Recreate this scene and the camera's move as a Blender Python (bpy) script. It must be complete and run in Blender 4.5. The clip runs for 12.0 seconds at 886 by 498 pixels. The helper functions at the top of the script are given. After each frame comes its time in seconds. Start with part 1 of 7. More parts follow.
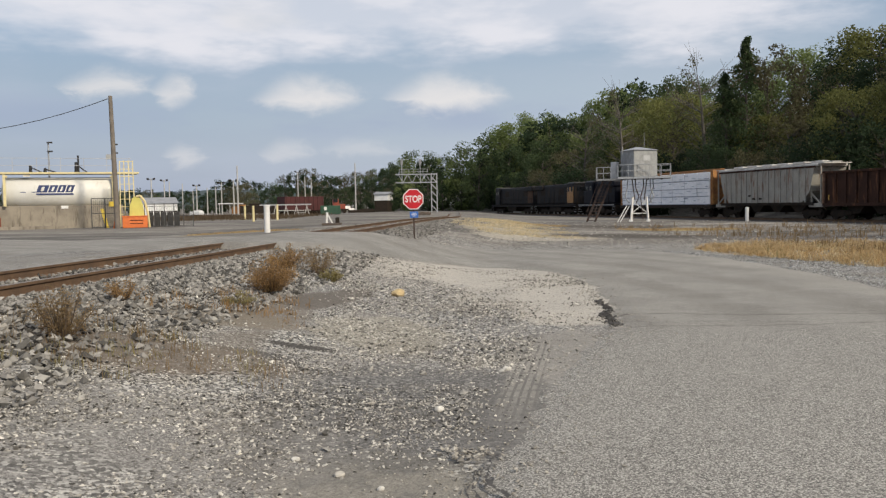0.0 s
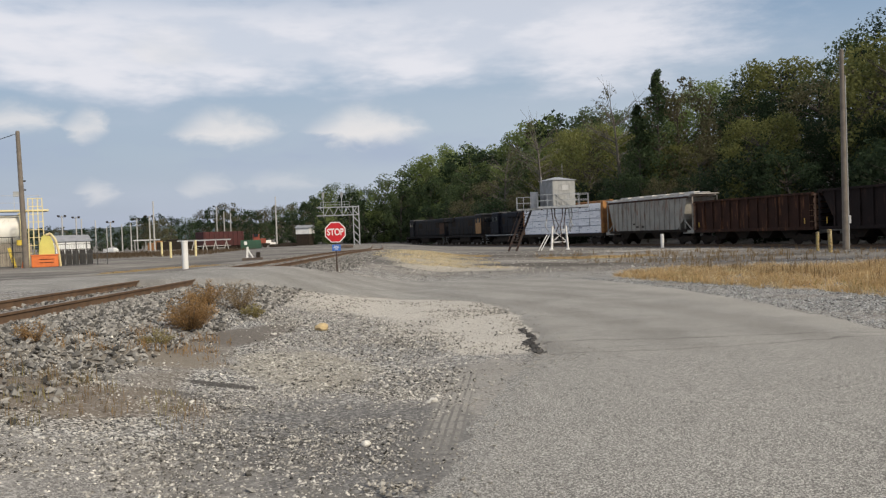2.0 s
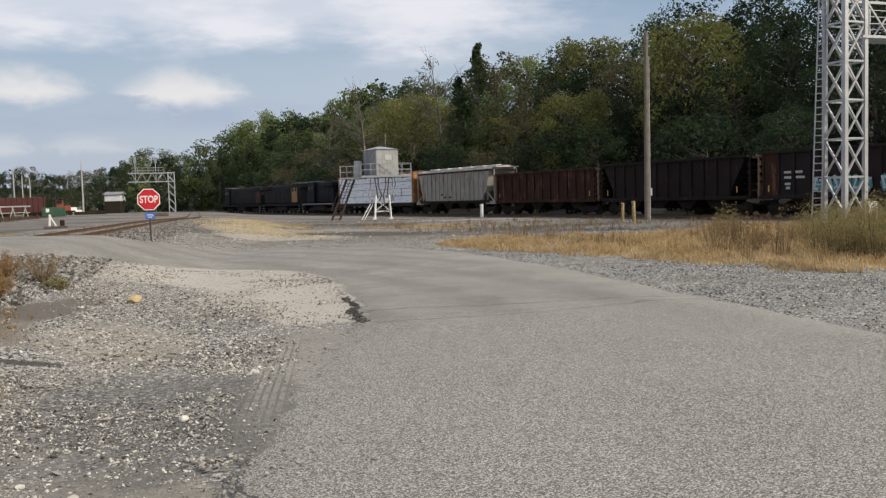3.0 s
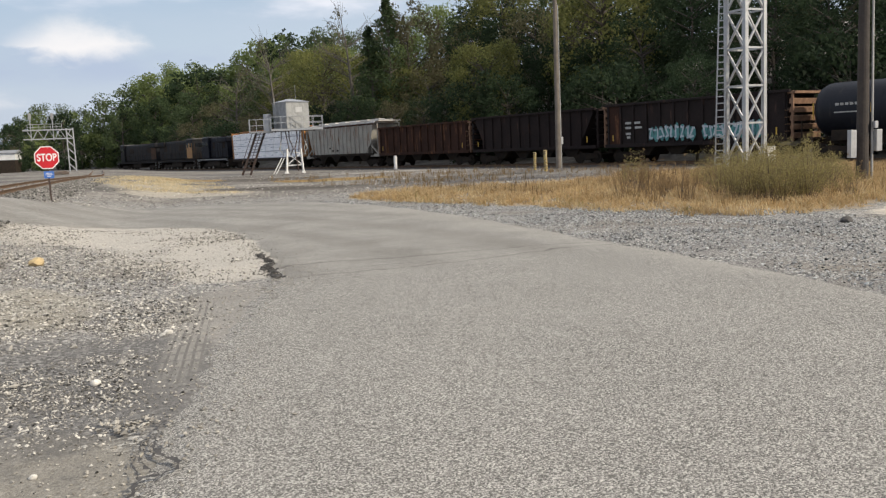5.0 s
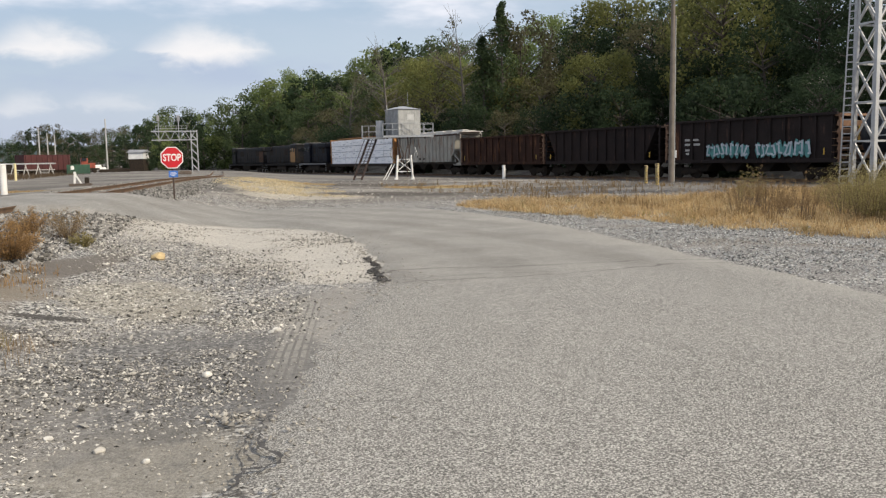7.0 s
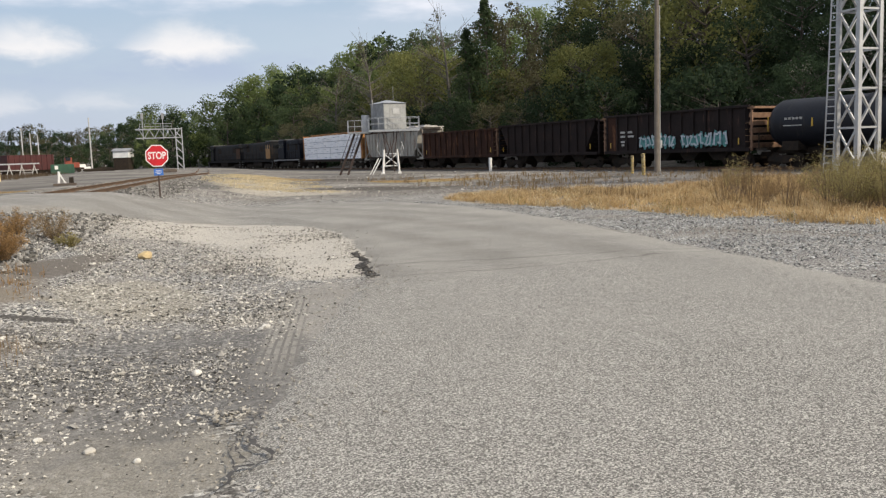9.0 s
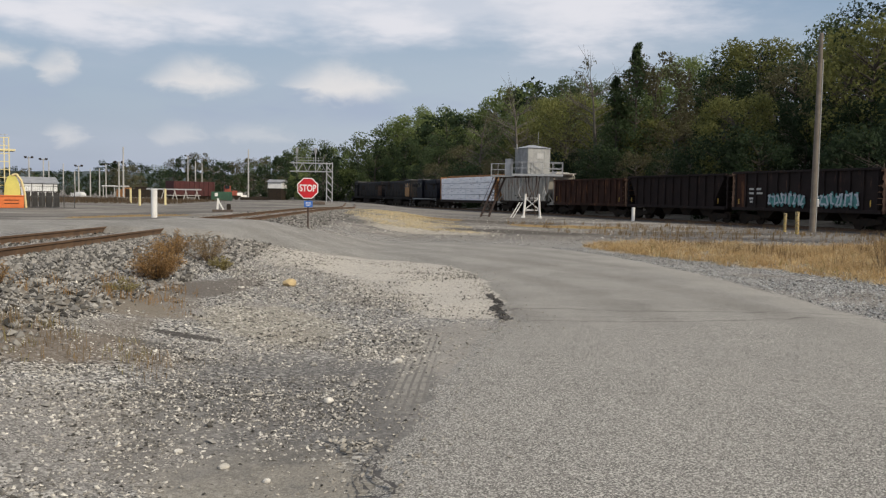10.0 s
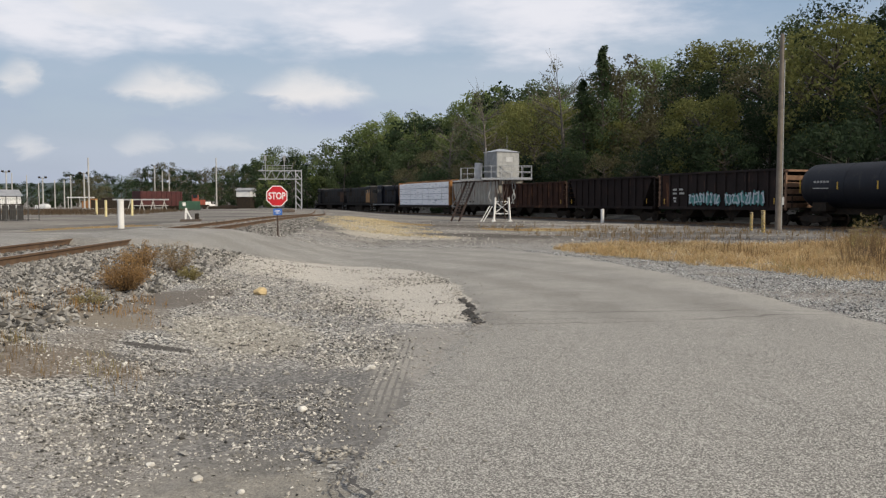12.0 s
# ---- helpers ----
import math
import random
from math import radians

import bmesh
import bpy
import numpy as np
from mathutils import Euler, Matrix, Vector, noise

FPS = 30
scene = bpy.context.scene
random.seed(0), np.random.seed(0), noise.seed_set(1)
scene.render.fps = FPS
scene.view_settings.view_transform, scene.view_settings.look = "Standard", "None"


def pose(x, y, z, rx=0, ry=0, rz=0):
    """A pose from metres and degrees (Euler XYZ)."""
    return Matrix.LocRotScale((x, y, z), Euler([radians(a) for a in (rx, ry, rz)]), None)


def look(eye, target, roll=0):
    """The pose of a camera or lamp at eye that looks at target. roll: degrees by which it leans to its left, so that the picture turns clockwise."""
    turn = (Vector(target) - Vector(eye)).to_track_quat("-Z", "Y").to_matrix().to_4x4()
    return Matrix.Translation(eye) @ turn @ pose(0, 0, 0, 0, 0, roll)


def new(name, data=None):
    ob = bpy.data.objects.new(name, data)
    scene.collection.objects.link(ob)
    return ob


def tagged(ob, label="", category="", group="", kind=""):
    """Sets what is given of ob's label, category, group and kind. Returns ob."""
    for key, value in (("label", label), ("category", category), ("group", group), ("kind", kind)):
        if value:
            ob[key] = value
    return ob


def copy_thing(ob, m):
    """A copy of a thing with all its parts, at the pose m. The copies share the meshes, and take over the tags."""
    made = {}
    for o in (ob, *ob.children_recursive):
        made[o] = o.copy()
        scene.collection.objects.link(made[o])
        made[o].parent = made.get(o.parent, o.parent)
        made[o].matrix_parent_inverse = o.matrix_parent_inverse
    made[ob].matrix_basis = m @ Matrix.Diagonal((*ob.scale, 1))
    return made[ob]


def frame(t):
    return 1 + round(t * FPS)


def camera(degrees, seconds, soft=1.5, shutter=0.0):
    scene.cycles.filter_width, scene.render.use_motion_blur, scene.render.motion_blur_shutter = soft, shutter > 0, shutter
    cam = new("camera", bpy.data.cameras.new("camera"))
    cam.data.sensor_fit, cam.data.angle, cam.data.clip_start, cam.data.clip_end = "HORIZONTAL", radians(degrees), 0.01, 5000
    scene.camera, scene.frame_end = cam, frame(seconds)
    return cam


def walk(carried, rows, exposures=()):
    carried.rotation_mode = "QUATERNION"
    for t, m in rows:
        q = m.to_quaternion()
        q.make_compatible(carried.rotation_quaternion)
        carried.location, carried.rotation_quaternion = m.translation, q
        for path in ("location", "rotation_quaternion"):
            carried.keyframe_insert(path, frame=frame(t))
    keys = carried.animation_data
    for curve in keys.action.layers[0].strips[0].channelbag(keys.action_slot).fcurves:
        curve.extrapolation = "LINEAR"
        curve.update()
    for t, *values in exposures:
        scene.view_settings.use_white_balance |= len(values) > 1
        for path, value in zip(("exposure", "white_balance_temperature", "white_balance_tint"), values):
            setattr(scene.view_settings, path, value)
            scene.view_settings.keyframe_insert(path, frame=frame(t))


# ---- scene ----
cam = camera(55.0, 12.0, soft=1.3)
walk(cam, [
    (0.0, pose(0, 0, 1.6, 87.01, 1.03, -0.23)),
    (0.5, pose(0, 0, 1.6, 87.79, 1.94, 0.07)),
    (1.0, pose(0, 0, 1.6, 88.94, 2.34, -0.77)),
    (1.5, pose(0, 0, 1.6, 89.56, 2.49, -2.60)),
    (2.0, pose(0, 0, 1.6, 89.00, 2.09, -5.44)),
    (2.5, pose(0, 0, 1.6, 88.26, 1.72, -9.36)),
    (3.0, pose(0, 0, 1.6, 86.54, 1.59, -17.28)),
    (3.2, pose(0, 0, 1.6, 86.22, 1.56, -22.99)),
    (3.6, pose(0, 0, 1.6, 85.60, 1.70, -30.30)),
    (4.0, pose(0, 0, 1.6, 84.95, 1.95, -32.40)),
    (4.4, pose(0, 0, 1.6, 84.30, 2.20, -30.50)),
    (4.8, pose(0, 0, 1.6, 83.61, 2.39, -25.90)),
    (5.0, pose(0, 0, 1.6, 83.10, 2.61, -23.09)),
    (5.5, pose(0, 0, 1.6, 83.19, 2.03, -18.44)),
    (6.0, pose(0, 0, 1.6, 83.48, 1.51, -16.57)),
    (6.5, pose(0, 0, 1.6, 83.57, 1.31, -15.58)),
    (7.0, pose(0, 0, 1.6, 83.94, 1.10, -15.81)),
    (7.2, pose(0, 0, 1.6, 83.96, 1.06, -16.43)),
    (8.0, pose(0, 0, 1.6, 83.80, 1.60, -18.60)),
    (8.8, pose(0, 0, 1.6, 83.57, 2.21, -17.88)),
    (9.0, pose(0, 0, 1.6, 83.48, 2.04, -16.72)),
    (9.5, pose(0, 0, 1.6, 84.96, -0.17, -11.70)),
    (10.0, pose(0, 0, 1.6, 86.47, -0.96, -7.25)),
    (10.5, pose(0, 0, 1.6, 86.60, -0.69, -6.58)),
    (11.0, pose(0, 0, 1.6, 86.86, -0.12, -6.05)),
    (11.5, pose(0, 0, 1.6, 87.28, 0.37, -7.99)),
    (12.0, pose(0, 0, 1.6, 86.82, 0.11, -9.26)),
], exposures=[(0.0, -0.06), (1.5, -0.06), (2.5, -0.02), (3.0, 0.0), (3.2, 0.10), (4.8, 0.24), (6.0, 0.24), (8.8, 0.24), (9.5, 0.14), (10.0, -0.10), (10.5, -0.02), (12.0, 0.0)])

# ---- light ----
SUN_AZ, SUN_EL = 136.0, 34.0   # degrees clockwise from +y, degrees up


def nodes_of(mat_or_world):
    mat_or_world.use_nodes = True
    tree = mat_or_world.node_tree
    tree.nodes.clear()
    return tree


def link(tree, a, b):
    tree.links.new(a, b)


def node(tree, kind, **values):
    n = tree.nodes.new(kind)
    for key, value in values.items():
        n.inputs[key].default_value = value
    return n


def math_node(tree, op, a, b=None, clamp=False):
    n = tree.nodes.new("ShaderNodeMath")
    n.operation, n.use_clamp = op, clamp
    for i, v in enumerate((a, b)):
        if v is None:
            continue
        if isinstance(v, (int, float)):
            n.inputs[i].default_value = v
        else:
            link(tree, v, n.inputs[i])
    return n.outputs[0]


def mix_colour(tree, fac, a, b, mode="MIX"):
    n = tree.nodes.new("ShaderNodeMix")
    n.data_type, n.blend_type = "RGBA", mode
    for i, v in ((0, fac), (6, a), (7, b)):
        if isinstance(v, (int, float)):
            n.inputs[i].default_value = v
        elif isinstance(v, (tuple, list)):
            n.inputs[i].default_value = (*v, 1) if len(v) == 3 else v
        else:
            link(tree, v, n.inputs[i])
    return n.outputs[2]


def ramp(tree, value, lo, hi):
    n = tree.nodes.new("ShaderNodeMapRange")
    n.interpolation_type = "SMOOTHSTEP"
    link(tree, value, n.inputs[0])
    n.inputs[1].default_value, n.inputs[2].default_value = lo, hi
    return n.outputs[0]


def noise_of(tree, vector, scale, detail=4, rough=0.55, distort=0.0):
    n = node(tree, "ShaderNodeTexNoise", Scale=scale, Detail=detail, Roughness=rough, Distortion=distort)
    if vector is not None:
        link(tree, vector, n.inputs["Vector"])
    return n.outputs[0]


def build_sky():
    """Hazy blue sky with a bank of cloud above and small puffs low down."""
    world = bpy.data.worlds.new("sky")
    scene.world = world
    tree = nodes_of(world)
    sky = tree.nodes.new("ShaderNodeTexSky")
    sky.sky_type, sky.sun_disc = "NISHITA", False
    sky.sun_elevation, sky.sun_rotation = radians(SUN_EL), radians(SUN_AZ)
    sky.air_density, sky.dust_density, sky.ozone_density = 1.3, 1.2, 2.0
    coord = tree.nodes.new("ShaderNodeTexCoord")
    sep = tree.nodes.new("ShaderNodeSeparateXYZ")
    link(tree, coord.outputs["Generated"], sep.inputs[0])
    x, y, z = sep.outputs
    az = math_node(tree, "MULTIPLY", math_node(tree, "ARCTAN2", x, y), 57.2958)
    el = math_node(tree, "MULTIPLY", math_node(tree, "ARCSINE", z), 57.2958)
    flat = tree.nodes.new("ShaderNodeCombineXYZ")
    link(tree, math_node(tree, "MULTIPLY", az, 0.05), flat.inputs[0])
    link(tree, math_node(tree, "MULTIPLY", el, 0.16), flat.inputs[1])
    soft = noise_of(tree, flat.outputs[0], 1.6, 5, 0.55)
    fine = noise_of(tree, flat.outputs[0], 7.0, 7, 0.65)
    wob = math_node(tree, "SUBTRACT", fine, 0.5)
    haze = ramp(tree, el, 26.0, -3.0)
    hazy = mix_colour(tree, ramp(tree, az, -28.0, 22.0), (4.3, 5.1, 7.0), (6.5, 7.3, 8.9))
    hazy = mix_colour(tree, ramp(tree, el, 8.0, 15.0), hazy, (4.7, 6.4, 9.4))
    low = mix_colour(tree, math_node(tree, "MULTIPLY", haze, 0.85), sky.outputs[0], hazy)
    # broad bank of cloud with a ragged upper edge
    edge = math_node(tree, "ADD", el, math_node(tree, "MULTIPLY", math_node(tree, "SUBTRACT", soft, 0.5), 9.0))
    bank_lo = ramp(tree, edge, 8.8, 11.5)
    bank_hi = ramp(tree, edge, 17.5, 14.0)
    bank_az = ramp(tree, math_node(tree, "ADD", az, math_node(tree, "MULTIPLY", wob, 12.0)), 30.0, 17.0)
    bank = math_node(tree, "MULTIPLY", math_node(tree, "MULTIPLY", bank_lo, bank_hi), bank_az)
    streak = ramp(tree, soft, 0.42, 0.62)
    bank = math_node(tree, "MULTIPLY", bank, math_node(tree, "ADD", math_node(tree, "MULTIPLY", streak, 0.35), 0.6))
    # thin general veil
    veil = math_node(tree, "MULTIPLY", ramp(tree, soft, 0.40, 0.70), 0.35)
    colour = mix_colour(tree, veil, low, (5.9, 6.5, 7.8))
    colour = mix_colour(tree, bank, colour, (9.4, 9.4, 10.0))
    # broken cloud closing over the zenith
    over = math_node(tree, "MULTIPLY", ramp(tree, edge, 17.0, 32.0), math_node(tree, "ADD", math_node(tree, "MULTIPLY", streak, 0.4), 0.45))
    colour = mix_colour(tree, over, colour, (9.6, 9.7, 10.2))
    # grey undersides beneath the puffs
    band = math_node(tree, "MULTIPLY", ramp(tree, el, 3.8, 5.6), ramp(tree, el, 7.6, 6.0))
    band = math_node(tree, "MULTIPLY", band, ramp(tree, soft, 0.35, 0.6))
    colour = mix_colour(tree, math_node(tree, "MULTIPLY", band, 0.5), colour, (4.0, 4.8, 6.6))
    # puffs with flat bases and lumpy tops: azimuth, elevation of the base, half width, height, strength
    even = tree.nodes.new("ShaderNodeCombineXYZ")
    link(tree, math_node(tree, "MULTIPLY", az, 0.11), even.inputs[0])
    link(tree, math_node(tree, "MULTIPLY", el, 0.20), even.inputs[1])
    lump = math_node(tree, "SUBTRACT", noise_of(tree, even.outputs[0], 3.4, 7, 0.6, 0.3), 0.5)
    for pa, pe, pw, ph, ps in ((-8.5, 7.0, 3.7, 1.5, 0.92), (0.6, 7.0, 4.3, 1.55, 0.97), (-21.0, 7.6, 2.9, 1.1, 0.75), (-17.0, 7.3, 1.5, 1.1, 0.7),
                               (-16.6, 3.2, 1.5, 0.9, 0.5), (-10.0, 3.5, 2.0, 0.9, 0.4), (-5.0, 3.7, 3.0, 0.8, 0.3), (-11.9, 12.0, 3.6, 1.6, 0.4)):
        u = math_node(tree, "DIVIDE", math_node(tree, "SUBTRACT", math_node(tree, "ADD", az, math_node(tree, "MULTIPLY", lump, 2.2)), pa), pw)
        v = math_node(tree, "DIVIDE", math_node(tree, "SUBTRACT", math_node(tree, "ADD", el, math_node(tree, "MULTIPLY", lump, 2.0)), pe), ph)
        above = math_node(tree, "MULTIPLY", math_node(tree, "MAXIMUM", v, 0.0), 0.85)
        below = math_node(tree, "MULTIPLY", math_node(tree, "MAXIMUM", math_node(tree, "MULTIPLY", v, -1.0), 0.0), 1.5)
        dome = math_node(tree, "SUBTRACT", math_node(tree, "SUBTRACT", 1.0, math_node(tree, "MULTIPLY", u, u)), math_node(tree, "ADD", above, below))
        puff = math_node(tree, "MULTIPLY", ramp(tree, dome, -0.30, 1.05), ps)
        colour = mix_colour(tree, puff, colour, (9.3, 9.1, 9.1))
    back = node(tree, "ShaderNodeBackground", Strength=0.088)
    link(tree, colour, back.inputs[0])
    out = tree.nodes.new("ShaderNodeOutputWorld")
    link(tree, back.outputs[0], out.inputs[0])


build_sky()
sun = new("sun", bpy.data.lights.new("sun", "SUN"))
sun.data.energy, sun.data.angle, sun.data.color = 3.55, radians(5.0), (1.0, 0.885, 0.71)
sun.matrix_world = look((60 * math.sin(radians(SUN_AZ)), 60 * math.cos(radians(SUN_AZ)), 60 * math.tan(radians(SUN_EL))), (0, 0, 0))


# ---- materials ----
def surface(name, base, alt=None, scale=2.0, rough=0.8, metal=0.0, bump=0.15, grain=40.0, dirt=None, dirt_amount=0.5, streaks=False, island=0.0, vary=0.0, spec=0.5):
    """Two scales of colour change (blotches and grain), optional dirt or rust, fine relief."""
    mat = bpy.data.materials.new(name)
    tree = nodes_of(mat)
    out = tree.nodes.new("ShaderNodeOutputMaterial")
    bsdf = tree.nodes.new("ShaderNodeBsdfPrincipled")
    link(tree, bsdf.outputs[0], out.inputs[0])
    coord = tree.nodes.new("ShaderNodeTexCoord").outputs["Object"]
    alt = alt or tuple(c * 0.75 for c in base)
    blotch = ramp(tree, noise_of(tree, coord, scale, 5, 0.6), 0.35, 0.68)
    fine = noise_of(tree, coord, grain, 3, 0.6)
    colour = mix_colour(tree, blotch, base, alt)
    colour = mix_colour(tree, math_node(tree, "MULTIPLY", ramp(tree, fine, 0.3, 0.75), 0.35), colour, tuple(c * 0.55 for c in base))
    if dirt:
        vec = coord
        if streaks:
            mapping = tree.nodes.new("ShaderNodeMapping")
            mapping.inputs["Scale"].default_value = (1.0, 1.0, 0.18)
            link(tree, coord, mapping.inputs[0])
            vec = mapping.outputs[0]
        mask = ramp(tree, noise_of(tree, vec, scale * 1.9 + 0.7, 6, 0.65, 0.4), 0.72 - 0.4 * dirt_amount, 0.85 - 0.3 * dirt_amount)
        colour = mix_colour(tree, mask, colour, dirt)
    if island:
        geo = tree.nodes.new("ShaderNodeNewGeometry").outputs["Random Per Island"]
        val = math_node(tree, "ADD", math_node(tree, "MULTIPLY", geo, 2 * island), 1 - island)
        hsv = node(tree, "ShaderNodeHueSaturation")
        link(tree, val, hsv.inputs["Value"])
        link(tree, colour, hsv.inputs["Color"])
        colour = hsv.outputs[0]
    if vary:
        rnd = tree.nodes.new("ShaderNodeObjectInfo").outputs["Random"]
        hsv = node(tree, "ShaderNodeHueSaturation")
        link(tree, math_node(tree, "ADD", math_node(tree, "MULTIPLY", rnd, 2 * vary), 1 - vary), hsv.inputs["Value"])
        link(tree, math_node(tree, "ADD", math_node(tree, "MULTIPLY", rnd, -0.035 * (vary > 0.2)), 0.5 + 0.022 * (vary > 0.2)), hsv.inputs["Hue"])
        link(tree, colour, hsv.inputs["Color"])
        colour = hsv.outputs[0]
    link(tree, colour, bsdf.inputs["Base Color"])
    link(tree, math_node(tree, "ADD", math_node(tree, "MULTIPLY", fine, 0.2), rough - 0.1, True), bsdf.inputs["Roughness"])
    bsdf.inputs["Metallic"].default_value = metal
    bsdf.inputs["Specular IOR Level"].default_value = spec
    if bump:
        b = node(tree, "ShaderNodeBump", Strength=bump, Distance=0.02)
        link(tree, fine, b.inputs["Height"])
        link(tree, b.outputs[0], bsdf.inputs["Normal"])
    return mat


def leaf_material(name, base, alt, vary=0.25):
    """Leaves: colour shifts from leaf to leaf, tree to tree and over the crown; a little light passes through."""
    mat = surface(name, base, alt, scale=0.5, rough=0.75, bump=0.0, grain=6.0, island=0.22, vary=vary)
    tree = mat.node_tree
    out = next(n for n in tree.nodes if n.type == "OUTPUT_MATERIAL")
    bsdf = next(n for n in tree.nodes if n.type == "BSDF_PRINCIPLED")
    bsdf.inputs["Specular IOR Level"].default_value = 0.15
    thin = tree.nodes.new("ShaderNodeBsdfTranslucent")
    link(tree, bsdf.inputs["Base Color"].links[0].from_socket, thin.inputs[0])
    mixer = node(tree, "ShaderNodeMixShader", Fac=0.48)
    link(tree, bsdf.outputs[0], mixer.inputs[1])
    link(tree, thin.outputs[0], mixer.inputs[2])
    link(tree, mixer.outputs[0], out.inputs[0])
    return mat


PATCHES = (
    (0.9, 18.8, 2.3, 2.9, 0, (0.47, 0.44, 0.39), 0.82),      # pale dusty worn paving
    (-0.9, 18.6, 1.4, 2.2, 0, (0.46, 0.43, 0.38), 0.6),
    (2.0, 14.3, 0.95, 3.6, -6, (0.47, 0.44, 0.39), 0.82),
    (1.75, 11.7, 0.75, 0.9, 0, (0.46, 0.43, 0.38), 0.7),
    (1.2, 15.4, 1.0, 2.4, -10, (0.46, 0.43, 0.38), 0.65),
    (-1.72, 12.2, 0.34, 2.1, -16, (0.135, 0.12, 0.105), 0.9),   # dark damp streaks
    (-2.1, 10.3, 0.5, 1.0, -16, (0.20, 0.18, 0.155), 0.75),
    (1.35, 9.95, 0.42, 0.42, 0, (0.12, 0.115, 0.11), 0.75),
    (-1.45, 8.75, 0.40, 0.14, 5, (0.06, 0.055, 0.05), 0.9),
    (-1.75, 8.1, 0.42, 0.16, 0, (0.08, 0.075, 0.07), 0.7),
    (-3.2, 7.4, 1.9, 0.8, 8, (0.17, 0.14, 0.11), 0.8),       # brown dirt with weeds
    (-2.7, 9.6, 1.3, 0.6, 20, (0.20, 0.17, 0.13), 0.7),
    (-0.38, 4.7, 0.66, 0.8, 0, (0.245, 0.228, 0.195), 0.85),   # bare soil by the road's edge
    (1.25, 9.0, 0.6, 1.8, -11, (0.29, 0.275, 0.25), 0.8),
    (0.5, 6.4, 0.35, 1.5, -11, (0.21, 0.20, 0.185), 0.6),
    (-0.3, 6.7, 1.2, 2.0, -10, (0.105, 0.102, 0.10), 0.6),
    (-0.7, 10.2, 0.9, 1.4, 0, (0.36, 0.33, 0.26), 0.45),
    (-2.0, 5.3, 1.6, 1.2, 0, (0.24, 0.228, 0.21), 0.4),
    (14.0, 42.0, 7.0, 6.5, 10, (0.13, 0.112, 0.095), 0.4),    # dark trodden dirt of the yard
    (8.5, 34.5, 4.5, 2.2, 0, (0.19, 0.175, 0.155), 0.4),
    (23.0, 52.0, 7.0, 6.0, 0, (0.16, 0.14, 0.12), 0.4),
    (10.0, 64.0, 7.0, 7.0, 0, (0.17, 0.15, 0.13), 0.4),
    (17.0, 46.5, 5.0, 0.8, 12, (0.40, 0.37, 0.33), 0.6),
    (3.6, 46.0, 2.4, 8.0, -4, (0.50, 0.43, 0.30), 0.5),
    (5.0, 64.0, 2.6, 12.0, -4, (0.50, 0.42, 0.27), 0.5),
    (9.5, 42.0, 4.5, 3.2, 8, (0.065, 0.055, 0.046), 0.65),
    (12.5, 62.0, 5.5, 5.0, 0, (0.07, 0.06, 0.05), 0.6),
    (20.5, 47.0, 6.0, 3.0, 10, (0.06, 0.052, 0.045), 0.65),
    (-8.0, 52.0, 5.0, 5.0, 0, (0.09, 0.082, 0.074), 0.5),      # straw-covered ground across the road
    (4.5, 38.5, 3.2, 3.0, 0, (0.44, 0.40, 0.33), 0.7),
    (15.5, 55.0, 4.0, 2.6, 0, (0.36, 0.28, 0.11), 0.75),
    (24.0, 66.0, 7.0, 1.6, -8, (0.38, 0.35, 0.31), 0.6),
    (19.0, 12.6, 6.0, 0.9, 12, (0.58, 0.52, 0.44), 0.9),     # pale slab in the grass
    (-9.0, 39.5, 3.5, 1.0, 15, (0.33, 0.27, 0.14), 0.6),
    (9.7, 25.6, 1.5, 3.0, 12, (0.40, 0.29, 0.15), 0.85),      # straw litter under the belt of grass
    (11.9, 20.0, 1.9, 6.5, 12, (0.40, 0.29, 0.15), 0.85),
    (14.0, 15.0, 2.6, 2.6, 0, (0.38, 0.28, 0.15), 0.85),
    (18.0, 23.0, 6.0, 8.0, 0, (0.36, 0.26, 0.14), 0.8),
    (26.0, 22.0, 8.0, 9.0, 0, (0.34, 0.25, 0.14), 0.8),
)


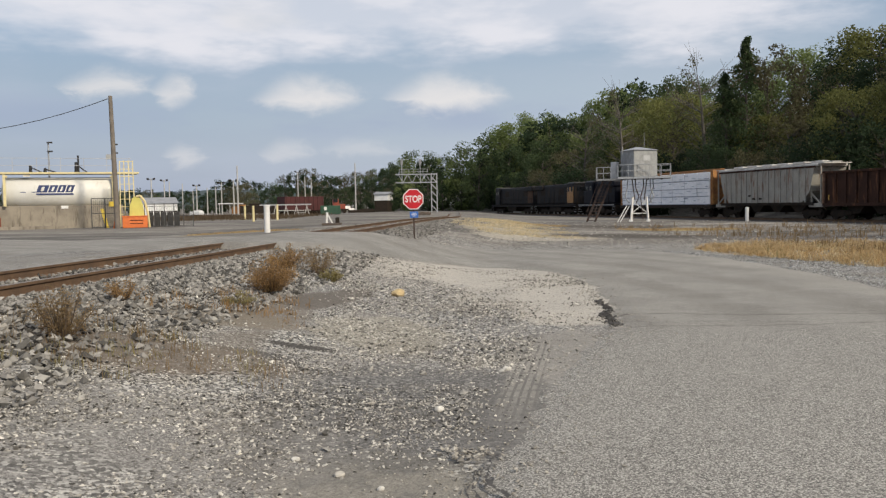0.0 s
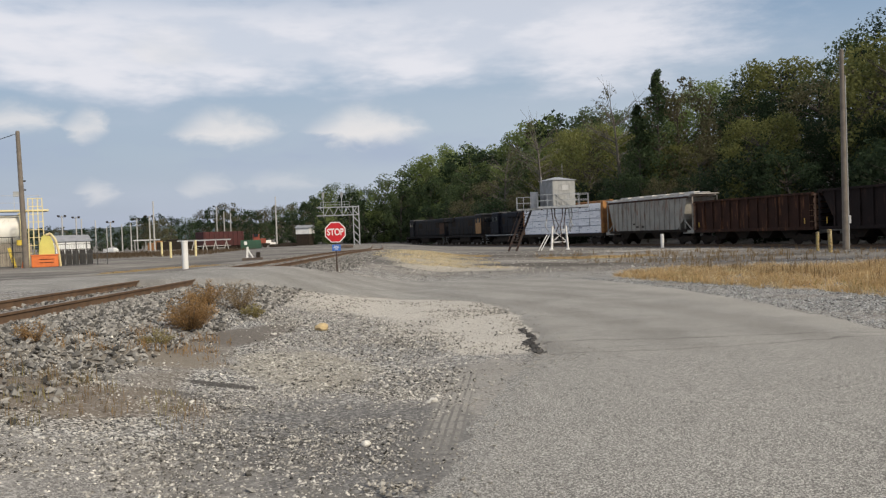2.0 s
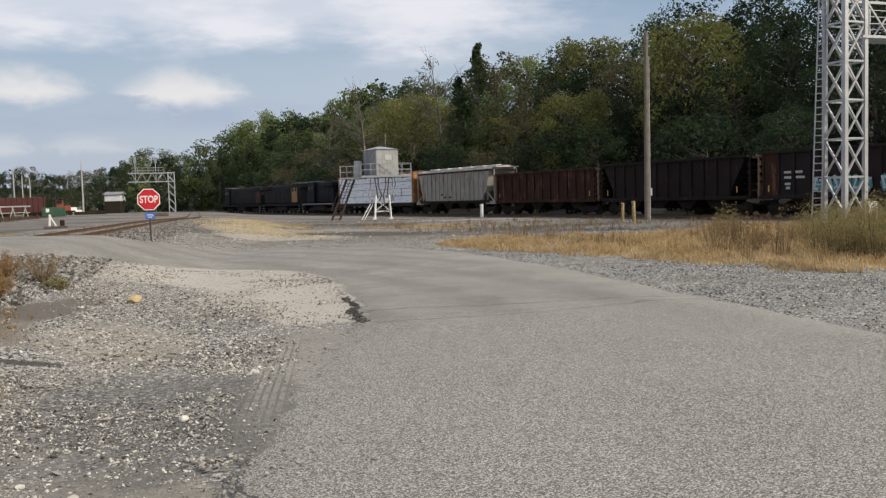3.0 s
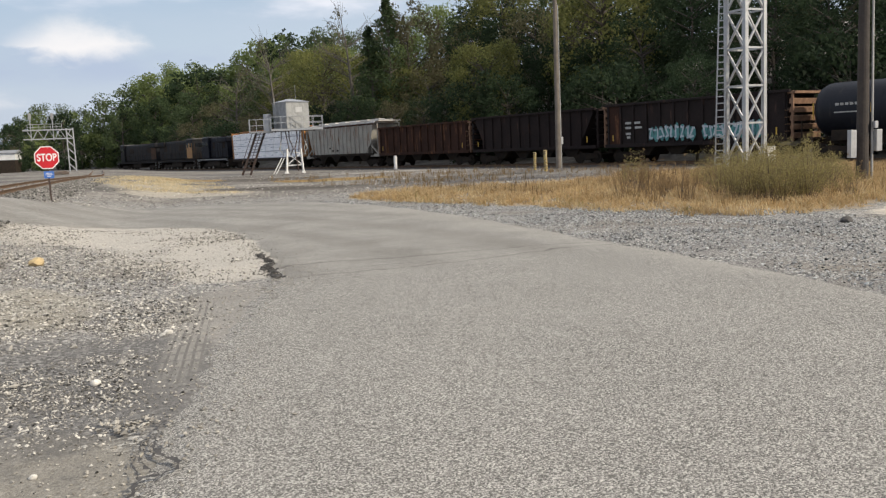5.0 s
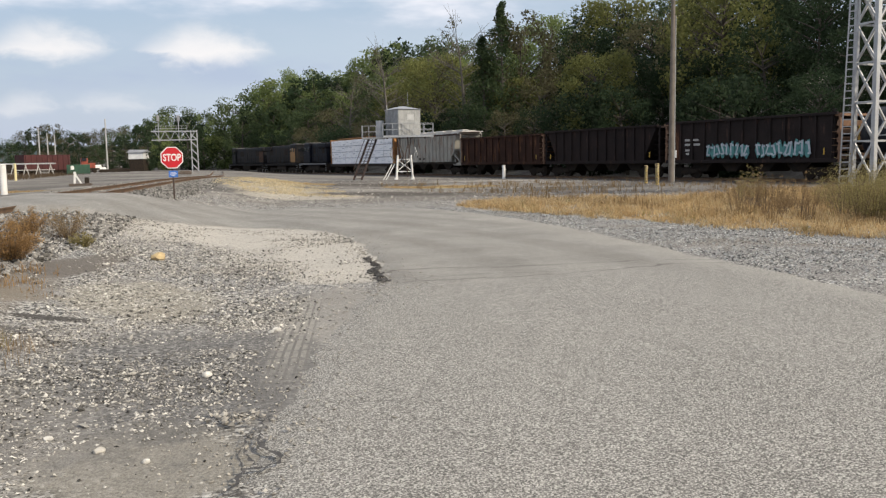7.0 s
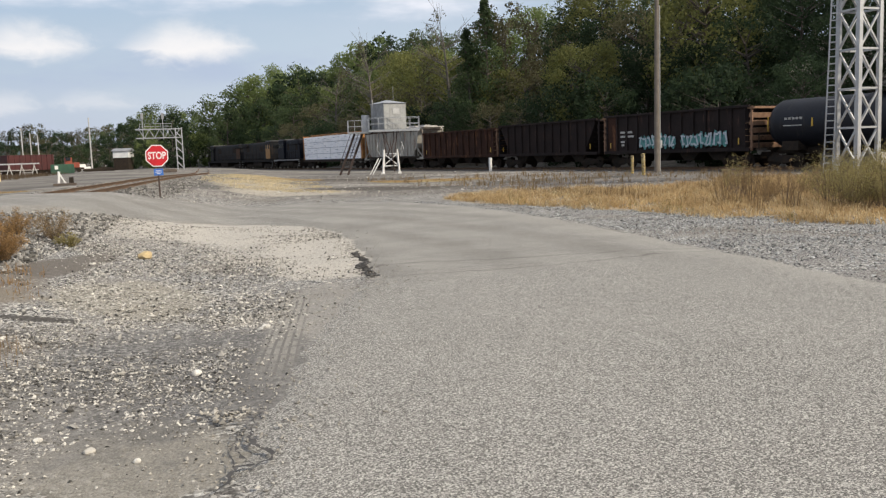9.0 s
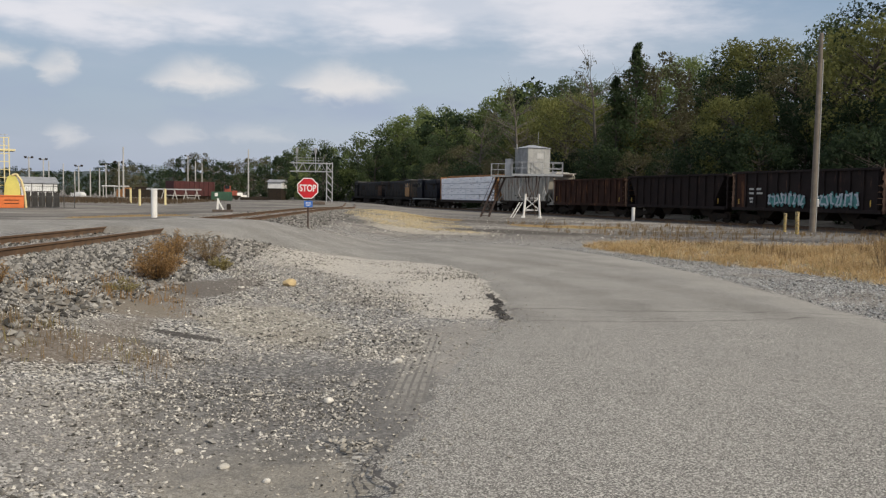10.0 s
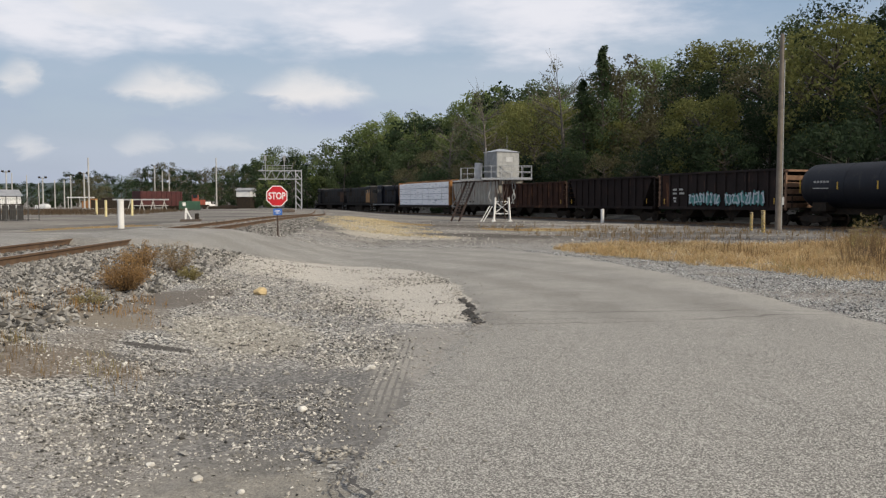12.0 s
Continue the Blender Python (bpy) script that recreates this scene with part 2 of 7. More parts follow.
def gravel_ground():
    """Crushed stone, pale dust, damp dark patches and brown dirt over the whole yard."""
    mat = bpy.data.materials.new("gravel_ground")
    tree = nodes_of(mat)
    out = tree.nodes.new("ShaderNodeOutputMaterial")
    bsdf = node(tree, "ShaderNodeBsdfPrincipled", Roughness=0.95)
    bsdf.inputs["Specular IOR Level"].default_value = 0.2
    link(tree, bsdf.outputs[0], out.inputs[0])
    coord = tree.nodes.new("ShaderNodeTexCoord").outputs["Object"]
    cells = node(tree, "ShaderNodeTexVoronoi", Scale=42.0, Randomness=1.0)
    link(tree, coord, cells.inputs["Vector"])
    small = node(tree, "ShaderNodeTexVoronoi", Scale=115.0, Randomness=1.0)
    link(tree, coord, small.inputs["Vector"])
    hue = tree.nodes.new("ShaderNodeSeparateColor")
    link(tree, cells.outputs["Color"], hue.inputs[0])
    hue2 = tree.nodes.new("ShaderNodeSeparateColor")
    link(tree, small.outputs["Color"], hue2.inputs[0])
    big = noise_of(tree, coord, 0.22, 6, 0.6)
    mid = noise_of(tree, coord, 0.9, 5, 0.6)
    fine = noise_of(tree, coord, 9.0, 4, 0.6)
    stone = mix_colour(tree, math_node(tree, "POWER", hue.outputs[0], 2.1), (0.025, 0.025, 0.027), (0.74, 0.72, 0.67))
    grit = mix_colour(tree, math_node(tree, "POWER", hue2.outputs[0], 1.9), (0.04, 0.038, 0.037), (0.60, 0.575, 0.54))
    colour = mix_colour(tree, ramp(tree, mid, 0.35, 0.6), grit, stone)
    dust = mix_colour(tree, fine, (0.26, 0.24, 0.21), (0.40, 0.38, 0.35))
    colour = mix_colour(tree, math_node(tree, "MULTIPLY", ramp(tree, big, 0.48, 0.66), 0.45), colour, dust)
    dirt = mix_colour(tree, fine, (0.13, 0.105, 0.08), (0.22, 0.19, 0.15))
    patch = noise_of(tree, coord, 0.35, 5, 0.62, 0.6)
    colour = mix_colour(tree, math_node(tree, "MULTIPLY", ramp(tree, patch, 0.52, 0.66), 0.55), colour, dirt)
    dark = noise_of(tree, coord, 0.6, 4, 0.6, 1.2)
    colour = mix_colour(tree, math_node(tree, "MULTIPLY", ramp(tree, dark, 0.62, 0.72), 0.6), colour, (0.075, 0.07, 0.065))
    # the yard beyond the road is duller, with straw-coloured sweeps
    sep = tree.nodes.new("ShaderNodeSeparateXYZ")
    link(tree, coord, sep.inputs[0])
    far = ramp(tree, math_node(tree, "ADD", sep.outputs[1], math_node(tree, "MULTIPLY", mid, 6.0)), 33.0, 39.0)
    sweep_vec = tree.nodes.new("ShaderNodeMapping")
    sweep_vec.inputs["Scale"].default_value = (0.06, 0.10, 1)
    link(tree, coord, sweep_vec.inputs[0])
    sweep = noise_of(tree, sweep_vec.outputs[0], 1.0, 5, 0.6, 0.3)
    yard = mix_colour(tree, ramp(tree, sweep, 0.36, 0.62), (0.06, 0.052, 0.045), (0.20, 0.178, 0.148))
    streak_vec = tree.nodes.new("ShaderNodeMapping")
    streak_vec.inputs["Scale"].default_value = (0.045, 0.17, 1)
    link(tree, coord, streak_vec.inputs[0])
    streak = noise_of(tree, streak_vec.outputs[0], 1.0, 6, 0.7, 0.5)
    yard = mix_colour(tree, ramp(tree, streak, 0.52, 0.68), yard, (0.36, 0.335, 0.30))
    yard = mix_colour(tree, ramp(tree, streak, 0.47, 0.34), yard, (0.045, 0.04, 0.036))
    thin_vec = tree.nodes.new("ShaderNodeMapping")
    thin_vec.inputs["Scale"].default_value = (0.10, 0.23, 1)
    link(tree, coord, thin_vec.inputs[0])
    thin = noise_of(tree, thin_vec.outputs[0], 1.0, 7, 0.72, 0.6)
    yard = mix_colour(tree, math_node(tree, "MULTIPLY", ramp(tree, thin, 0.53, 0.64), 0.75), yard, (0.40, 0.37, 0.325))
    yard = mix_colour(tree, math_node(tree, "MULTIPLY", ramp(tree, thin, 0.46, 0.36), 0.8), yard, (0.05, 0.042, 0.036))
    yard = mix_colour(tree, math_node(tree, "MULTIPLY", fine, 0.35), yard, (0.11, 0.105, 0.10))
    yard = mix_colour(tree, math_node(tree, "MULTIPLY", hue.outputs[1], 0.35), yard, (0.33, 0.32, 0.30))
    colour = mix_colour(tree, math_node(tree, "MULTIPLY", far, 0.93), colour, yard)
    rail_way = math_node(tree, "SUBTRACT", math_node(tree, "ADD", sep.outputs[0], math_node(tree, "MULTIPLY", sep.outputs[1], 0.235)), 48.0)
    soot = math_node(tree, "ADD", math_node(tree, "ABSOLUTE", rail_way), math_node(tree, "MULTIPLY", mid, 3.0))
    colour = mix_colour(tree, math_node(tree, "MULTIPLY", ramp(tree, soot, 8.5, 4.0), 0.9), colour, mix_colour(tree, hue.outputs[0], (0.025, 0.023, 0.022), (0.11, 0.10, 0.095)))
    # stains and bare places: centre, half sizes, turn, colour, strength
    ragged = math_node(tree, "MULTIPLY", math_node(tree, "SUBTRACT", noise_of(tree, coord, 1.9, 8, 0.74), 0.5), 2.4)
    for cx, cy, rx, ry, turn, tint, force in PATCHES:
        c, s = math.cos(radians(turn)), math.sin(radians(turn))
        dx, dy = math_node(tree, "SUBTRACT", sep.outputs[0], cx), math_node(tree, "SUBTRACT", sep.outputs[1], cy)
        u = math_node(tree, "DIVIDE", math_node(tree, "ADD", math_node(tree, "MULTIPLY", dx, c), math_node(tree, "MULTIPLY", dy, s)), rx)
        v = math_node(tree, "DIVIDE", math_node(tree, "SUBTRACT", math_node(tree, "MULTIPLY", dy, c), math_node(tree, "MULTIPLY", dx, s)), ry)
        r = math_node(tree, "ADD", math_node(tree, "ADD", math_node(tree, "MULTIPLY", u, u), math_node(tree, "MULTIPLY", v, v)), ragged)
        shade = mix_colour(tree, math_node(tree, "ADD", math_node(tree, "MULTIPLY", fine, 0.5), math_node(tree, "MULTIPLY", hue2.outputs[1], 0.5)), tuple(q * 0.5 for q in tint), tuple(q * 1.5 for q in tint))
        colour = mix_colour(tree, math_node(tree, "MULTIPLY", ramp(tree, r, 1.15, 0.55), force), colour, shade)
    # tyre tracks pressed into the fines
    lean = math_node(tree, "SUBTRACT", sep.outputs[0], math_node(tree, "ADD", math_node(tree, "MULTIPLY", sep.outputs[1], 0.18), -0.635))
    inside = math_node(tree, "MULTIPLY", ramp(tree, math_node(tree, "ABSOLUTE", lean), 0.19, 0.13), math_node(tree, "MULTIPLY", ramp(tree, sep.outputs[1], 5.7, 7.2), ramp(tree, sep.outputs[1], 9.75, 9.55)))
    inside = math_node(tree, "MULTIPLY", inside, ramp(tree, fine, 0.28, 0.55))
    ribs = math_node(tree, "SINE", math_node(tree, "MULTIPLY", lean, 92.0))
    ribs = math_node(tree, "MULTIPLY", ramp(tree, ribs, 0.1, 0.8), inside)
    colour = mix_colour(tree, math_node(tree, "MULTIPLY", inside, 0.7), colour, (0.31, 0.295, 0.265))
    colour = mix_colour(tree, math_node(tree, "MULTIPLY", ribs, 0.65), colour, (0.10, 0.095, 0.09))
    link(tree, colour, bsdf.inputs["Base Color"])
    b = node(tree, "ShaderNodeBump", Strength=0.45, Distance=0.02)
    height = math_node(tree, "ADD", math_node(tree, "MULTIPLY", cells.outputs["Distance"], -0.6), math_node(tree, "ADD", fine, math_node(tree, "MULTIPLY", small.outputs["Distance"], -0.4)))
    link(tree, height, b.inputs["Height"])
    link(tree, b.outputs[0], bsdf.inputs["Normal"])
    return mat


def asphalt():
    """Old bleached asphalt: exposed aggregate, tyre-polished bands, faint cracks and patches."""
    mat = bpy.data.materials.new("asphalt")
    tree = nodes_of(mat)
    out = tree.nodes.new("ShaderNodeOutputMaterial")
    bsdf = node(tree, "ShaderNodeBsdfPrincipled", Roughness=0.88)
    bsdf.inputs["Specular IOR Level"].default_value = 0.3
    link(tree, bsdf.outputs[0], out.inputs[0])
    coord = tree.nodes.new("ShaderNodeTexCoord").outputs["Object"]
    cells = node(tree, "ShaderNodeTexVoronoi", Scale=128.0, Randomness=1.0)
    link(tree, coord, cells.inputs["Vector"])
    hue = tree.nodes.new("ShaderNodeSeparateColor")
    link(tree, cells.outputs["Color"], hue.inputs[0])
    mid = noise_of(tree, coord, 0.7, 6, 0.62)
    fine = noise_of(tree, coord, 30.0, 4, 0.7)
    stone = mix_colour(tree, math_node(tree, "POWER", hue.outputs[0], 1.9), (0.05, 0.0475, 0.044), (0.77, 0.74, 0.675))
    film = mix_colour(tree, ramp(tree, mid, 0.3, 0.7), (0.22, 0.21, 0.19), (0.35, 0.335, 0.305))
    sep = tree.nodes.new("ShaderNodeSeparateXYZ")
    link(tree, coord, sep.inputs[0])
    # coarse bare aggregate near the junction, smoother worn surfacing beyond the joint
    worn = ramp(tree, math_node(tree, "ADD", sep.outputs[1], math_node(tree, "MULTIPLY", mid, 3.0)), 11.0, 13.2)
    colour = mix_colour(tree, math_node(tree, "ADD", math_node(tree, "MULTIPLY", worn, 0.45), 0.18), stone, film)
    # wheel paths polished along the bend, pale dust swept to the outer side
    bend = math_node(tree, "ADD", sep.outputs[0], math_node(tree, "MULTIPLY", math_node(tree, "POWER", math_node(tree, "MAXIMUM", math_node(tree, "SUBTRACT", sep.outputs[1], 12.0), 0.0), 2.0), 0.022))
    drift = math_node(tree, "ADD", bend, math_node(tree, "MULTIPLY", math_node(tree, "SUBTRACT", mid, 0.5), 0.9))
    lane = ramp(tree, math_node(tree, "SINE", math_node(tree, "MULTIPLY", drift, 3.3)), -0.2, 0.9)
    colour = mix_colour(tree, math_node(tree, "MULTIPLY", math_node(tree, "MULTIPLY", lane, worn), 0.28), colour, (0.145, 0.135, 0.12))
    rim = ramp(tree, math_node(tree, "ADD", sep.outputs[0], math_node(tree, "MULTIPLY", math_node(tree, "SUBTRACT", mid, 0.5), 1.6)), 6.5, 7.3)
    colour = mix_colour(tree, math_node(tree, "MULTIPLY", rim, 0.5), colour, mix_colour(tree, hue.outputs[1], (0.25, 0.24, 0.215), (0.50, 0.475, 0.43)))
    colour = mix_colour(tree, math_node(tree, "MULTIPLY", fine, 0.22), colour, (0.15, 0.142, 0.13))
    wave = noise_of(tree, coord, 0.5, 4, 0.6)
    for line, at in ((0, 10.6), (1, 12.1)):
        y = math_node(tree, "ADD", sep.outputs[1], math_node(tree, "MULTIPLY", math_node(tree, "SUBTRACT", wave, 0.5), 1.3))
        y = math_node(tree, "SUBTRACT", y, math_node(tree, "MULTIPLY", sep.outputs[0], -0.12 if line else 0.02))
        gap = math_node(tree, "ABSOLUTE", math_node(tree, "SUBTRACT", y, at))
        seam = ramp(tree, math_node(tree, "ADD", gap, math_node(tree, "MULTIPLY", fine, 0.05)), 0.075, 0.03)
        colour = mix_colour(tree, math_node(tree, "MULTIPLY", seam, 0.55), colour, (0.07, 0.065, 0.06))
    link(tree, colour, bsdf.inputs["Base Color"])
    b = node(tree, "ShaderNodeBump", Strength=0.5, Distance=0.008)
    link(tree, math_node(tree, "ADD", math_node(tree, "MULTIPLY", cells.outputs["Distance"], -1.0), fine), b.inputs["Height"])
    link(tree, b.outputs[0], bsdf.inputs["Normal"])
    return mat


GRAVEL, ASPHALT = gravel_ground(), asphalt()
GREY_STONE = surface("grey_crushed_stone", (0.36, 0.365, 0.36), (0.20, 0.205, 0.205), scale=9.0, rough=0.95, grain=60, island=0.93)
STONE = surface("crushed_stone", (0.42, 0.40, 0.36), (0.21, 0.20, 0.182), scale=9.0, rough=0.95, grain=60, island=0.93)
BALLAST = surface("ballast_stone", (0.24, 0.23, 0.21), (0.15, 0.142, 0.132), scale=4.0, rough=0.95, grain=50, island=0.8)
RAIL = surface("rusty_rail", (0.17, 0.105, 0.062), (0.11, 0.07, 0.045), scale=3.0, rough=0.75, metal=0.2, grain=30)
RAIL_HEAD = surface("worn_rail_head", (0.33, 0.27, 0.21), (0.24, 0.17, 0.11), scale=5.0, rough=0.45, metal=0.7, grain=30)
TIE = surface("tie_wood", (0.13, 0.10, 0.08), (0.085, 0.07, 0.06), scale=3.0, rough=0.95, bump=0.6, grain=35)
SIGN_RED = surface("sign_red", (0.56, 0.012, 0.02), (0.48, 0.012, 0.02), scale=4, rough=0.4, bump=0.02)
SIGN_WHITE = surface("sign_white", (0.78, 0.77, 0.76), (0.70, 0.69, 0.68), scale=4, rough=0.4, bump=0.02)
SIGN_BLUE = surface("sign_blue", (0.045, 0.15, 0.50), (0.04, 0.13, 0.42), scale=4, rough=0.45, bump=0.02)
STEEL = surface("dark_steel_post", (0.07, 0.055, 0.05), (0.10, 0.06, 0.045), scale=5, rough=0.7, metal=0.4)
GALV = surface("galvanised_steel", (0.50, 0.51, 0.52), (0.40, 0.41, 0.43), scale=2.2, rough=0.5, metal=0.55, grain=25, dirt=(0.30, 0.29, 0.27), dirt_amount=0.3)
GALV_DULL = surface("weathered_galvanised", (0.36, 0.37, 0.37), (0.28, 0.285, 0.29), scale=2.2, rough=0.6, metal=0.4, grain=25)
WHITE = surface("white_paint", (0.80, 0.79, 0.77), (0.70, 0.69, 0.66), scale=2.5, rough=0.6, bump=0.05, dirt=(0.45, 0.40, 0.33), dirt_amount=0.3)
YELLOW = surface("yellow_paint", (0.70, 0.52, 0.06), (0.60, 0.43, 0.06), scale=3, rough=0.55, bump=0.05, dirt=(0.35, 0.27, 0.12), dirt_amount=0.25)
PALE_YELLOW = surface("faded_yellow_paint", (0.76, 0.66, 0.36), (0.66, 0.56, 0.30), scale=3, rough=0.6, bump=0.05)
ORANGE = surface("orange_plastic", (0.75, 0.19, 0.04), (0.62, 0.15, 0.04), scale=3, rough=0.55, bump=0.05)
POLE_WOOD = surface("weathered_pole", (0.21, 0.18, 0.15), (0.15, 0.13, 0.11), scale=2, rough=0.9, bump=0.4, grain=20)
POLE_DARK = surface("creosoted_pole", (0.045, 0.038, 0.034), (0.068, 0.056, 0.048), scale=2, rough=0.85, bump=0.4, grain=20)
GREY_PIPE = surface("grey_conduit", (0.42, 0.42, 0.41), (0.33, 0.33, 0.32), scale=3, rough=0.6)
BLACK = surface("black_rubber", (0.02, 0.02, 0.021), (0.03, 0.028, 0.027), scale=4, rough=0.7)
GRIME = surface("undercarriage_grime", (0.028, 0.024, 0.021), (0.045, 0.033, 0.024), scale=3, rough=0.9, grain=20, spec=0.12)
CONCRETE = surface("stained_concrete", (0.33, 0.29, 0.23), (0.24, 0.21, 0.17), scale=1.0, rough=0.9, bump=0.3, dirt=(0.14, 0.12, 0.095), dirt_amount=0.55, streaks=True)
CABLE = surface("cable", (0.05, 0.05, 0.05), rough=0.6)


# ---- building helpers ----
def part(name, bm, material, parent, label=""):
    """Links a bmesh as one mesh object under a thing or a part."""
    me = bpy.data.meshes.new(name)
    bm.normal_update()
    bm.to_mesh(me)
    bm.free()
    for m in material if isinstance(material, (list, tuple)) else (material,):
        me.materials.append(m)
    ob = new(name, me)
    ob.parent = parent
    return tagged(ob, label)


def solid(name, bm, material, m, label, category, group="", kind=""):
    """A thing that is one mesh."""
    ob = part(name, bm, material, None)
    ob.matrix_world = m
    return tagged(ob, label, category, group, kind)


def thing(name, m, label, category, group=""):
    ob = new(name)
    ob.empty_display_size = 0.2
    ob.matrix_world = m
    return tagged(ob, label, category, group)


def box(bm, c, s, m=None, bevel=0.0):
    """A box of size s about c; m turns it about its own centre."""
    made = bmesh.ops.create_cube(bm, size=1.0)["verts"]
    bmesh.ops.scale(bm, vec=s, verts=made)
    if bevel:
        edges = list({e for v in made for e in v.link_edges})
        made = list({v for f in bmesh.ops.bevel(bm, geom=edges, offset=bevel, segments=2, affect="EDGES", profile=0.6)["faces"] for v in f.verts} | {v for v in made if v.is_valid})
    if m is not None:
        bmesh.ops.transform(bm, matrix=m, verts=made)
    bmesh.ops.translate(bm, vec=c, verts=made)
    return made


def rod(bm, a, b, r, r2=None, seg=8):
    """A round bar from a to b, tapering from r to r2."""
    a, b = Vector(a), Vector(b)
    way = b - a
    made = bmesh.ops.create_cone(bm, cap_ends=True, segments=seg, radius1=r, radius2=r if r2 is None else r2, depth=way.length)["verts"]
    bmesh.ops.transform(bm, matrix=Matrix.Translation((a + b) / 2) @ way.to_track_quat("Z", "Y").to_matrix().to_4x4(), verts=made)
    return made


def bar(bm, a, b, w, h=None):
    """A square bar from a to b."""
    a, b = Vector(a), Vector(b)
    way = b - a
    made = bmesh.ops.create_cube(bm, size=1.0)["verts"]
    bmesh.ops.scale(bm, vec=(w, h or w, way.length), verts=made)
    bmesh.ops.transform(bm, matrix=Matrix.Translation((a + b) / 2) @ way.to_track_quat("Z", "Y").to_matrix().to_4x4(), verts=made)
    return made


def prism(bm, outline, y0, y1):
    """Extrudes an outline in x and z from y0 to y1."""
    a = [bm.verts.new((x, y0, z)) for x, z in outline]
    b = [bm.verts.new((x, y1, z)) for x, z in outline]
    n = len(a)
    bm.faces.new(a)
    bm.faces.new(b[::-1])
    for i in range(n):
        bm.faces.new((a[i], b[i], b[(i + 1) % n], a[(i + 1) % n]))
    bmesh.ops.recalc_face_normals(bm, faces=bm.faces)


def single(make, *args, **kw):
    bm = bmesh.new()
    make(bm, *args, **kw)
    return bm


TRACK = np.polyfit([-12, 0, 10.2, 18.2, 24.9, 29.4, 41.9, 60, 80, 110], [-7.7, -6.9, -6.1, -5.35, -4.3, -3.6, -2.1, -0.8, 0.3, 1.9], 3)


def track_x(y):
    """Centre line of the near track."""
    return float(np.polyval(TRACK, y)) if y < 110 else 1.9 + (y - 110) * 0.02


def ease(v):
    v = min(1.0, max(0.0, v))
    return v * v * (3 - 2 * v)


def ground_z(x, y):
    """Height of the ground: low bank under the near track, falling gently to the far yard."""
    d = x - track_x(y)
    top = 0.58 - 0.45 * ease((y - 45) / 60)
    base = -0.30 * ease((x - 2) / 14) * ease((math.hypot(x, y) - 24) / 30)
    if d > 0:
        return base + (top - base) * ease(1 - (d - 1.6) / (4.4 + 3.0 * ease((y - 25) / 30)))
    return 0.18 + (top - 0.18) * ease(1 - (-d - 1.6) / 14)


def train_x(y):
    """Centre line of the far track, on which the train runs."""
    return 48.0 - 0.235 * y


def hill_z(x, y):
    """The wooded slope behind the far track."""
    e = (x - train_x(y)) / 1.027
    return max(0.0, e - 7.0) * 0.30 if e < 60 else 15.9 + (e - 60) * 0.03


def terrain(x, y):
    if x - train_x(y) > 7 and y > -60:
        return ground_z(x, y) + hill_z(x, y)
    return ground_z(x, y)


def ground_mesh():
    """One sheet from the camera's feet to the horizon, finer where it is near."""
    xs = sorted({*np.arange(-16, 20.01, 0.4).round(2), *np.arange(-60, 100, 3.0).round(2), *np.arange(-400, 401, 50.0), -3000.0, -1500.0, -800.0, 800.0, 1500.0, 3000.0})
    ys = sorted({*np.arange(-4, 40.01, 0.4).round(2), *np.arange(-30, 220, 4.0).round(2), *np.arange(-300, 601, 60.0), -2000.0, -800.0, 1000.0, 2000.0, 4000.0})
    verts, faces = [], []
    for y in ys:
        for x in xs:
            lump = 0.016 * noise.noise((x * 0.7, y * 0.7, 0)) + 0.012 * noise.noise((x * 2.3, y * 2.3, 4)) if abs(x) < 60 and abs(y) < 60 else 0
            if in_road(x, y):
                lump = -0.03 if all(in_road(x + i, y + j) for i, j in ((0.5, 0), (-0.5, 0), (0, 0.5), (0, -0.5))) else -0.008
            verts.append((x, y, terrain(x, y) + lump))
    w = len(xs)
    for j in range(len(ys) - 1):
        for i in range(w - 1):
            faces.append((j * w + i, j * w + i + 1, (j + 1) * w + i + 1, (j + 1) * w + i))
    me = bpy.data.meshes.new("ground")
    me.from_pydata(verts, [], faces)
    me.polygons.foreach_set("use_smooth", [True] * len(faces))
    me.materials.append(GRAVEL)
    return tagged(new("ground", me), "grey crushed gravel and pale dirt of a rail yard", "ground", kind="structure")



LEFT_EDGE = [(-1.6, -12), (-0.7, -4), (-0.2, 1.5), (0.05, 4.2), (0.4, 5.4), (0.9, 7.3), (1.6, 9.5), (2.2, 10.7), (2.52, 12.4), (2.72, 14.5), (2.9, 17.2), (2.6, 19.3), (1.7, 20.8), (0.4, 21.3), (-0.9, 20.8), (-2.4, 20.2), (-4.6, 20.6), (-7.7, 22.3), (-12.0, 24.0), (-24, 30.0), (-60, 48)]
RIGHT_EDGE = [(8.5, -12), (7.3, -4), (7.0, 1.5), (7.0, 4.2), (7.1, 6.0), (7.3, 8.2), (7.45, 10.5), (7.6, 12.6), (7.8, 15.0), (7.9, 17.5), (7.9, 20.5), (7.6, 24.0), (6.4, 27.6), (4.0, 29.2), (0.4, 28.6), (-3.4, 28.4), (-9.5, 33.5), (-19, 42.0), (-60, 68)]


def along(points, n):
    """A smooth line through the points, n samples."""
    p = [Vector((*q, 0)) for q in points]
    out = []
    for k in range(n):
        s = k / (n - 1) * (len(p) - 1)
        i = min(int(s), len(p) - 2)
        t = s - i
        a, b, c, d = p[max(i - 1, 0)], p[i], p[i + 1], p[min(i + 2, len(p) - 1)]
        out.append(0.5 * (2 * b + (c - a) * t + (2 * a - 5 * b + 4 * c - d) * t * t + (3 * b - 3 * c + d - a) * t ** 3))
    return out


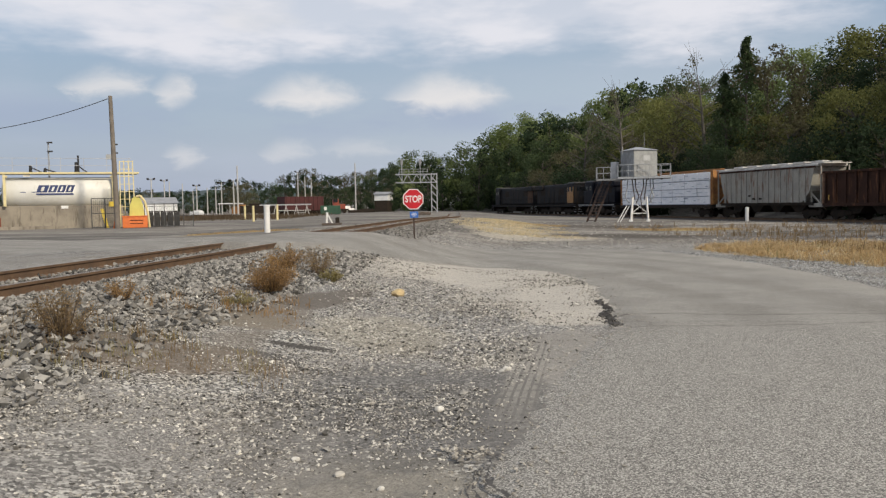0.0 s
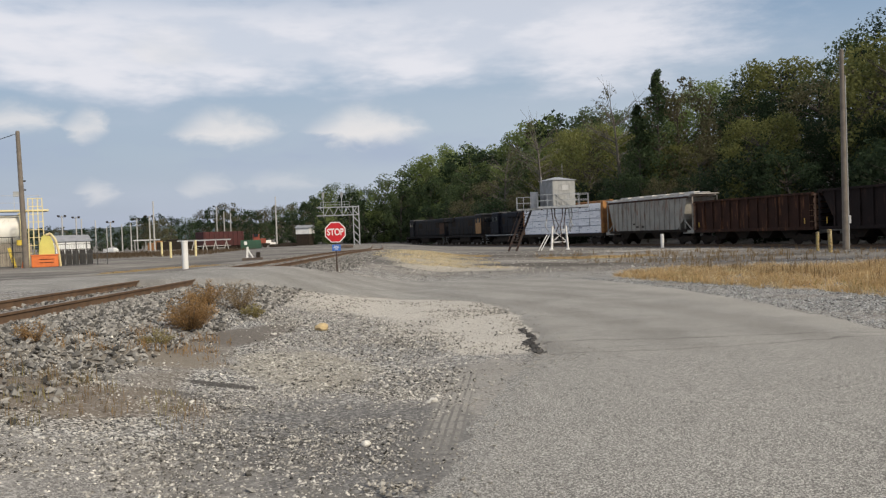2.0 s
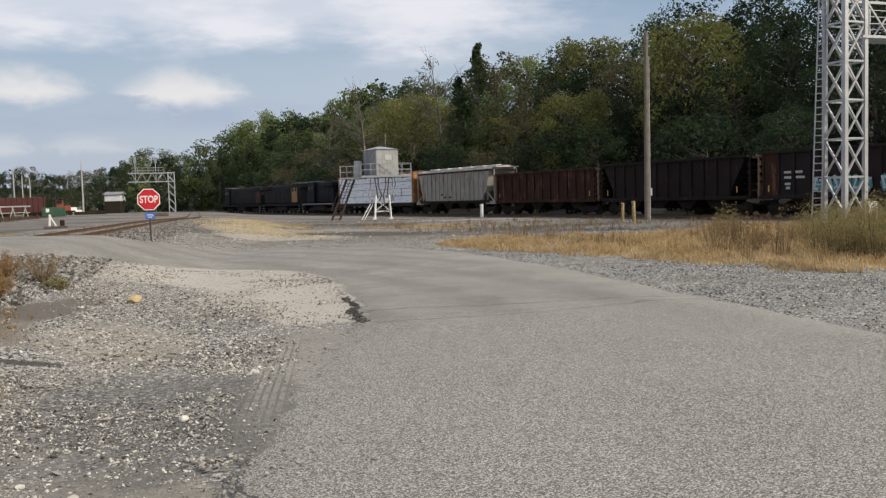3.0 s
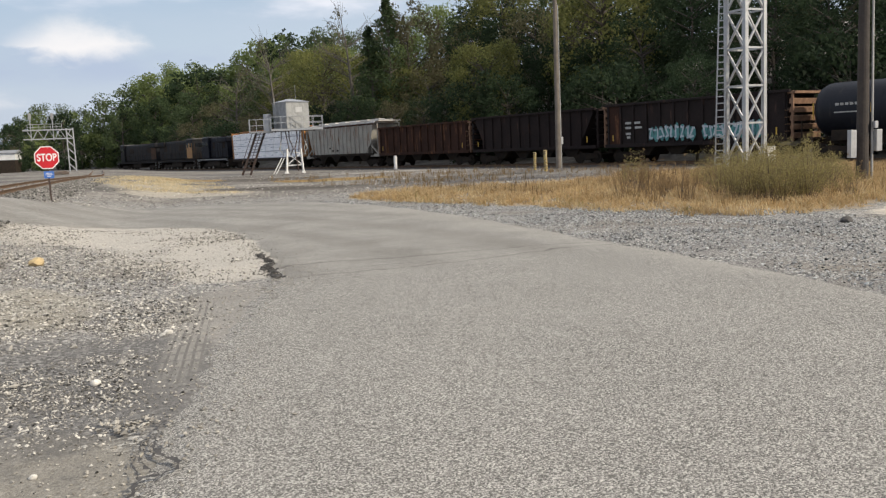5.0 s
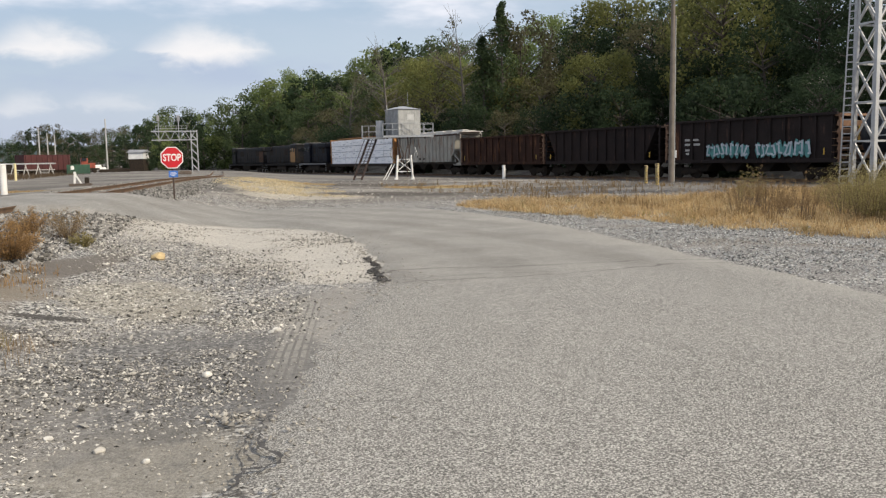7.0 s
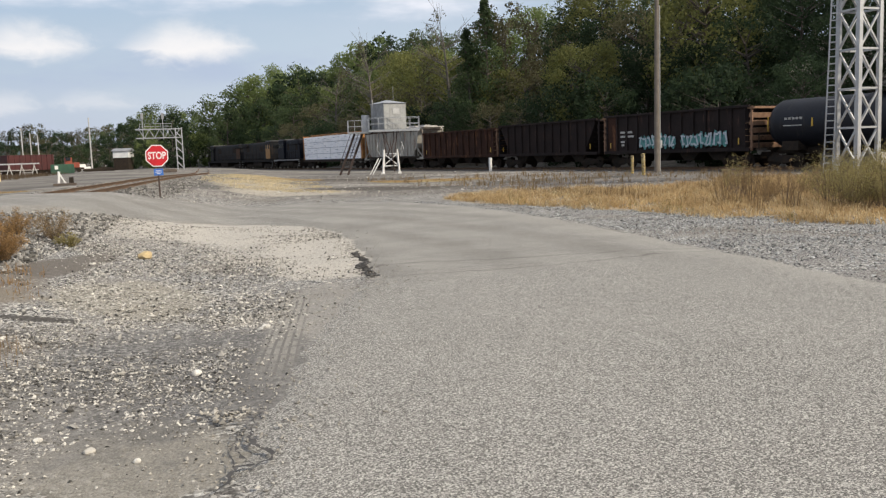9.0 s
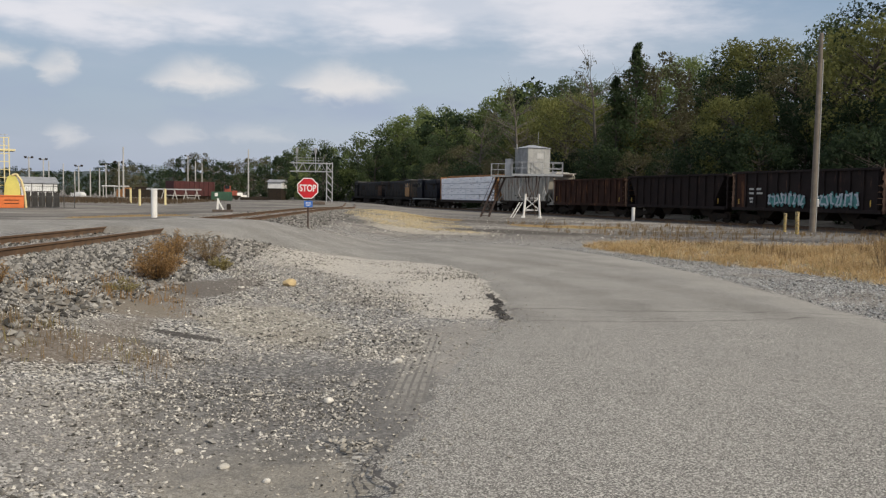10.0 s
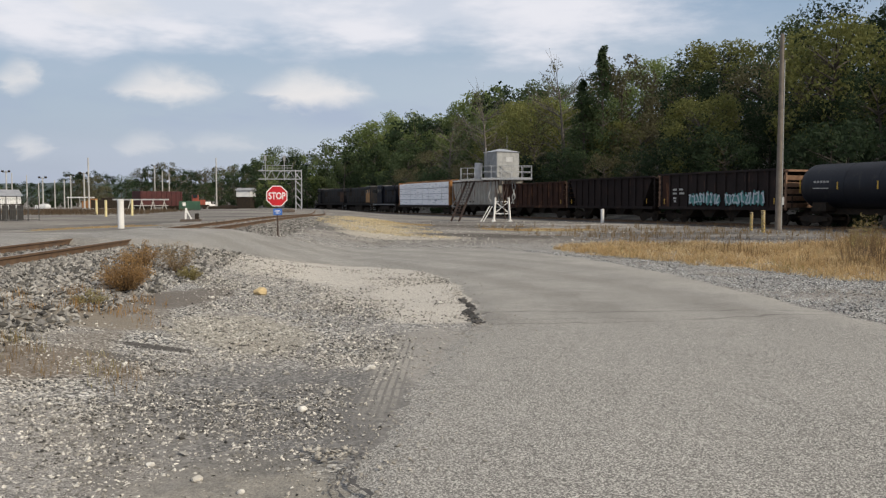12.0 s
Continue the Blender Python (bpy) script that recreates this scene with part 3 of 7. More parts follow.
def road_z(x, y):
    d = abs(x - track_x(y))
    return ground_z(x, y) + 0.018 + 0.165 * ease(1 - (d - 1.1) / 2.2) * ease((y - 15) / 6)


def in_road(x, y, grow=0.0):
    ring = LEFT_EDGE + RIGHT_EDGE[::-1]
    inside = False
    for (x0, y0), (x1, y1) in zip(ring, ring[1:] + ring[:1]):
        if (y0 > y) != (y1 > y) and x < (x1 - x0) * (y - y0) / (y1 - y0) + x0 + 0.0:
            inside = not inside
    return inside


def road_mesh():
    n, w = 420, 28
    left, right = along(LEFT_EDGE, n), along(RIGHT_EDGE, n)
    verts, faces = [], []
    for k in range(n):
        a, b = left[k].copy(), right[k].copy()
        side = (b - a).normalized()
        near = ease((36 - a.length) / 20)
        a += side * near * (0.16 * noise.noise((a.x * 1.6, a.y * 1.6, 2)) + 0.10 * noise.noise((a.x * 5, a.y * 5, 7)) + 0.05 * noise.noise((a.x * 13, a.y * 13, 9)))
        b += side * (0.14 * noise.noise((b.x * 1.1, b.y * 1.1, 5)) + 0.05 * noise.noise((b.x * 6, b.y * 6, 5)))
        for j in range(w + 1):
            p = a.lerp(b, j / w)
            z = road_z(p.x, p.y)
            if j in (0, w):
                z = ground_z(p.x, p.y) - 0.012
            elif j in (1, w - 1):
                p = a.lerp(b, 0.035 if j == 1 else 0.97)
                z = road_z(p.x, p.y)
            verts.append((p.x, p.y, z + 0.006 * noise.noise((p.x * 0.8, p.y * 0.8, 1))))
    for k in range(n - 1):
        for j in range(w):
            faces.append((k * (w + 1) + j, k * (w + 1) + j + 1, (k + 1) * (w + 1) + j + 1, (k + 1) * (w + 1) + j))
    me = bpy.data.meshes.new("road")
    me.from_pydata(verts, [], faces)
    me.polygons.foreach_set("use_smooth", [True] * len(faces))
    me.materials.append(ASPHALT)
    return tagged(new("road", me), "weathered grey asphalt road with a broken edge", "road", kind="structure")


ground = ground_mesh()
road = road_mesh()


# ---- tracks ----
RAIL_PROFILE = [(-0.07, 0.0), (0.07, 0.0), (0.07, 0.012), (0.012, 0.035), (0.012, 0.12), (0.037, 0.13), (0.037, 0.165), (-0.037, 0.165), (-0.037, 0.13), (-0.012, 0.12), (-0.012, 0.035), (-0.07, 0.012)]


def sweep(bm, line, profile, skip_faces_above=None):
    rings = []
    for i, p in enumerate(line):
        way = (line[min(i + 1, len(line) - 1)] - line[max(i - 1, 0)])
        side = Vector((way.y, -way.x, 0)).normalized()
        rings.append([bm.verts.new(p + side * u + Vector((0, 0, v))) for u, v in profile])
    n = len(profile)
    for a, b in zip(rings, rings[1:]):
        for i in range(n):
            f = bm.faces.new((a[i], a[(i + 1) % n], b[(i + 1) % n], b[i]))
            if profile[i][1] > 0.16 and profile[(i + 1) % n][1] > 0.16:
                f.material_index = 1
    bm.faces.new(rings[0][::-1])
    bm.faces.new(rings[-1])


def railway_track(name, line_x, y0, y1, rail_top, label, skip=None, step=1.0, tie_step=0.55):
    """Two rails on ties; rail_top gives the height of the rail's head."""
    track = thing(name, pose(0, 0, 0), label, "railway track")
    track["kind"] = "structure"
    ys = np.arange(y0, y1 + 0.01, step)
    for side in (-0.7525, 0.7525):
        line = []
        for y in ys:
            slope = (line_x(y + 0.1) - line_x(y - 0.1)) / 0.2
            n = Vector((1, -slope, 0)).normalized()
            line.append(Vector((line_x(y), y, rail_top(line_x(y), y) - 0.165)) + n * side)
        bm = bmesh.new()
        sweep(bm, line, RAIL_PROFILE)
        part("rail", bm, (RAIL, RAIL_HEAD), track)
    bm = single(box, (0, 0, 0), (2.6, 0.23, 0.18), None, 0.015)
    tie_mesh = bpy.data.meshes.new("tie")
    bm.to_mesh(tie_mesh)
    bm.free()
    tie_mesh.materials.append(TIE)
    count = 0
    for y in np.arange(y0 + 0.3, y1, tie_step):
        if skip and skip(line_x(y), y) or count > 150:
            continue
        tie = new("tie", tie_mesh)
        tie.parent = track
        slope = (line_x(y + 0.1) - line_x(y - 0.1)) / 0.2
        tie.matrix_local = pose(line_x(y), y, rail_top(line_x(y), y) - 0.165 - 0.085, random.uniform(-1, 1), random.uniform(-1, 1), -math.degrees(math.atan(slope)) + random.uniform(-1.5, 1.5))
        count += 1
    return track


def near_rail_top(x, y):
    return 0.75 - 0.45 * ease((y - 45) / 60)


near_track = railway_track("railway_track", track_x, -8.0, 150.0, near_rail_top, "rusty rails on ties in grey ballast", skip=in_road)
far_track = railway_track("railway_track", train_x, 0.0, 300.0, lambda x, y: -0.15, "far main track in dark ballast at the foot of the hill", step=10.0, tie_step=0.6)


# ---- signs, posts, poles ----
def letter_curve(text, size, depth, material, parent, m, name="lettering", bold=0.0):
    cu = bpy.data.curves.new(name, "FONT")
    cu.body, cu.size, cu.extrude, cu.align_x, cu.align_y = text, size, depth, "CENTER", "CENTER"
    cu.offset = bold
    ob = bpy.data.objects.new(name, cu)
    scene.collection.objects.link(ob)
    me = bpy.data.meshes.new_from_object(ob.evaluated_get(bpy.context.evaluated_depsgraph_get()))
    bpy.data.objects.remove(ob)
    me.materials.clear()
    me.materials.append(material)
    made = new(name, me)
    made.parent = parent
    made.matrix_local = m
    return made


def stop_sign(x, y):
    """A red octagon on a thin steel post with a small blue plate below."""
    z = ground_z(x, y)
    sign = thing("stop_sign", pose(x, y, z, 0, 0, math.degrees(math.atan2(-x, y)) * 0.5), "red octagonal stop sign and blue plate on a rusty post", "road sign")
    # post, leaning slightly
    bm = bmesh.new()
    bar(bm, (0.02, 0.012, -0.3), (-0.005, 0.012, 1.6), 0.03, 0.055)
    part("post", bm, STEEL, sign)
    def octagon(r, y0, y1):
        b = bmesh.new()
        prism(b, [(r * math.cos(radians(22.5 + 45 * k)), r * math.sin(radians(22.5 + 45 * k))) for k in range(8)], y0, y1)
        return b
    plate = part("sign_plate", octagon(0.378, -0.004, 0.0), SIGN_WHITE, sign, "white-edged octagonal plate")
    plate.location = (0.0, -0.02, 1.345)
    face = part("red_face", octagon(0.345, -0.008, -0.004), SIGN_RED, plate)
    letters = letter_curve("STOP", 0.26, 0.003, SIGN_WHITE, plate, pose(0, -0.0115, -0.004, 90, 0, 0), bold=0.006)
    letters.scale = (0.90, 1.22, 1)
    blue = part("blue_plate", single(box, (0, 0, 0), (0.29, 0.006, 0.215), None, 0.002), SIGN_BLUE, sign, "small blue notice plate")
    blue.location = (0.02, -0.023, 0.815)
    for k, w in enumerate((0.16, 0.20, 0.12)):
        part("notice_bar", single(box, (0.02, -0.029, 0.86 - 0.045 * k), (w, 0.004, 0.018)), SIGN_WHITE, sign)
    return sign


stop_sign(-0.90, 29.25)


def bollard(x, y, h, r, material, label, group, cap=WHITE, lean=0.0, z=None):
    z = terrain(x, y) if z is None else z
    post = thing("bollard", pose(x, y, z, 0, lean, random.uniform(0, 90)), label, "bollard", group)
    bm = bmesh.new()
    rod(bm, (0, 0, -0.2), (0, 0, h - 0.05), r, seg=20)
    part("pipe", bm, material, post)
    bm = bmesh.new()
    rod(bm, (0, 0, h - 0.05), (0, 0, h - 0.02), r * 1.12, seg=20)
    rod(bm, (0, 0, h - 0.02), (0, 0, h), r * 1.12, r * 0.6, seg=20)
    part("cap", bm, cap, post)
    return post


bollard(-7.30, 36.0, 1.17, 0.125, WHITE, "white painted steel bollard beside the crossing", "white bollards")
bollard(26.3, 72.8, 1.22, 0.15, WHITE, "white painted steel bollard in the gravel yard", "white bollards")
RUSTY_YELLOW = surface("chipped_yellow_paint", (0.50, 0.37, 0.10), (0.55, 0.48, 0.33), scale=5, rough=0.7, dirt=(0.08, 0.045, 0.03), dirt_amount=0.75)
bollard(28.4, 50.9, 1.2, 0.10, RUSTY_YELLOW, "chipped yellow bollard by the utility pole", "yellow bollards", RUSTY_YELLOW, lean=-2)
bollard(27.35, 47.6, 1.35, 0.115, RUSTY_YELLOW, "rust-stained leaning yellow bollard by the utility pole", "yellow bollards", RUSTY_YELLOW, lean=-4)
for bx, by, bh in ((-23.9, 104.6, 1.7), (-19.5, 89.2, 1.65), (-18.2, 95.5, 1.75)):
    bollard(bx, by, bh, 0.12, PALE_YELLOW, "pale yellow steel bollard across the yard", "pale bollards", PALE_YELLOW)


def utility_pole(x, y, z, h, r, material, label, lean=(0, 0), conduit=None, boxes=()):
    """A tapered round pole, with a conduit and meter boxes where it has them."""
    pole = thing("utility_pole", pose(x, y, z, lean[0], lean[1], 0), label, "utility pole", "utility poles")
    part("shaft", single(rod, (0, 0, -0.5), (0, 0, h), r, r * 0.68, seg=16), material, pole)
    part("cap", single(rod, (0, 0, h), (0, 0, h + 0.06), r * 0.70, r * 0.5, seg=16), material, pole)
    if conduit:
        dx, dy, top = conduit
        part("conduit", single(rod, (dx, dy, 0), (dx * 0.86, dy * 0.86, top), 0.035, seg=8), GREY_PIPE, pole, "grey conduit")
    for bx, by, bz, sx, sy, sz in boxes:
        part("meter_box", single(box, (bx, by, bz), (sx, sy, sz), None, 0.01), GALV, pole, "grey metal box")
    return pole


utility_pole(30.5, 51.3, -0.3, 12.6, 0.19, POLE_WOOD, "tall bare weathered wooden utility pole", lean=(0, 0.3), conduit=(0.17, -0.12, 11.0), boxes=((0.24, -0.1, 1.9, 0.14, 0.12, 0.5),))
utility_pole(20.96, 18.13, -0.1, 9.0, 0.18, POLE_DARK, "dark creosoted wooden pole with conduit and boxes in dry grass", conduit=(0.20, -0.16, 8.5), boxes=((0.34, -0.22, 1.30, 0.22, 0.14, 0.62), (-0.36, 0.05, 1.22, 0.22, 0.14, 0.80), (0.20, -0.26, 1.75, 0.12, 0.1, 0.2)))
leaning = utility_pole(-25.45, 67.35, 0.18, 10.35, 0.22, POLE_WOOD, "leaning weathered wooden pole carrying one wire", lean=(0, -1.2))


# ---- inspection tower beside the far track ----
def sanding_tower(x, y):
    """A grey cabin on a railed platform, carried by a white braced trestle with a slanting stair."""
    z = terrain(x, y)
    tower = thing("platform_tower", pose(x, y, z, 0, 0, -13.5), "grey metal cabin on a railed platform over a braced white trestle", "tower")
    # trestle legs
    for lx, ly in ((-0.75, -0.7), (0.75, -0.7), (-0.75, 0.7), (0.75, 0.7)):
        part("leg", single(bar, (lx * 1.05, ly * 1.18, -0.1), (lx * 0.82, ly, 2.3), 0.14), WHITE, tower)
        part("footing", single(box, (lx * 1.06, ly * 1.19, 0.05), (0.34, 0.34, 0.18), None, 0.02), WHITE, tower)
    for lx, ly in ((-0.42, -0.7), (0.42, -0.7)):
        part("post", single(bar, (lx, ly, 2.0), (lx * 1.6, ly, 3.95), 0.1), STEEL, tower)
    for y0 in (-0.72, 0.72):
        for a, b in (((-0.74, y0, 0.75), (0.74, y0, 0.75)), ((-0.64, y0, 1.9), (0.64, y0, 1.9)), ((-0.74, y0, 0.75), (0.64, y0, 1.9)), ((0.74, y0, 0.75), (-0.64, y0, 1.9))):
            part("brace", single(bar, a, b, 0.08), WHITE, tower)
    for x0 in (-0.74, 0.74):
        part("brace", single(bar, (x0, -0.8, 0.75), (x0, 0.8, 0.75), 0.08), WHITE, tower)
    # pipes curling down under the deck
    for k, (px, py) in enumerate(((-1.05, -0.5), (-0.35, -0.75), (0.35, -0.78), (0.95, -0.6), (1.2, -0.3))):
        bm = bmesh.new()
        pts = [(px, py, 4.0), (px * 1.05, py, 3.2), (px + (0.3 if k % 2 else -0.25), py - 0.15, 2.3), (px * 0.9, py, 1.7 if k != 2 else 0.2)]
        for a, b in zip(pts, pts[1:]):
            rod(bm, a, b, 0.05, seg=8)
        part("feed_pipe", bm, STEEL if k in (1, 2) else GALV_DULL, tower)
    for sx in (-1.6, -1.35):
        part("stay", single(bar, (sx - 0.4, -0.6, 0.0), (sx + 0.45, -0.6, 1.5), 0.09), WHITE, tower)
    # deck
    part("deck", single(box, (0.45, 0, 4.10), (4.7, 2.6, 0.12), None, 0.01), GALV_DULL, tower)
    part("deck_beam", single(box, (0.45, -1.32, 4.04), (4.75, 0.1, 0.17), None, 0.01), GALV, tower)
    part("deck_beam", single(box, (0.45, 1.32, 4.04), (4.75, 0.1, 0.20), None, 0.01), GALV_DULL, tower)
    for bx in (-1.6, -0.4, 0.8, 2.0):
        part("joist", single(box, (bx, 0, 3.95), (0.12, 2.5, 0.16)), STEEL, tower)
    part("side_deck", single(box, (-2.9, 0.4, 3.95), (2.1, 1.6, 0.16), None, 0.01), GALV_DULL, tower)
    # railings
    def railing(a, b, n):
        a, b = Vector(a), Vector(b)
        for h in (0.55, 1.1):
            part("rail_bar", single(bar, a + Vector((0, 0, h)), b + Vector((0, 0, h)), 0.05), GALV, tower)
        for k in range(n + 1):
            p = a.lerp(b, k / n)
            part("stanchion", single(bar, p, p + Vector((0, 0, 1.13)), 0.05), GALV, tower)
    railing((-1.95, -1.3, 4.15), (2.8, -1.3, 4.15), 5)
    railing((2.8, -1.3, 4.15), (2.8, 1.3, 4.15), 3)
    railing((-1.95, 1.3, 4.15), (2.8, 1.3, 4.15), 6)
    railing((-3.95, -0.4, 4.0), (-1.95, -0.4, 4.0), 3)
    railing((-3.95, -0.4, 4.0), (-3.95, 1.2, 4.0), 2)
    # cabin set cornerwise on the deck, with a low hipped roof
    corner = Matrix.Translation((-0.05, 0.25, 0)) @ Matrix.Rotation(radians(33), 4, "Z")
    def turned(bm):
        bmesh.ops.transform(bm, matrix=corner, verts=bm.verts)
        return bm
    cabin = part("cabin", turned(single(box, (0, 0, 5.38), (2.5, 2.3, 2.44), None, 0.03)), GALV_DULL, tower, "grey sheet-metal cabin")
    for k in range(5):
        part("seam", turned(single(box, (-1.2 + 0.6 * k, -1.155, 5.38), (0.03, 0.02, 2.4))), GALV_DULL, cabin)
        part("seam", turned(single(box, (-1.255, -1.1 + 0.55 * k, 5.38), (0.02, 0.03, 2.4))), GALV_DULL, cabin)
    bm = bmesh.new()
    v = [bm.verts.new(p) for p in ((-1.36, -1.26, 6.60), (1.36, -1.26, 6.60), (1.36, 1.26, 6.60), (-1.36, 1.26, 6.60), (-0.3, 0, 6.92), (0.3, 0, 6.92))]
    for f in ((0, 1, 5, 4), (1, 2, 5), (2, 3, 4, 5), (3, 0, 4), (3, 2, 1, 0)):
        bm.faces.new([v[i] for i in f])
    part("roof", turned(bm), GALV, tower, "low hipped metal roof")
    part("panel", turned(single(box, (0.1, -1.17, 5.85), (0.75, 0.03, 0.5))), GALV, cabin, "pale notice panel")
    part("antenna", single(rod, (0.45, 0.1, 6.9), (0.45, 0.1, 8.2), 0.022, seg=6), GALV_DULL, tower)
    part("vent_pipe", single(rod, (-1.55, -0.2, 4.2), (-1.55, -0.2, 7.0), 0.05, seg=8), GALV_DULL, tower)
    part("drum", single(rod, (-2.25, 0.2, 4.05), (-2.25, 0.2, 5.6), 0.38, seg=18), GALV, tower, "round grey tank")
    # stair
    for s in (0.0, 0.75):
        part("stringer", single(bar, (-4.9 + s, 0.3, 0.0), (-3.35 + s, 0.3, 3.9), 0.08, 0.2), STEEL, tower)
        part("handrail", single(bar, (-4.9 + s, 0.25, 0.95), (-3.35 + s, 0.25, 4.85), 0.05), STEEL, tower)
    for k in range(14):
        t = (k + 0.5) / 14
        part("tread", single(box, (-4.52 + 1.55 * t, 0.3, 3.9 * t), (0.72, 0.24, 0.04)), STEEL, tower)
    return tower


sanding_tower(18.7, 79.6)


def lattice_bay(thing_ob, corners, z0, z1, material, heavy, light):
    n = len(corners)
    for i in range(n):
        a, b = Vector((*corners[i], 0)), Vector((*corners[(i + 1) % n], 0))
        up0, up1 = Vector((0, 0, z0)), Vector((0, 0, z1))
        part("brace", single(bar, a + up0, b + up1, light), material, thing_ob)
        part("brace", single(bar, b + up0, a + up1, light), material, thing_ob)
        part("strut", single(bar, a + up1, b + up1, light * 1.15), material, thing_ob)


def signal_bridge(x, y):
    """Lattice mast with a ladder, carrying a trussed walkway arm with signal heads."""
    z = terrain(x, y)
    bridge = thing("signal_bridge", pose(x, y, z), "silver lattice signal mast with ladder and trussed walkway arm", "signal bridge", "signal bridges")
    turn = Matrix.Rotation(radians(4), 2)
    corners = [tuple(turn @ Vector(c)) for c in ((-0.55, -0.55), (0.55, -0.55), (0.55, 0.55), (-0.55, 0.55))]
    for c in corners:
        part("column", single(bar, (*c, -0.2), (*c, 10.9), 0.17), GALV, bridge)
    for k in range(6):
        lattice_bay(bridge, corners, 0.55 + 1.62 * k, 0.55 + 1.62 * (k + 1), GALV, 0.17, 0.07)
    # ladder beside the mast, standing off further at its foot
    across, out = Vector((0.737, -0.676, 0)), Vector((-0.676, -0.737, 0))
    foot = (across * -1.30 + out * 0.12, across * -0.94 + out * 0.12)
    head = (across * -0.98 + out * 0.12, across * -0.62 + out * 0.12)
    for a, b in zip(foot, head):
        part("ladder_rail", single(bar, a + Vector((0, 0, 0.1)), b + Vector((0, 0, 10.6)), 0.06), GALV, bridge)
    for k in range(34):
        t = (k + 1) / 35
        rise = Vector((0, 0, 0.1 + 10.5 * t))
        part("rung", single(bar, foot[0].lerp(head[0], t) + rise, foot[1].lerp(head[1], t) + rise, 0.045), GALV, bridge)
    # arm
    x0, x1 = 0.4, 10.4
    for yy in (-0.55, 0.55):
        for zz in (8.05, 9.75):
            part("chord", single(bar, (x0, yy, zz), (x1, yy, zz), 0.11), GALV, bridge)
        for k in range(7):
            a = x0 + (x1 - x0) * k / 7
            b = x0 + (x1 - x0) * (k + 1) / 7
            part("truss_post", single(bar, (b, yy, 8.05), (b, yy, 9.75), 0.06), GALV, bridge)
            part("truss_diagonal", single(bar, (a, yy, 8.05 if k % 2 else 9.75), (b, yy, 9.75 if k % 2 else 8.05), 0.06), GALV, bridge)
        for zz in (8.6, 9.15):
            part("guard_wire", single(bar, (x0, yy, zz), (x1, yy, zz), 0.03), GALV, bridge)
    for k in range(26):
        xx = x0 + (x1 - x0) * (k + 0.5) / 26
        part("deck_bar", single(box, (xx, 0, 8.0), (0.2, 1.3, 0.04)), GALV, bridge)
    for xx in (5.2, 8.6):
        head = part("signal_head", single(rod, (xx, -0.66, 9.0), (xx, -0.60, 9.0), 0.42, seg=24), BLACK, bridge, "round black signal backing plate")
        for k in (-0.2, 0.12):
            part("hood", single(rod, (xx, -0.95, 9.0 + k), (xx, -0.66, 9.0 + k), 0.12, seg=12), BLACK, head)
    part("marker", single(rod, (5.1, -0.7, 8.2), (5.1, -0.6, 8.2), 0.09, seg=10), YELLOW, bridge, "small yellow lamp")
    part("equipment_box", single(box, (0.95, -0.3, 0.75), (0.55, 0.5, 0.7), None, 0.02), WHITE, bridge, "white equipment cabinet")
    return bridge


signal_bridge(27.4, 29.9)


def signal_gantry(x, y):
    """Cantilever signal gantry across the main line, with two signal heads on top."""
    gantry = thing("signal_gantry", pose(x, y, terrain(x, y)), "far grey cantilever signal gantry over the tracks", "signal gantry")
    corners = [(-0.55, -0.6), (0.55, -0.6), (0.55, 0.6), (-0.55, 0.6)]
    for c in corners:
        part("column", single(bar, (*c, 0), (*c, 7.7), 0.2), GALV, gantry)
    for k in range(5):
        for yy in (-0.6, 0.6):
            part("brace", single(bar, (-0.55, yy, 1.4 * k + 1.4), (0.55, yy, 1.4 * k + 0.2), 0.16), GALV, gantry)
    for yy in (-0.6, 0.6):
        for zz in (5.9, 7.5):
            part("chord", single(bar, (-7.6, yy, zz), (0.5, yy, zz), 0.16), GALV, gantry)
        for k in range(8):
            part("truss_diagonal", single(bar, (-7.0 + 0.9 * k, yy, 5.9 if k % 2 else 7.5), (-7.0 + 0.9 * (k + 1), yy, 7.5 if k % 2 else 5.9), 0.08), GALV, gantry)
    for zz in (8.0, 8.5):
        part("handrail", single(bar, (-6.8, -0.6, zz), (-1.2, -0.6, zz), 0.06), GALV, gantry)
    for k in range(7):
        part("stanchion", single(bar, (-6.8 + 0.93 * k, -0.6, 7.5), (-6.8 + 0.93 * k, -0.6, 8.5), 0.06), GALV, gantry)
    for xx in (-6.3, -2.7):
        part("signal_mast", single(bar, (xx, 0, 5.6), (xx, 0, 10.4), 0.14), GALV, gantry)
        part("signal_head", single(box, (xx, -0.1, 9.9), (0.5, 0.3, 1.1), None, 0.08), GALV_DULL, gantry)
    return gantry


signal_gantry(-1.0, 168.0)


# ---- the train ----
HEAD = math.degrees(math.atan2(1, -0.235))
NAVY = surface("dark_navy_paint", (0.005, 0.0065, 0.013), (0.004, 0.005, 0.010), scale=1.2, rough=0.55, grain=15, dirt=(0.012, 0.013, 0.017), dirt_amount=0.4, streaks=True, spec=0.12)
LOCO_GREY = surface("sooty_grey_paint", (0.016, 0.017, 0.020), (0.010, 0.011, 0.014), scale=1.2, rough=0.65, grain=15, dirt=(0.030, 0.022, 0.017), dirt_amount=0.6, streaks=True, spec=0.12)
LOCO_ROOF = surface("pale_sooty_roof", (0.13, 0.13, 0.13), (0.05, 0.05, 0.05), scale=1.5, rough=0.6, grain=15)
LOCO_YELLOW = surface("dull_orange_yellow", (0.36, 0.18, 0.045), (0.24, 0.12, 0.035), scale=2, rough=0.55, grain=15, dirt=(0.12, 0.07, 0.04), dirt_amount=0.45)
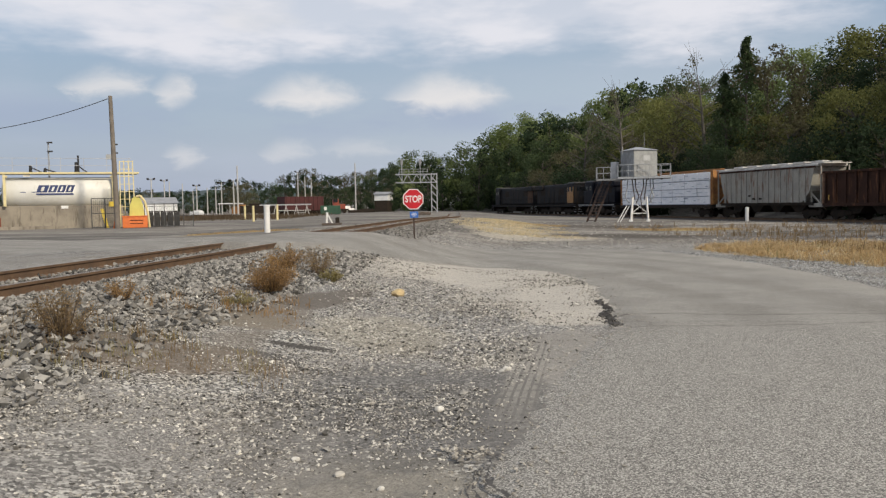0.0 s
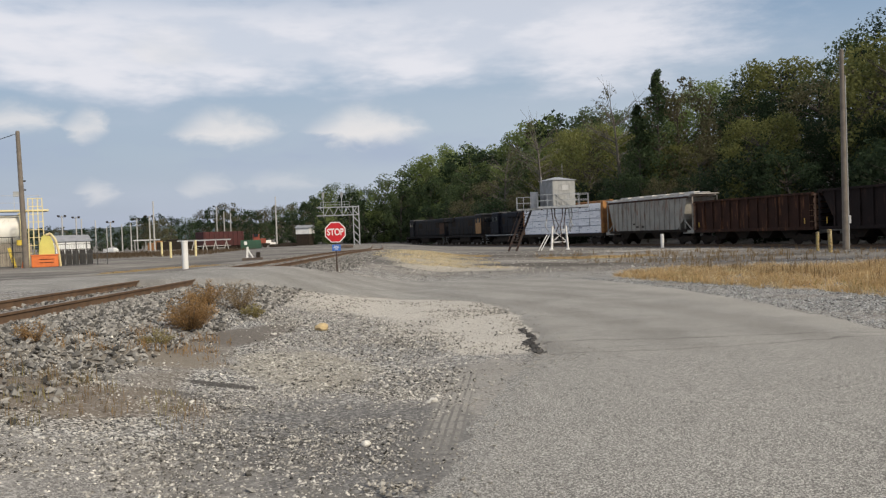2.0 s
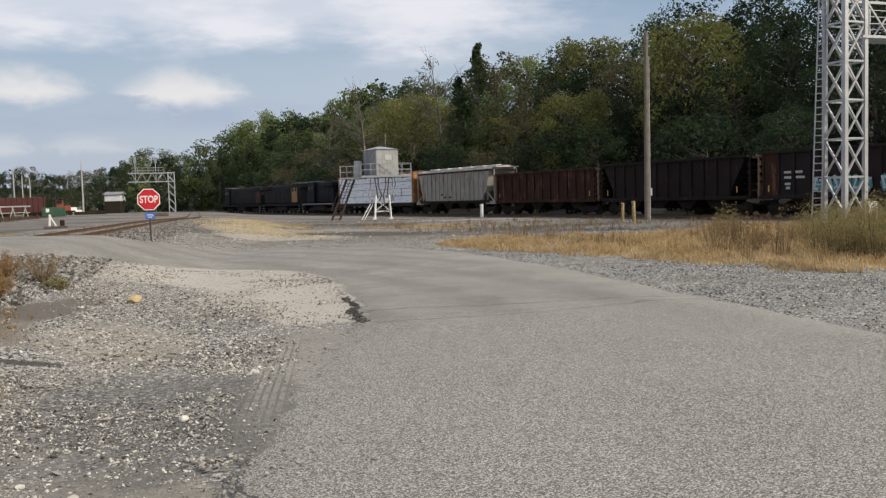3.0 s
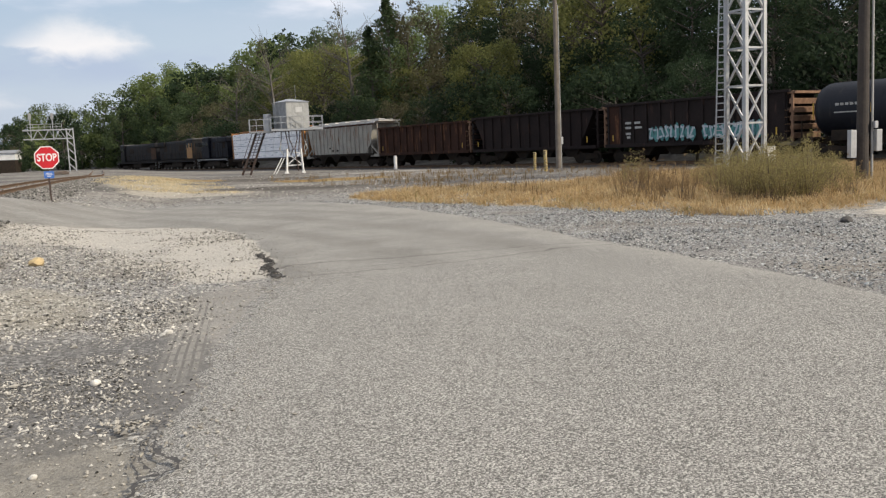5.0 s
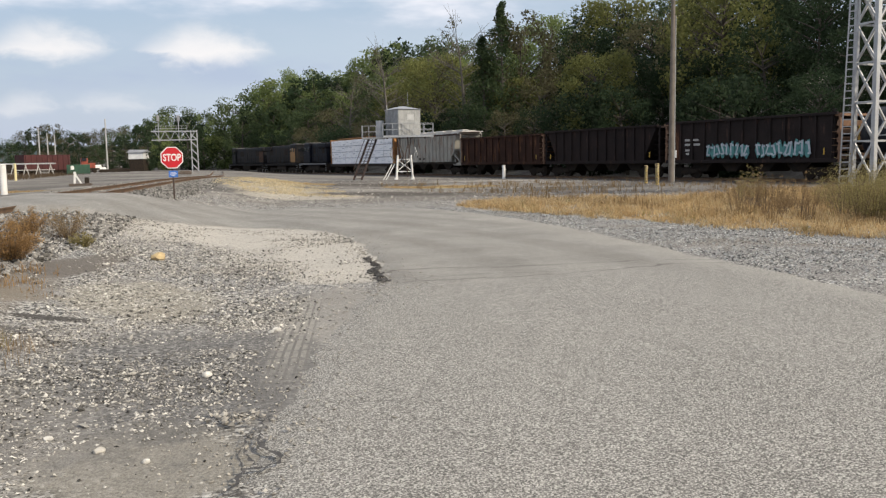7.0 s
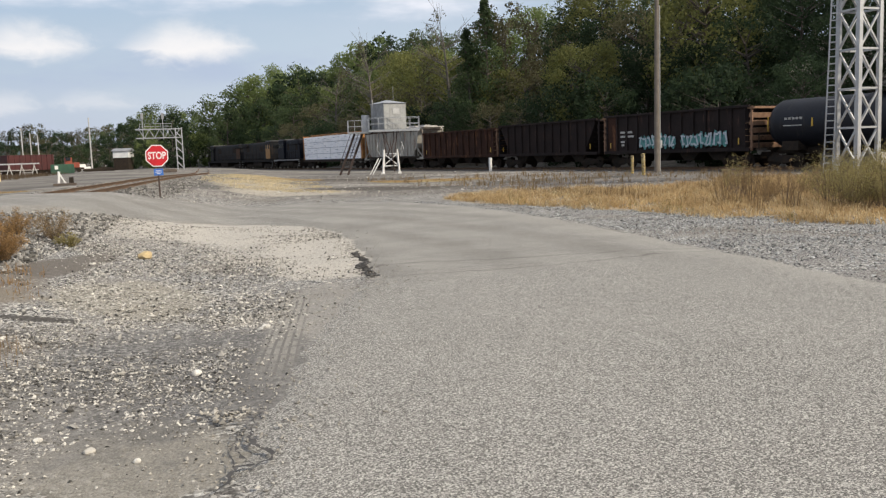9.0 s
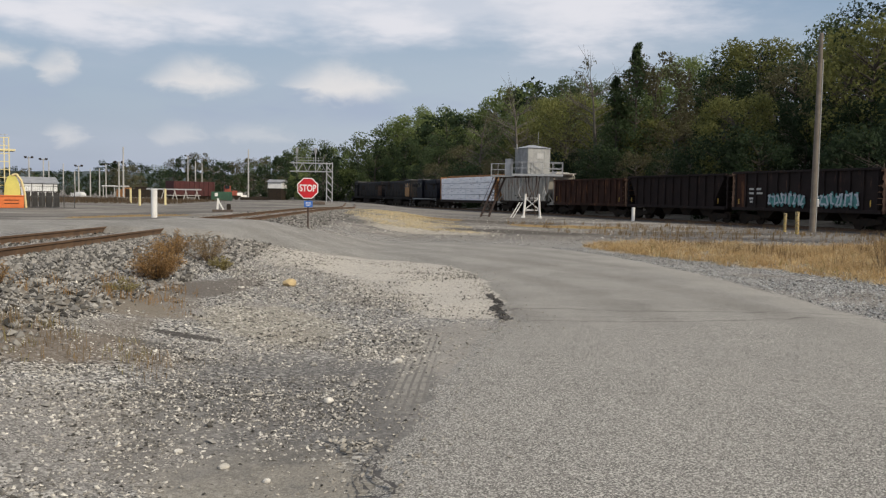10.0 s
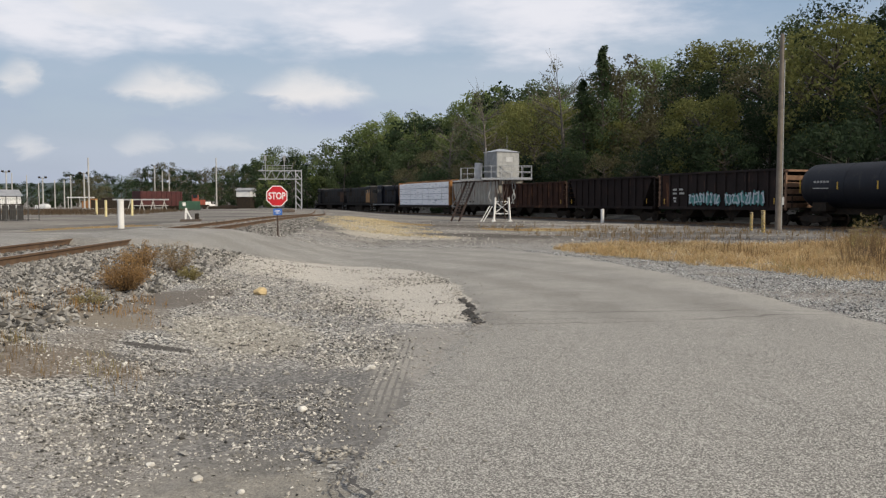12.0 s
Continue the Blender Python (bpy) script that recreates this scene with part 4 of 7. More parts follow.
LOCO_RUST = surface("sooty_orange", (0.085, 0.040, 0.020), (0.055, 0.028, 0.016), scale=2, rough=0.6, grain=15, dirt=(0.03, 0.022, 0.018), dirt_amount=0.5, spec=0.12)
GLASS_DARK = surface("dark_cab_glass", (0.015, 0.017, 0.02), rough=0.12, bump=0.0)
HOPPER_GREY = surface("rust_streaked_grey", (0.36, 0.345, 0.305), (0.28, 0.265, 0.235), scale=0.9, rough=0.8, grain=15, dirt=(0.17, 0.085, 0.05), dirt_amount=0.45, streaks=True)
HOPPER_ROOF = surface("pale_hopper_roof", (0.62, 0.61, 0.59), (0.45, 0.42, 0.38), scale=1.0, rough=0.7, grain=15, dirt=(0.25, 0.15, 0.10), dirt_amount=0.4)
RUST_BROWN = surface("rust_brown_paint", (0.052, 0.027, 0.020), (0.034, 0.020, 0.016), scale=0.9, rough=0.85, grain=12, dirt=(0.15, 0.070, 0.038), dirt_amount=0.45, streaks=True, spec=0.12)
DARK_BROWN = surface("dark_brown_car", (0.027, 0.020, 0.019), (0.020, 0.016, 0.016), scale=0.9, rough=0.85, grain=12, dirt=(0.06, 0.036, 0.028), dirt_amount=0.35, streaks=True, spec=0.12)
BLACK_BROWN = surface("sooty_brown_car", (0.030, 0.023, 0.022), (0.021, 0.017, 0.017), scale=0.9, rough=0.8, grain=12, dirt=(0.075, 0.045, 0.035), dirt_amount=0.35, streaks=True, spec=0.12)
TANK_BLACK = surface("black_tank_paint", (0.013, 0.015, 0.022), (0.010, 0.011, 0.016), scale=1.0, rough=0.5, grain=10, dirt=(0.030, 0.028, 0.028), dirt_amount=0.35, streaks=True, spec=0.25)
WRAP = surface("white_plastic_wrap", (0.93, 0.93, 0.95), (0.86, 0.87, 0.91), scale=1.3, rough=0.5, bump=0.9, grain=5)
WRAP_LINE = surface("wrap_strap", (0.30, 0.33, 0.42), (0.18, 0.20, 0.28), scale=2, rough=0.6)
ORANGE_RUST = surface("rusted_orange_frame", (0.42, 0.20, 0.06), (0.24, 0.105, 0.045), scale=1.5, rough=0.8, grain=14, dirt=(0.10, 0.05, 0.03), dirt_amount=0.5)
END_SLAT = surface("rusty_end_slats", (0.27, 0.16, 0.10), (0.17, 0.095, 0.06), scale=2.2, rough=0.85, grain=14, dirt=(0.06, 0.035, 0.025), dirt_amount=0.45)
PAINT_AQUA = surface("aqua_spray_paint", (0.10, 0.30, 0.29), (0.06, 0.18, 0.19), scale=3, rough=0.7)
PAINT_PALE = surface("pale_spray_paint", (0.55, 0.60, 0.64), (0.40, 0.46, 0.52), scale=3, rough=0.7)
STENCIL = surface("faded_white_stencil", (0.50, 0.49, 0.47), (0.36, 0.35, 0.33), scale=5, rough=0.8)
REFLECTOR = surface("yellow_reflector", (0.66, 0.42, 0.05), (0.55, 0.33, 0.05), scale=4, rough=0.5)


def bogie(car, x, axles=2, pitch=1.75):
    """A truck: side frames, wheels and springs."""
    truck = part("truck", single(box, (x, 0, 0.55), (pitch * (axles - 1) + 0.5, 1.7, 0.22), None, 0.03), GRIME, car)
    for side in (-1, 1):
        bm = bmesh.new()
        half = pitch * (axles - 1) / 2
        prism(bm, [(x - half - 0.35, 0.42), (x - half + 0.25, 0.36), (x, 0.22), (x + half - 0.25, 0.36), (x + half + 0.35, 0.42), (x + half + 0.3, 0.66), (x, 0.80), (x - half - 0.3, 0.66)], side * 0.92, side * 1.06)
        part("side_frame", bm, GRIME, truck)
        for k in range(axles):
            wx = x + (k - (axles - 1) / 2) * pitch
            part("wheel", single(rod, (wx, side * 0.70, 0.46), (wx, side * 0.84, 0.46), 0.46, seg=20), GRIME, truck)
    return truck


def couplers(car, length):
    for s in (-1, 1):
        part("coupler", single(box, (s * (length / 2 - 0.15), 0, 0.85), (0.9, 0.25, 0.28), None, 0.03), GRIME, car)


def car_thing(name, label, category):
    return thing(name, pose(0, 0, 0), label, category, "cars of the freight train")


def locomotive(length, hood_mat, cab_mat, cab_front, label, name="diesel_locomotive"):
    """Road diesel: underframe, fuel tank, long hood with fans and grilles, cab with windows, nose, rails and steps."""
    car = thing(name, pose(0, 0, 0), label, "locomotive", "locomotives")
    h = length / 2
    d = 1 if cab_front else -1
    part("underframe", single(box, (0, 0, 1.30), (length - 1.0, 2.9, 0.32), None, 0.03), hood_mat, car)
    part("sill_stripe", single(box, (0, 1.47, 1.34), (length - 1.2, 0.02, 0.09)), GREY_PIPE if hood_mat is NAVY else GRIME, car)
    part("fuel_tank", single(box, (0, 0, 0.75), (4.6, 2.5, 0.75), None, 0.18), GRIME, car)
    x0, x1 = (-h + 0.9, h - 5.3) if d > 0 else (-h + 3.5, h - 0.9)
    hood = part("long_hood", single(box, ((x0 + x1) / 2, 0, 2.92), (x1 - x0, 2.3, 2.9), None, 0.32), hood_mat, car)
    for k in range(7):
        t = (k + 0.5) / 7
        xx = x0 + (x1 - x0) * t
        part("grille" if k in (1, 5) else "hood_door", single(box, (xx, 1.16, 2.6 if k not in (1, 5) else 3.3), ((x1 - x0) / 7 * 0.86, 0.03, 1.9 if k not in (1, 5) else 0.9)), GRIME if k in (1, 5) else hood_mat, hood)
    for t in (0.2, 0.42, 0.78):
        part("roof_fan", single(rod, (x0 + (x1 - x0) * t, 0, 4.33), (x0 + (x1 - x0) * t, 0, 4.45), 0.62, seg=18), LOCO_ROOF if t == 0.2 else GRIME, hood)
    part("exhaust", single(box, (x0 + (x1 - x0) * 0.6, 0, 4.42), (0.9, 0.7, 0.25), None, 0.03), GRIME, hood)
    part("radiator", single(box, (x0 + 1.5 if d > 0 else x1 - 1.5, 0, 4.0), (3.4, 2.9, 0.7), None, 0.16), hood_mat, car)
    cx = d * (h - (4.2 if cab_front else 2.3))
    cab = part("cab", single(box, (cx, 0, 2.95), (2.4, 2.95, 2.9), None, 0.12), cab_mat, car, "cab with side windows")
    part("cab_roof", single(box, (cx, 0, 4.47), (2.6, 2.7, 0.16), None, 0.06), LOCO_ROOF, cab)
    for wx in (-0.6, 0.6):
        part("window", single(box, (cx + wx, 1.49, 3.55), (0.75, 0.03, 0.6), None, 0.01), GLASS_DARK, cab)
    part("windscreen", single(box, (cx + d * 1.21, 0, 3.6), (0.03, 2.0, 0.6), None, 0.01), GLASS_DARK, cab)
    if not cab_front:
        part("cab_panel", single(box, (cx, 1.485, 2.75), (2.2, 0.03, 2.2), None, 0.01), LOCO_YELLOW, cab, "dull orange panel")
    elif hood_mat is LOCO_GREY:
        part("end_panel", single(box, (-h + 2.3, 1.175, 2.9), (2.4, 0.03, 2.3), None, 0.01), LOCO_RUST, hood, "dull brownish orange rear panel")
    if cab_front:
        part("nose", single(box, (d * (h - 2.0), 0, 2.35), (2.0, 1.9, 1.8), None, 0.2), cab_mat, car, "sloped short nose")
    for s in (-1, 1):
        part("walkway_rail", single(bar, (-h + 1.0, s * 1.42, 2.45), (h - 1.0, s * 1.42, 2.45), 0.04), GRIME, car)
        for k in range(9):
            xx = -h + 1.0 + (length - 2.0) * k / 8
            part("stanchion", single(bar, (xx, s * 1.42, 1.45), (xx, s * 1.42, 2.45), 0.035), GRIME, car)
    for e in (-1, 1):
        part("pilot", single(box, (e * (h - 0.45), 0, 0.85), (0.2, 2.8, 1.0), None, 0.04), GRIME, car)
        for k in range(3):
            part("step", single(box, (e * (h - 0.8), 1.3, 0.45 + 0.33 * k), (0.55, 0.3, 0.05)), GREY_PIPE, car)
    bogie(car, -h + 4.0, 3, 1.65)
    bogie(car, h - 4.0, 3, 1.65)
    couplers(car, length)
    return car


def lumber_car(length):
    """Centre-beam flat car with white-wrapped bundles and rusty end bulkheads."""
    car = car_thing("lumber_flat_car", "flat car stacked with white-wrapped lumber between orange bulkheads", "freight car")
    h = length / 2
    part("deck", single(box, (0, 0, 1.1), (length - 0.8, 2.8, 0.35), None, 0.03), GRIME, car)
    for s in (-1, 1):
        head = part("bulkhead", single(box, (s * (h - 0.6), 0, 2.9), (0.2, 2.7, 3.5), None, 0.04), ORANGE_RUST, car, "rusty orange end bulkhead")
        for k in range(5):
            part("bulkhead_rib", single(box, (s * (h - 0.45), -1.2 + 0.6 * k, 3.0), (0.14, 0.12, 3.4)), ORANGE_RUST, head)
    part("top_chord", single(box, (0, 0, 4.78), (length - 1.4, 0.5, 0.10), None, 0.02), ORANGE_RUST, car)
    part("centre_beam", single(box, (0, 0, 3.0), (length - 1.8, 0.16, 3.4)), ORANGE_RUST, car)
    n = 8
    w = (length - 1.7) / n
    rng = random.Random(4)
    for tier in range(4):
        for k in range(n):
            for s in (-1, 1):
                dx, dz = rng.uniform(-0.05, 0.05), rng.uniform(-0.03, 0.03)
                part("lumber_pack", single(box, (-(length - 1.7) / 2 + w * (k + 0.5) + dx, s * (0.72 + rng.uniform(-0.03, 0.03)), 1.70 + 0.80 * tier + dz), (w * 0.97, 1.2, 0.77), Matrix.Rotation(radians(rng.uniform(-0.8, 0.8)), 4, "Y"), 0.05), WRAP, car, "white plastic-wrapped lumber bundle")
        for k in range(2 * n):
            part("strap_mark", single(box, (-(length - 1.7) / 2 + w * (k / 2 + rng.uniform(0.1, 0.4)), 1.34, 1.70 + 0.80 * tier + rng.uniform(-0.22, 0.22)), (w * rng.uniform(0.15, 0.42), 0.02, rng.uniform(0.03, 0.08))), WRAP_LINE if k % 3 == 0 else PAINT_PALE, car)
        part("strap_line", single(box, (0, 1.345, 1.30 + 0.80 * tier), (length - 1.9, 0.02, 0.05)), WRAP_LINE, car)
    bogie(car, -h + 2.4)
    bogie(car, h - 2.4)
    couplers(car, length)
    return car


def covered_hopper(length):
    """Ribbed grey covered hopper with sloped end sheets, hatched roof and discharge bays."""
    car = car_thing("covered_hopper_car", "rust-streaked grey ribbed covered hopper car with pale roof", "freight car")
    h = length / 2
    bm = bmesh.new()
    prism(bm, [(-h + 2.6, 1.25), (h - 2.6, 1.25), (h - 1.5, 2.3), (h - 0.9, 4.25), (-h + 0.9, 4.25), (-h + 1.5, 2.3)], -1.5, 1.5)
    body = part("body", bm, HOPPER_GREY, car, "grey ribbed side with rust streaks")
    for k in range(15):
        x = -h + 2.0 + (length - 4.0) * k / 14
        for s in (-1, 1):
            part("side_rib", single(box, (x, s * 1.53, 2.8), (0.10, 0.10, 2.85)), HOPPER_GREY, body)
    part("roof", single(box, (0, 0, 4.42), (length - 1.3, 2.9, 0.22), None, 0.09), HOPPER_ROOF, car, "pale arched roof")
    part("running_board", single(box, (0, 0, 4.66), (length - 0.2, 0.9, 0.06)), HOPPER_ROOF, car)
    part("roof_edge", single(box, (0, 1.50, 4.27), (length - 1.6, 0.08, 0.16)), RUST_BROWN, car)
    for s in (-1, 1):
        part("end_platform", single(box, (s * (h - 0.7), 0, 4.55), (1.4, 2.6, 0.08)), HOPPER_ROOF, car)
        part("end_sill", single(box, (s * (h - 0.9), 0, 1.15), (1.7, 2.8, 0.3), None, 0.02), HOPPER_GREY, car)
        for y in (-1.3, 1.3):
            for xx in (h - 0.35, h - 1.5):
                part("end_post", single(bar, (s * xx, y, 1.2), (s * xx, y, 4.4), 0.1), HOPPER_GREY, car)
            part("end_brace", single(bar, (s * (h - 0.4), y, 1.3), (s * (h - 2.2), y, 2.6), 0.1), HOPPER_GREY, car)
    part("side_sill", single(box, (0, 1.46, 1.28), (length - 2.2, 0.1, 0.24)), GRIME, car)
    for k in range(4):
        bm = bmesh.new()
        x = -length * 0.28 + length * 0.187 * k
        prism(bm, [(x - 1.2, 1.3), (x + 1.2, 1.3), (x + 0.35, 0.55), (x - 0.35, 0.55)], -1.1, 1.1)
        part("discharge_bay", bm, GRIME, car)
    for k in range(6):
        part("hatch", single(box, (-length * 0.36 + length * 0.144 * k, 0, 4.75), (1.5, 0.7, 0.12), None, 0.03), HOPPER_ROOF, car)
    for k, x in enumerate((1.4, 2.0, 0.4)):
        part("stencil_bar", single(box, (x, 1.508, 1.75 + 0.28 * (k % 2)), (0.45, 0.012, 0.16)), GRIME, car)
    bogie(car, -h + 1.9)
    bogie(car, h - 1.9)
    couplers(car, length)
    return car


def coal_hopper(length, height, material, label, end_mat, ribs=13, painted=False, slope_at=0):
    """Open-top hopper with vertical side posts, a top chord, sloped ends and slatted end frames."""
    car = car_thing("open_hopper_car", label, "freight car")
    h = length / 2
    bm = bmesh.new()
    prism(bm, [(-h + 2.2, 1.15), (h - 2.2, 1.15), (h - 1.7, 1.9), (h - 0.55, height), (-h + 0.55, height), (-h + 1.7, 1.9)] if slope_at else
          [(-h + 0.6, 1.15), (h - 0.6, 1.15), (h - 0.6, height), (-h + 0.6, height)], -1.45, 1.45)
    body = part("body", bm, material, car)
    for k in range(ribs):
        x = -h + 0.75 + (length - 1.5) * k / (ribs - 1)
        low = 1.15 if not slope_at or abs(x) < h - 1.8 else 1.15 + (abs(x) - h + 1.8) * 2.4
        for s in (-1, 1):
            part("side_post", single(box, (x, s * 1.51, (height + low) / 2), (0.13, 0.13, height - low)), material, body)
    for s in (-1, 1):
        part("top_chord", single(box, (0, s * 1.5, height), (length - 0.8, 0.2, 0.16), None, 0.02), material, car)
        part("side_sill", single(box, (0, s * 1.5, 1.2), (length - 0.8, 0.14, 0.24), None, 0.02), material, car)
        frame_ob = part("end_frame", single(box, (s * (h - 0.35), 0, height - 0.1), (0.5, 2.9, 0.14)), end_mat, car)
        for k in range(5):
            part("end_slat", single(box, (s * (h - 0.30 - 0.02 * k), 0, 1.45 + (height - 1.75) * k / 4.6), (0.2, 2.85, 0.30), Matrix.Rotation(radians(s * 12), 4, "Y")), end_mat, frame_ob)
        for y in (-1.38, 1.38):
            part("corner_post", single(bar, (s * (h - 0.3), y, 1.1), (s * (h - 0.3), y, height), 0.12), end_mat, car)
            for k in range(5):
                part("grab_iron", single(bar, (s * (h - 0.7), y * 1.12, 1.3 + 0.4 * k), (s * (h - 0.3), y * 1.12, 1.3 + 0.4 * k), 0.03), end_mat, car)
        part("reflector", single(box, (s * (h - 1.2), 1.588, 1.75), (0.08, 0.012, 0.42)), REFLECTOR, car)
    for k in range(4):
        bm = bmesh.new()
        x = -length * 0.27 + length * 0.18 * k
        prism(bm, [(x - 1.1, 1.2), (x + 1.1, 1.2), (x + 0.4, 0.5), (x - 0.4, 0.5)], -1.0, 1.0)
        part("discharge_bay", bm, GRIME, car)
    if painted:
        part("rusty_panel", single(box, (h - 1.25, 1.465, 2.55), (1.2, 0.06, 2.7)), RUST_BROWN, car, "rust-red end panel")
        lettering = part("stencil_bar", single(box, (h - 2.6, 1.59, 2.72), (0.5, 0.012, 0.15)), STENCIL, car, "faded white reporting marks")
        for k, (dx, z, w) in enumerate(((3.4, 2.72, 0.5), (2.6, 2.40, 0.5), (3.5, 2.40, 0.62), (2.6, 2.0, 0.42), (2.62, 1.75, 0.3))):
            part("stencil_bar", single(box, (h - dx, 1.59, z), (w, 0.012, 0.15)), STENCIL, car)
        rng = random.Random(9)
        for k in range(19):
            x = h - 4.6 - 0.42 * k + (-0.5 if k > 8 else 0)
            z = 1.92 + rng.uniform(-0.08, 0.08)
            tall = rng.uniform(1.05, 1.4)
            bm = bmesh.new()
            prism(bm, [(x + 0.26 * math.cos(a) * rng.uniform(0.6, 1.1), z + tall * 0.5 * math.sin(a) * rng.uniform(0.6, 1.1)) for a in np.linspace(0, 6.283, 9, endpoint=False)], 1.586, 1.598)
            blob = part("painted_shape", bm, PAINT_AQUA, car, "blob of aqua and white spray paint")
            for q in range(3):
                part("painted_stroke", single(box, (x + rng.uniform(-0.13, 0.13), 1.603, z + (-0.22, 0.05, 0.26)[q] * tall), (rng.uniform(0.09, 0.14) if q == 1 else rng.uniform(0.18, 0.34), 0.01, tall * 0.6 if q == 1 else 0.13), Matrix.Rotation(radians(rng.uniform(-30, 30)), 4, "Y")), PAINT_PALE, blob)
    bogie(car, -h + 1.9)
    bogie(car, h - 1.9)
    couplers(car, length)
    return car


def tank_car(length):
    """Black tank car with domed ends, saddle bands, a top platform and reflectors."""
    car = car_thing("tank_car", "long black tank car with domed ends and yellow reflectors", "freight car")
    h = length / 2
    r = 1.52
    bm = bmesh.new()
    rings = []
    for x, k in ((-h + 0.75, 0.0), (-h + 0.78, 0.35), (-h + 0.9, 0.66), (-h + 1.1, 0.87), (-h + 1.4, 0.98), (-h + 1.7, 1.0), (h - 1.7, 1.0), (h - 1.4, 0.98), (h - 1.1, 0.87), (h - 0.9, 0.66), (h - 0.78, 0.35), (h - 0.75, 0.0)):
        rings.append([bm.verts.new((x, max(k, 0.001) * r * math.cos(a), 2.75 + max(k, 0.001) * r * math.sin(a))) for a in np.linspace(0, 2 * math.pi, 40, endpoint=False)])
    for a, b in zip(rings, rings[1:]):
        for i in range(40):
            bm.faces.new((a[i], a[(i + 1) % 40], b[(i + 1) % 40], b[i])).smooth = True
    bmesh.ops.recalc_face_normals(bm, faces=bm.faces)
    shell = part("tank_shell", bm, TANK_BLACK, car, "glossy black cylindrical shell")
    for x in (-h * 0.45, -h * 0.15, h * 0.15, h * 0.45):
        part("weld_band", single(rod, (x - 0.03, 0, 2.75), (x + 0.03, 0, 2.75), r + 0.012, seg=40), TANK_BLACK, shell)
    part("centre_sill", single(box, (0, 0, 1.05), (length - 0.8, 0.6, 0.4)), GRIME, car)
    for s in (-1, 1):
        part("saddle", single(box, (s * (h - 2.6), 0, 1.35), (1.2, 2.4, 0.6), None, 0.05), GRIME, car)
        part("end_sill", single(box, (s * (h - 0.6), 0, 1.2), (0.9, 2.8, 0.14)), GRIME, car)
        part("end_rail", single(bar, (s * (h - 0.35), -1.35, 2.2), (s * (h - 0.35), 1.35, 2.2), 0.05), GRIME, car)
        for y in (-1.35, 1.35):
            part("rail_post", single(bar, (s * (h - 0.35), y, 1.2), (s * (h - 0.35), y, 2.2), 0.05), GRIME, car)
        for y in (1.40,):
            part("end_reflector", single(box, (s * (h - 1.0), y * 0.92, 2.75), (0.05, 0.05, 0.9)), REFLECTOR, car)
    for k in range(4):
        part("reflector", single(box, (h - 4.4 - 3.1 * k, 1.53, 2.75), (0.09, 0.02, 0.5)), REFLECTOR, car)
    for k in range(5):
        part("stencil_bar", single(box, (h - 2.5 - 0.27 * k, 1.50, 2.98), (0.19, 0.012, 0.24), Matrix.Rotation(radians(-8), 4, "X")), STENCIL, car, "white reporting marks")
    part("stencil_bar", single(box, (h - 3.0, 1.525, 2.6), (1.3, 0.012, 0.06)), STENCIL, car)
    part("top_fitting", single(rod, (0, 0, 4.2), (0, 0, 4.6), 0.5, seg=16), TANK_BLACK, car)
    part("platform", single(box, (0, 0, 4.3), (2.4, 2.0, 0.05)), GRIME, car)
    bogie(car, -h + 2.0)
    bogie(car, h - 2.0)
    couplers(car, length)
    return car


K = 1.0272   # metres along the track for each metre of y
CARS = [     # the car and the y of its middle at the start
    (locomotive(22.7 * K, LOCO_GREY, LOCO_GREY, True, "sooty grey diesel locomotive leading the train"), 146.4),
    (locomotive(17.3 * K, LOCO_GREY, LOCO_GREY, False, "sooty grey diesel locomotive with orange-yellow cab"), 126.4),
    (locomotive(12.2 * K, NAVY, NAVY, True, "dark navy diesel locomotive coupled ahead of the lumber car"), 111.6),
    (lumber_car(21.0 * K), 94.4),
    (covered_hopper(15.3 * K), 75.9),
    (coal_hopper(14.8 * K, 3.75, RUST_BROWN, "rust-brown open hopper car with ribbed sides", END_SLAT), 61.1),
    (coal_hopper(14.6 * K, 3.9, DARK_BROWN, "dark brown open hopper car with sloped ends", DARK_BROWN, slope_at=1), 46.6),
    (coal_hopper(14.6 * K, 4.0, BLACK_BROWN, "sooty brown open hopper car covered in aqua spray paint", END_SLAT, painted=True), 31.9),
    (tank_car(17.2 * K), 16.1),
]


def train_pose(y):
    return pose(train_x(y), y, -0.15, 0, 0, HEAD)


def motions():
    for car, y0 in CARS:
        walk(car, [(t, train_pose(y0 + 2.574 * t)) for t in (0, 2, 4, 6, 8, 10, 12)])


# ---- trees ----
BARK = surface("bark", (0.10, 0.085, 0.07), (0.06, 0.05, 0.042), scale=3, rough=0.95, bump=0.4, grain=18)
PALE_BARK = surface("pale_dead_bark", (0.15, 0.135, 0.115), (0.10, 0.09, 0.08), scale=3, rough=0.95, grain=18)
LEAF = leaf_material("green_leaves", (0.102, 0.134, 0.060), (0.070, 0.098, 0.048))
# shaded and sunlit copies of the green leaves; the light is in the colour
LEAF_SHADED = leaf_material("shaded_green_leaves", (0.044, 0.068, 0.034), (0.030, 0.048, 0.026), vary=0.2)
LEAF_SUNLIT = leaf_material("sunlit_green_leaves", (0.200, 0.245, 0.090), (0.150, 0.195, 0.072), vary=0.2)
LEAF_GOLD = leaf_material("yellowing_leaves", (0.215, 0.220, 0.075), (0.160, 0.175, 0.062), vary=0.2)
LEAF_BROWN = leaf_material("brownish_leaves", (0.145, 0.135, 0.075), (0.105, 0.100, 0.058), vary=0.2)


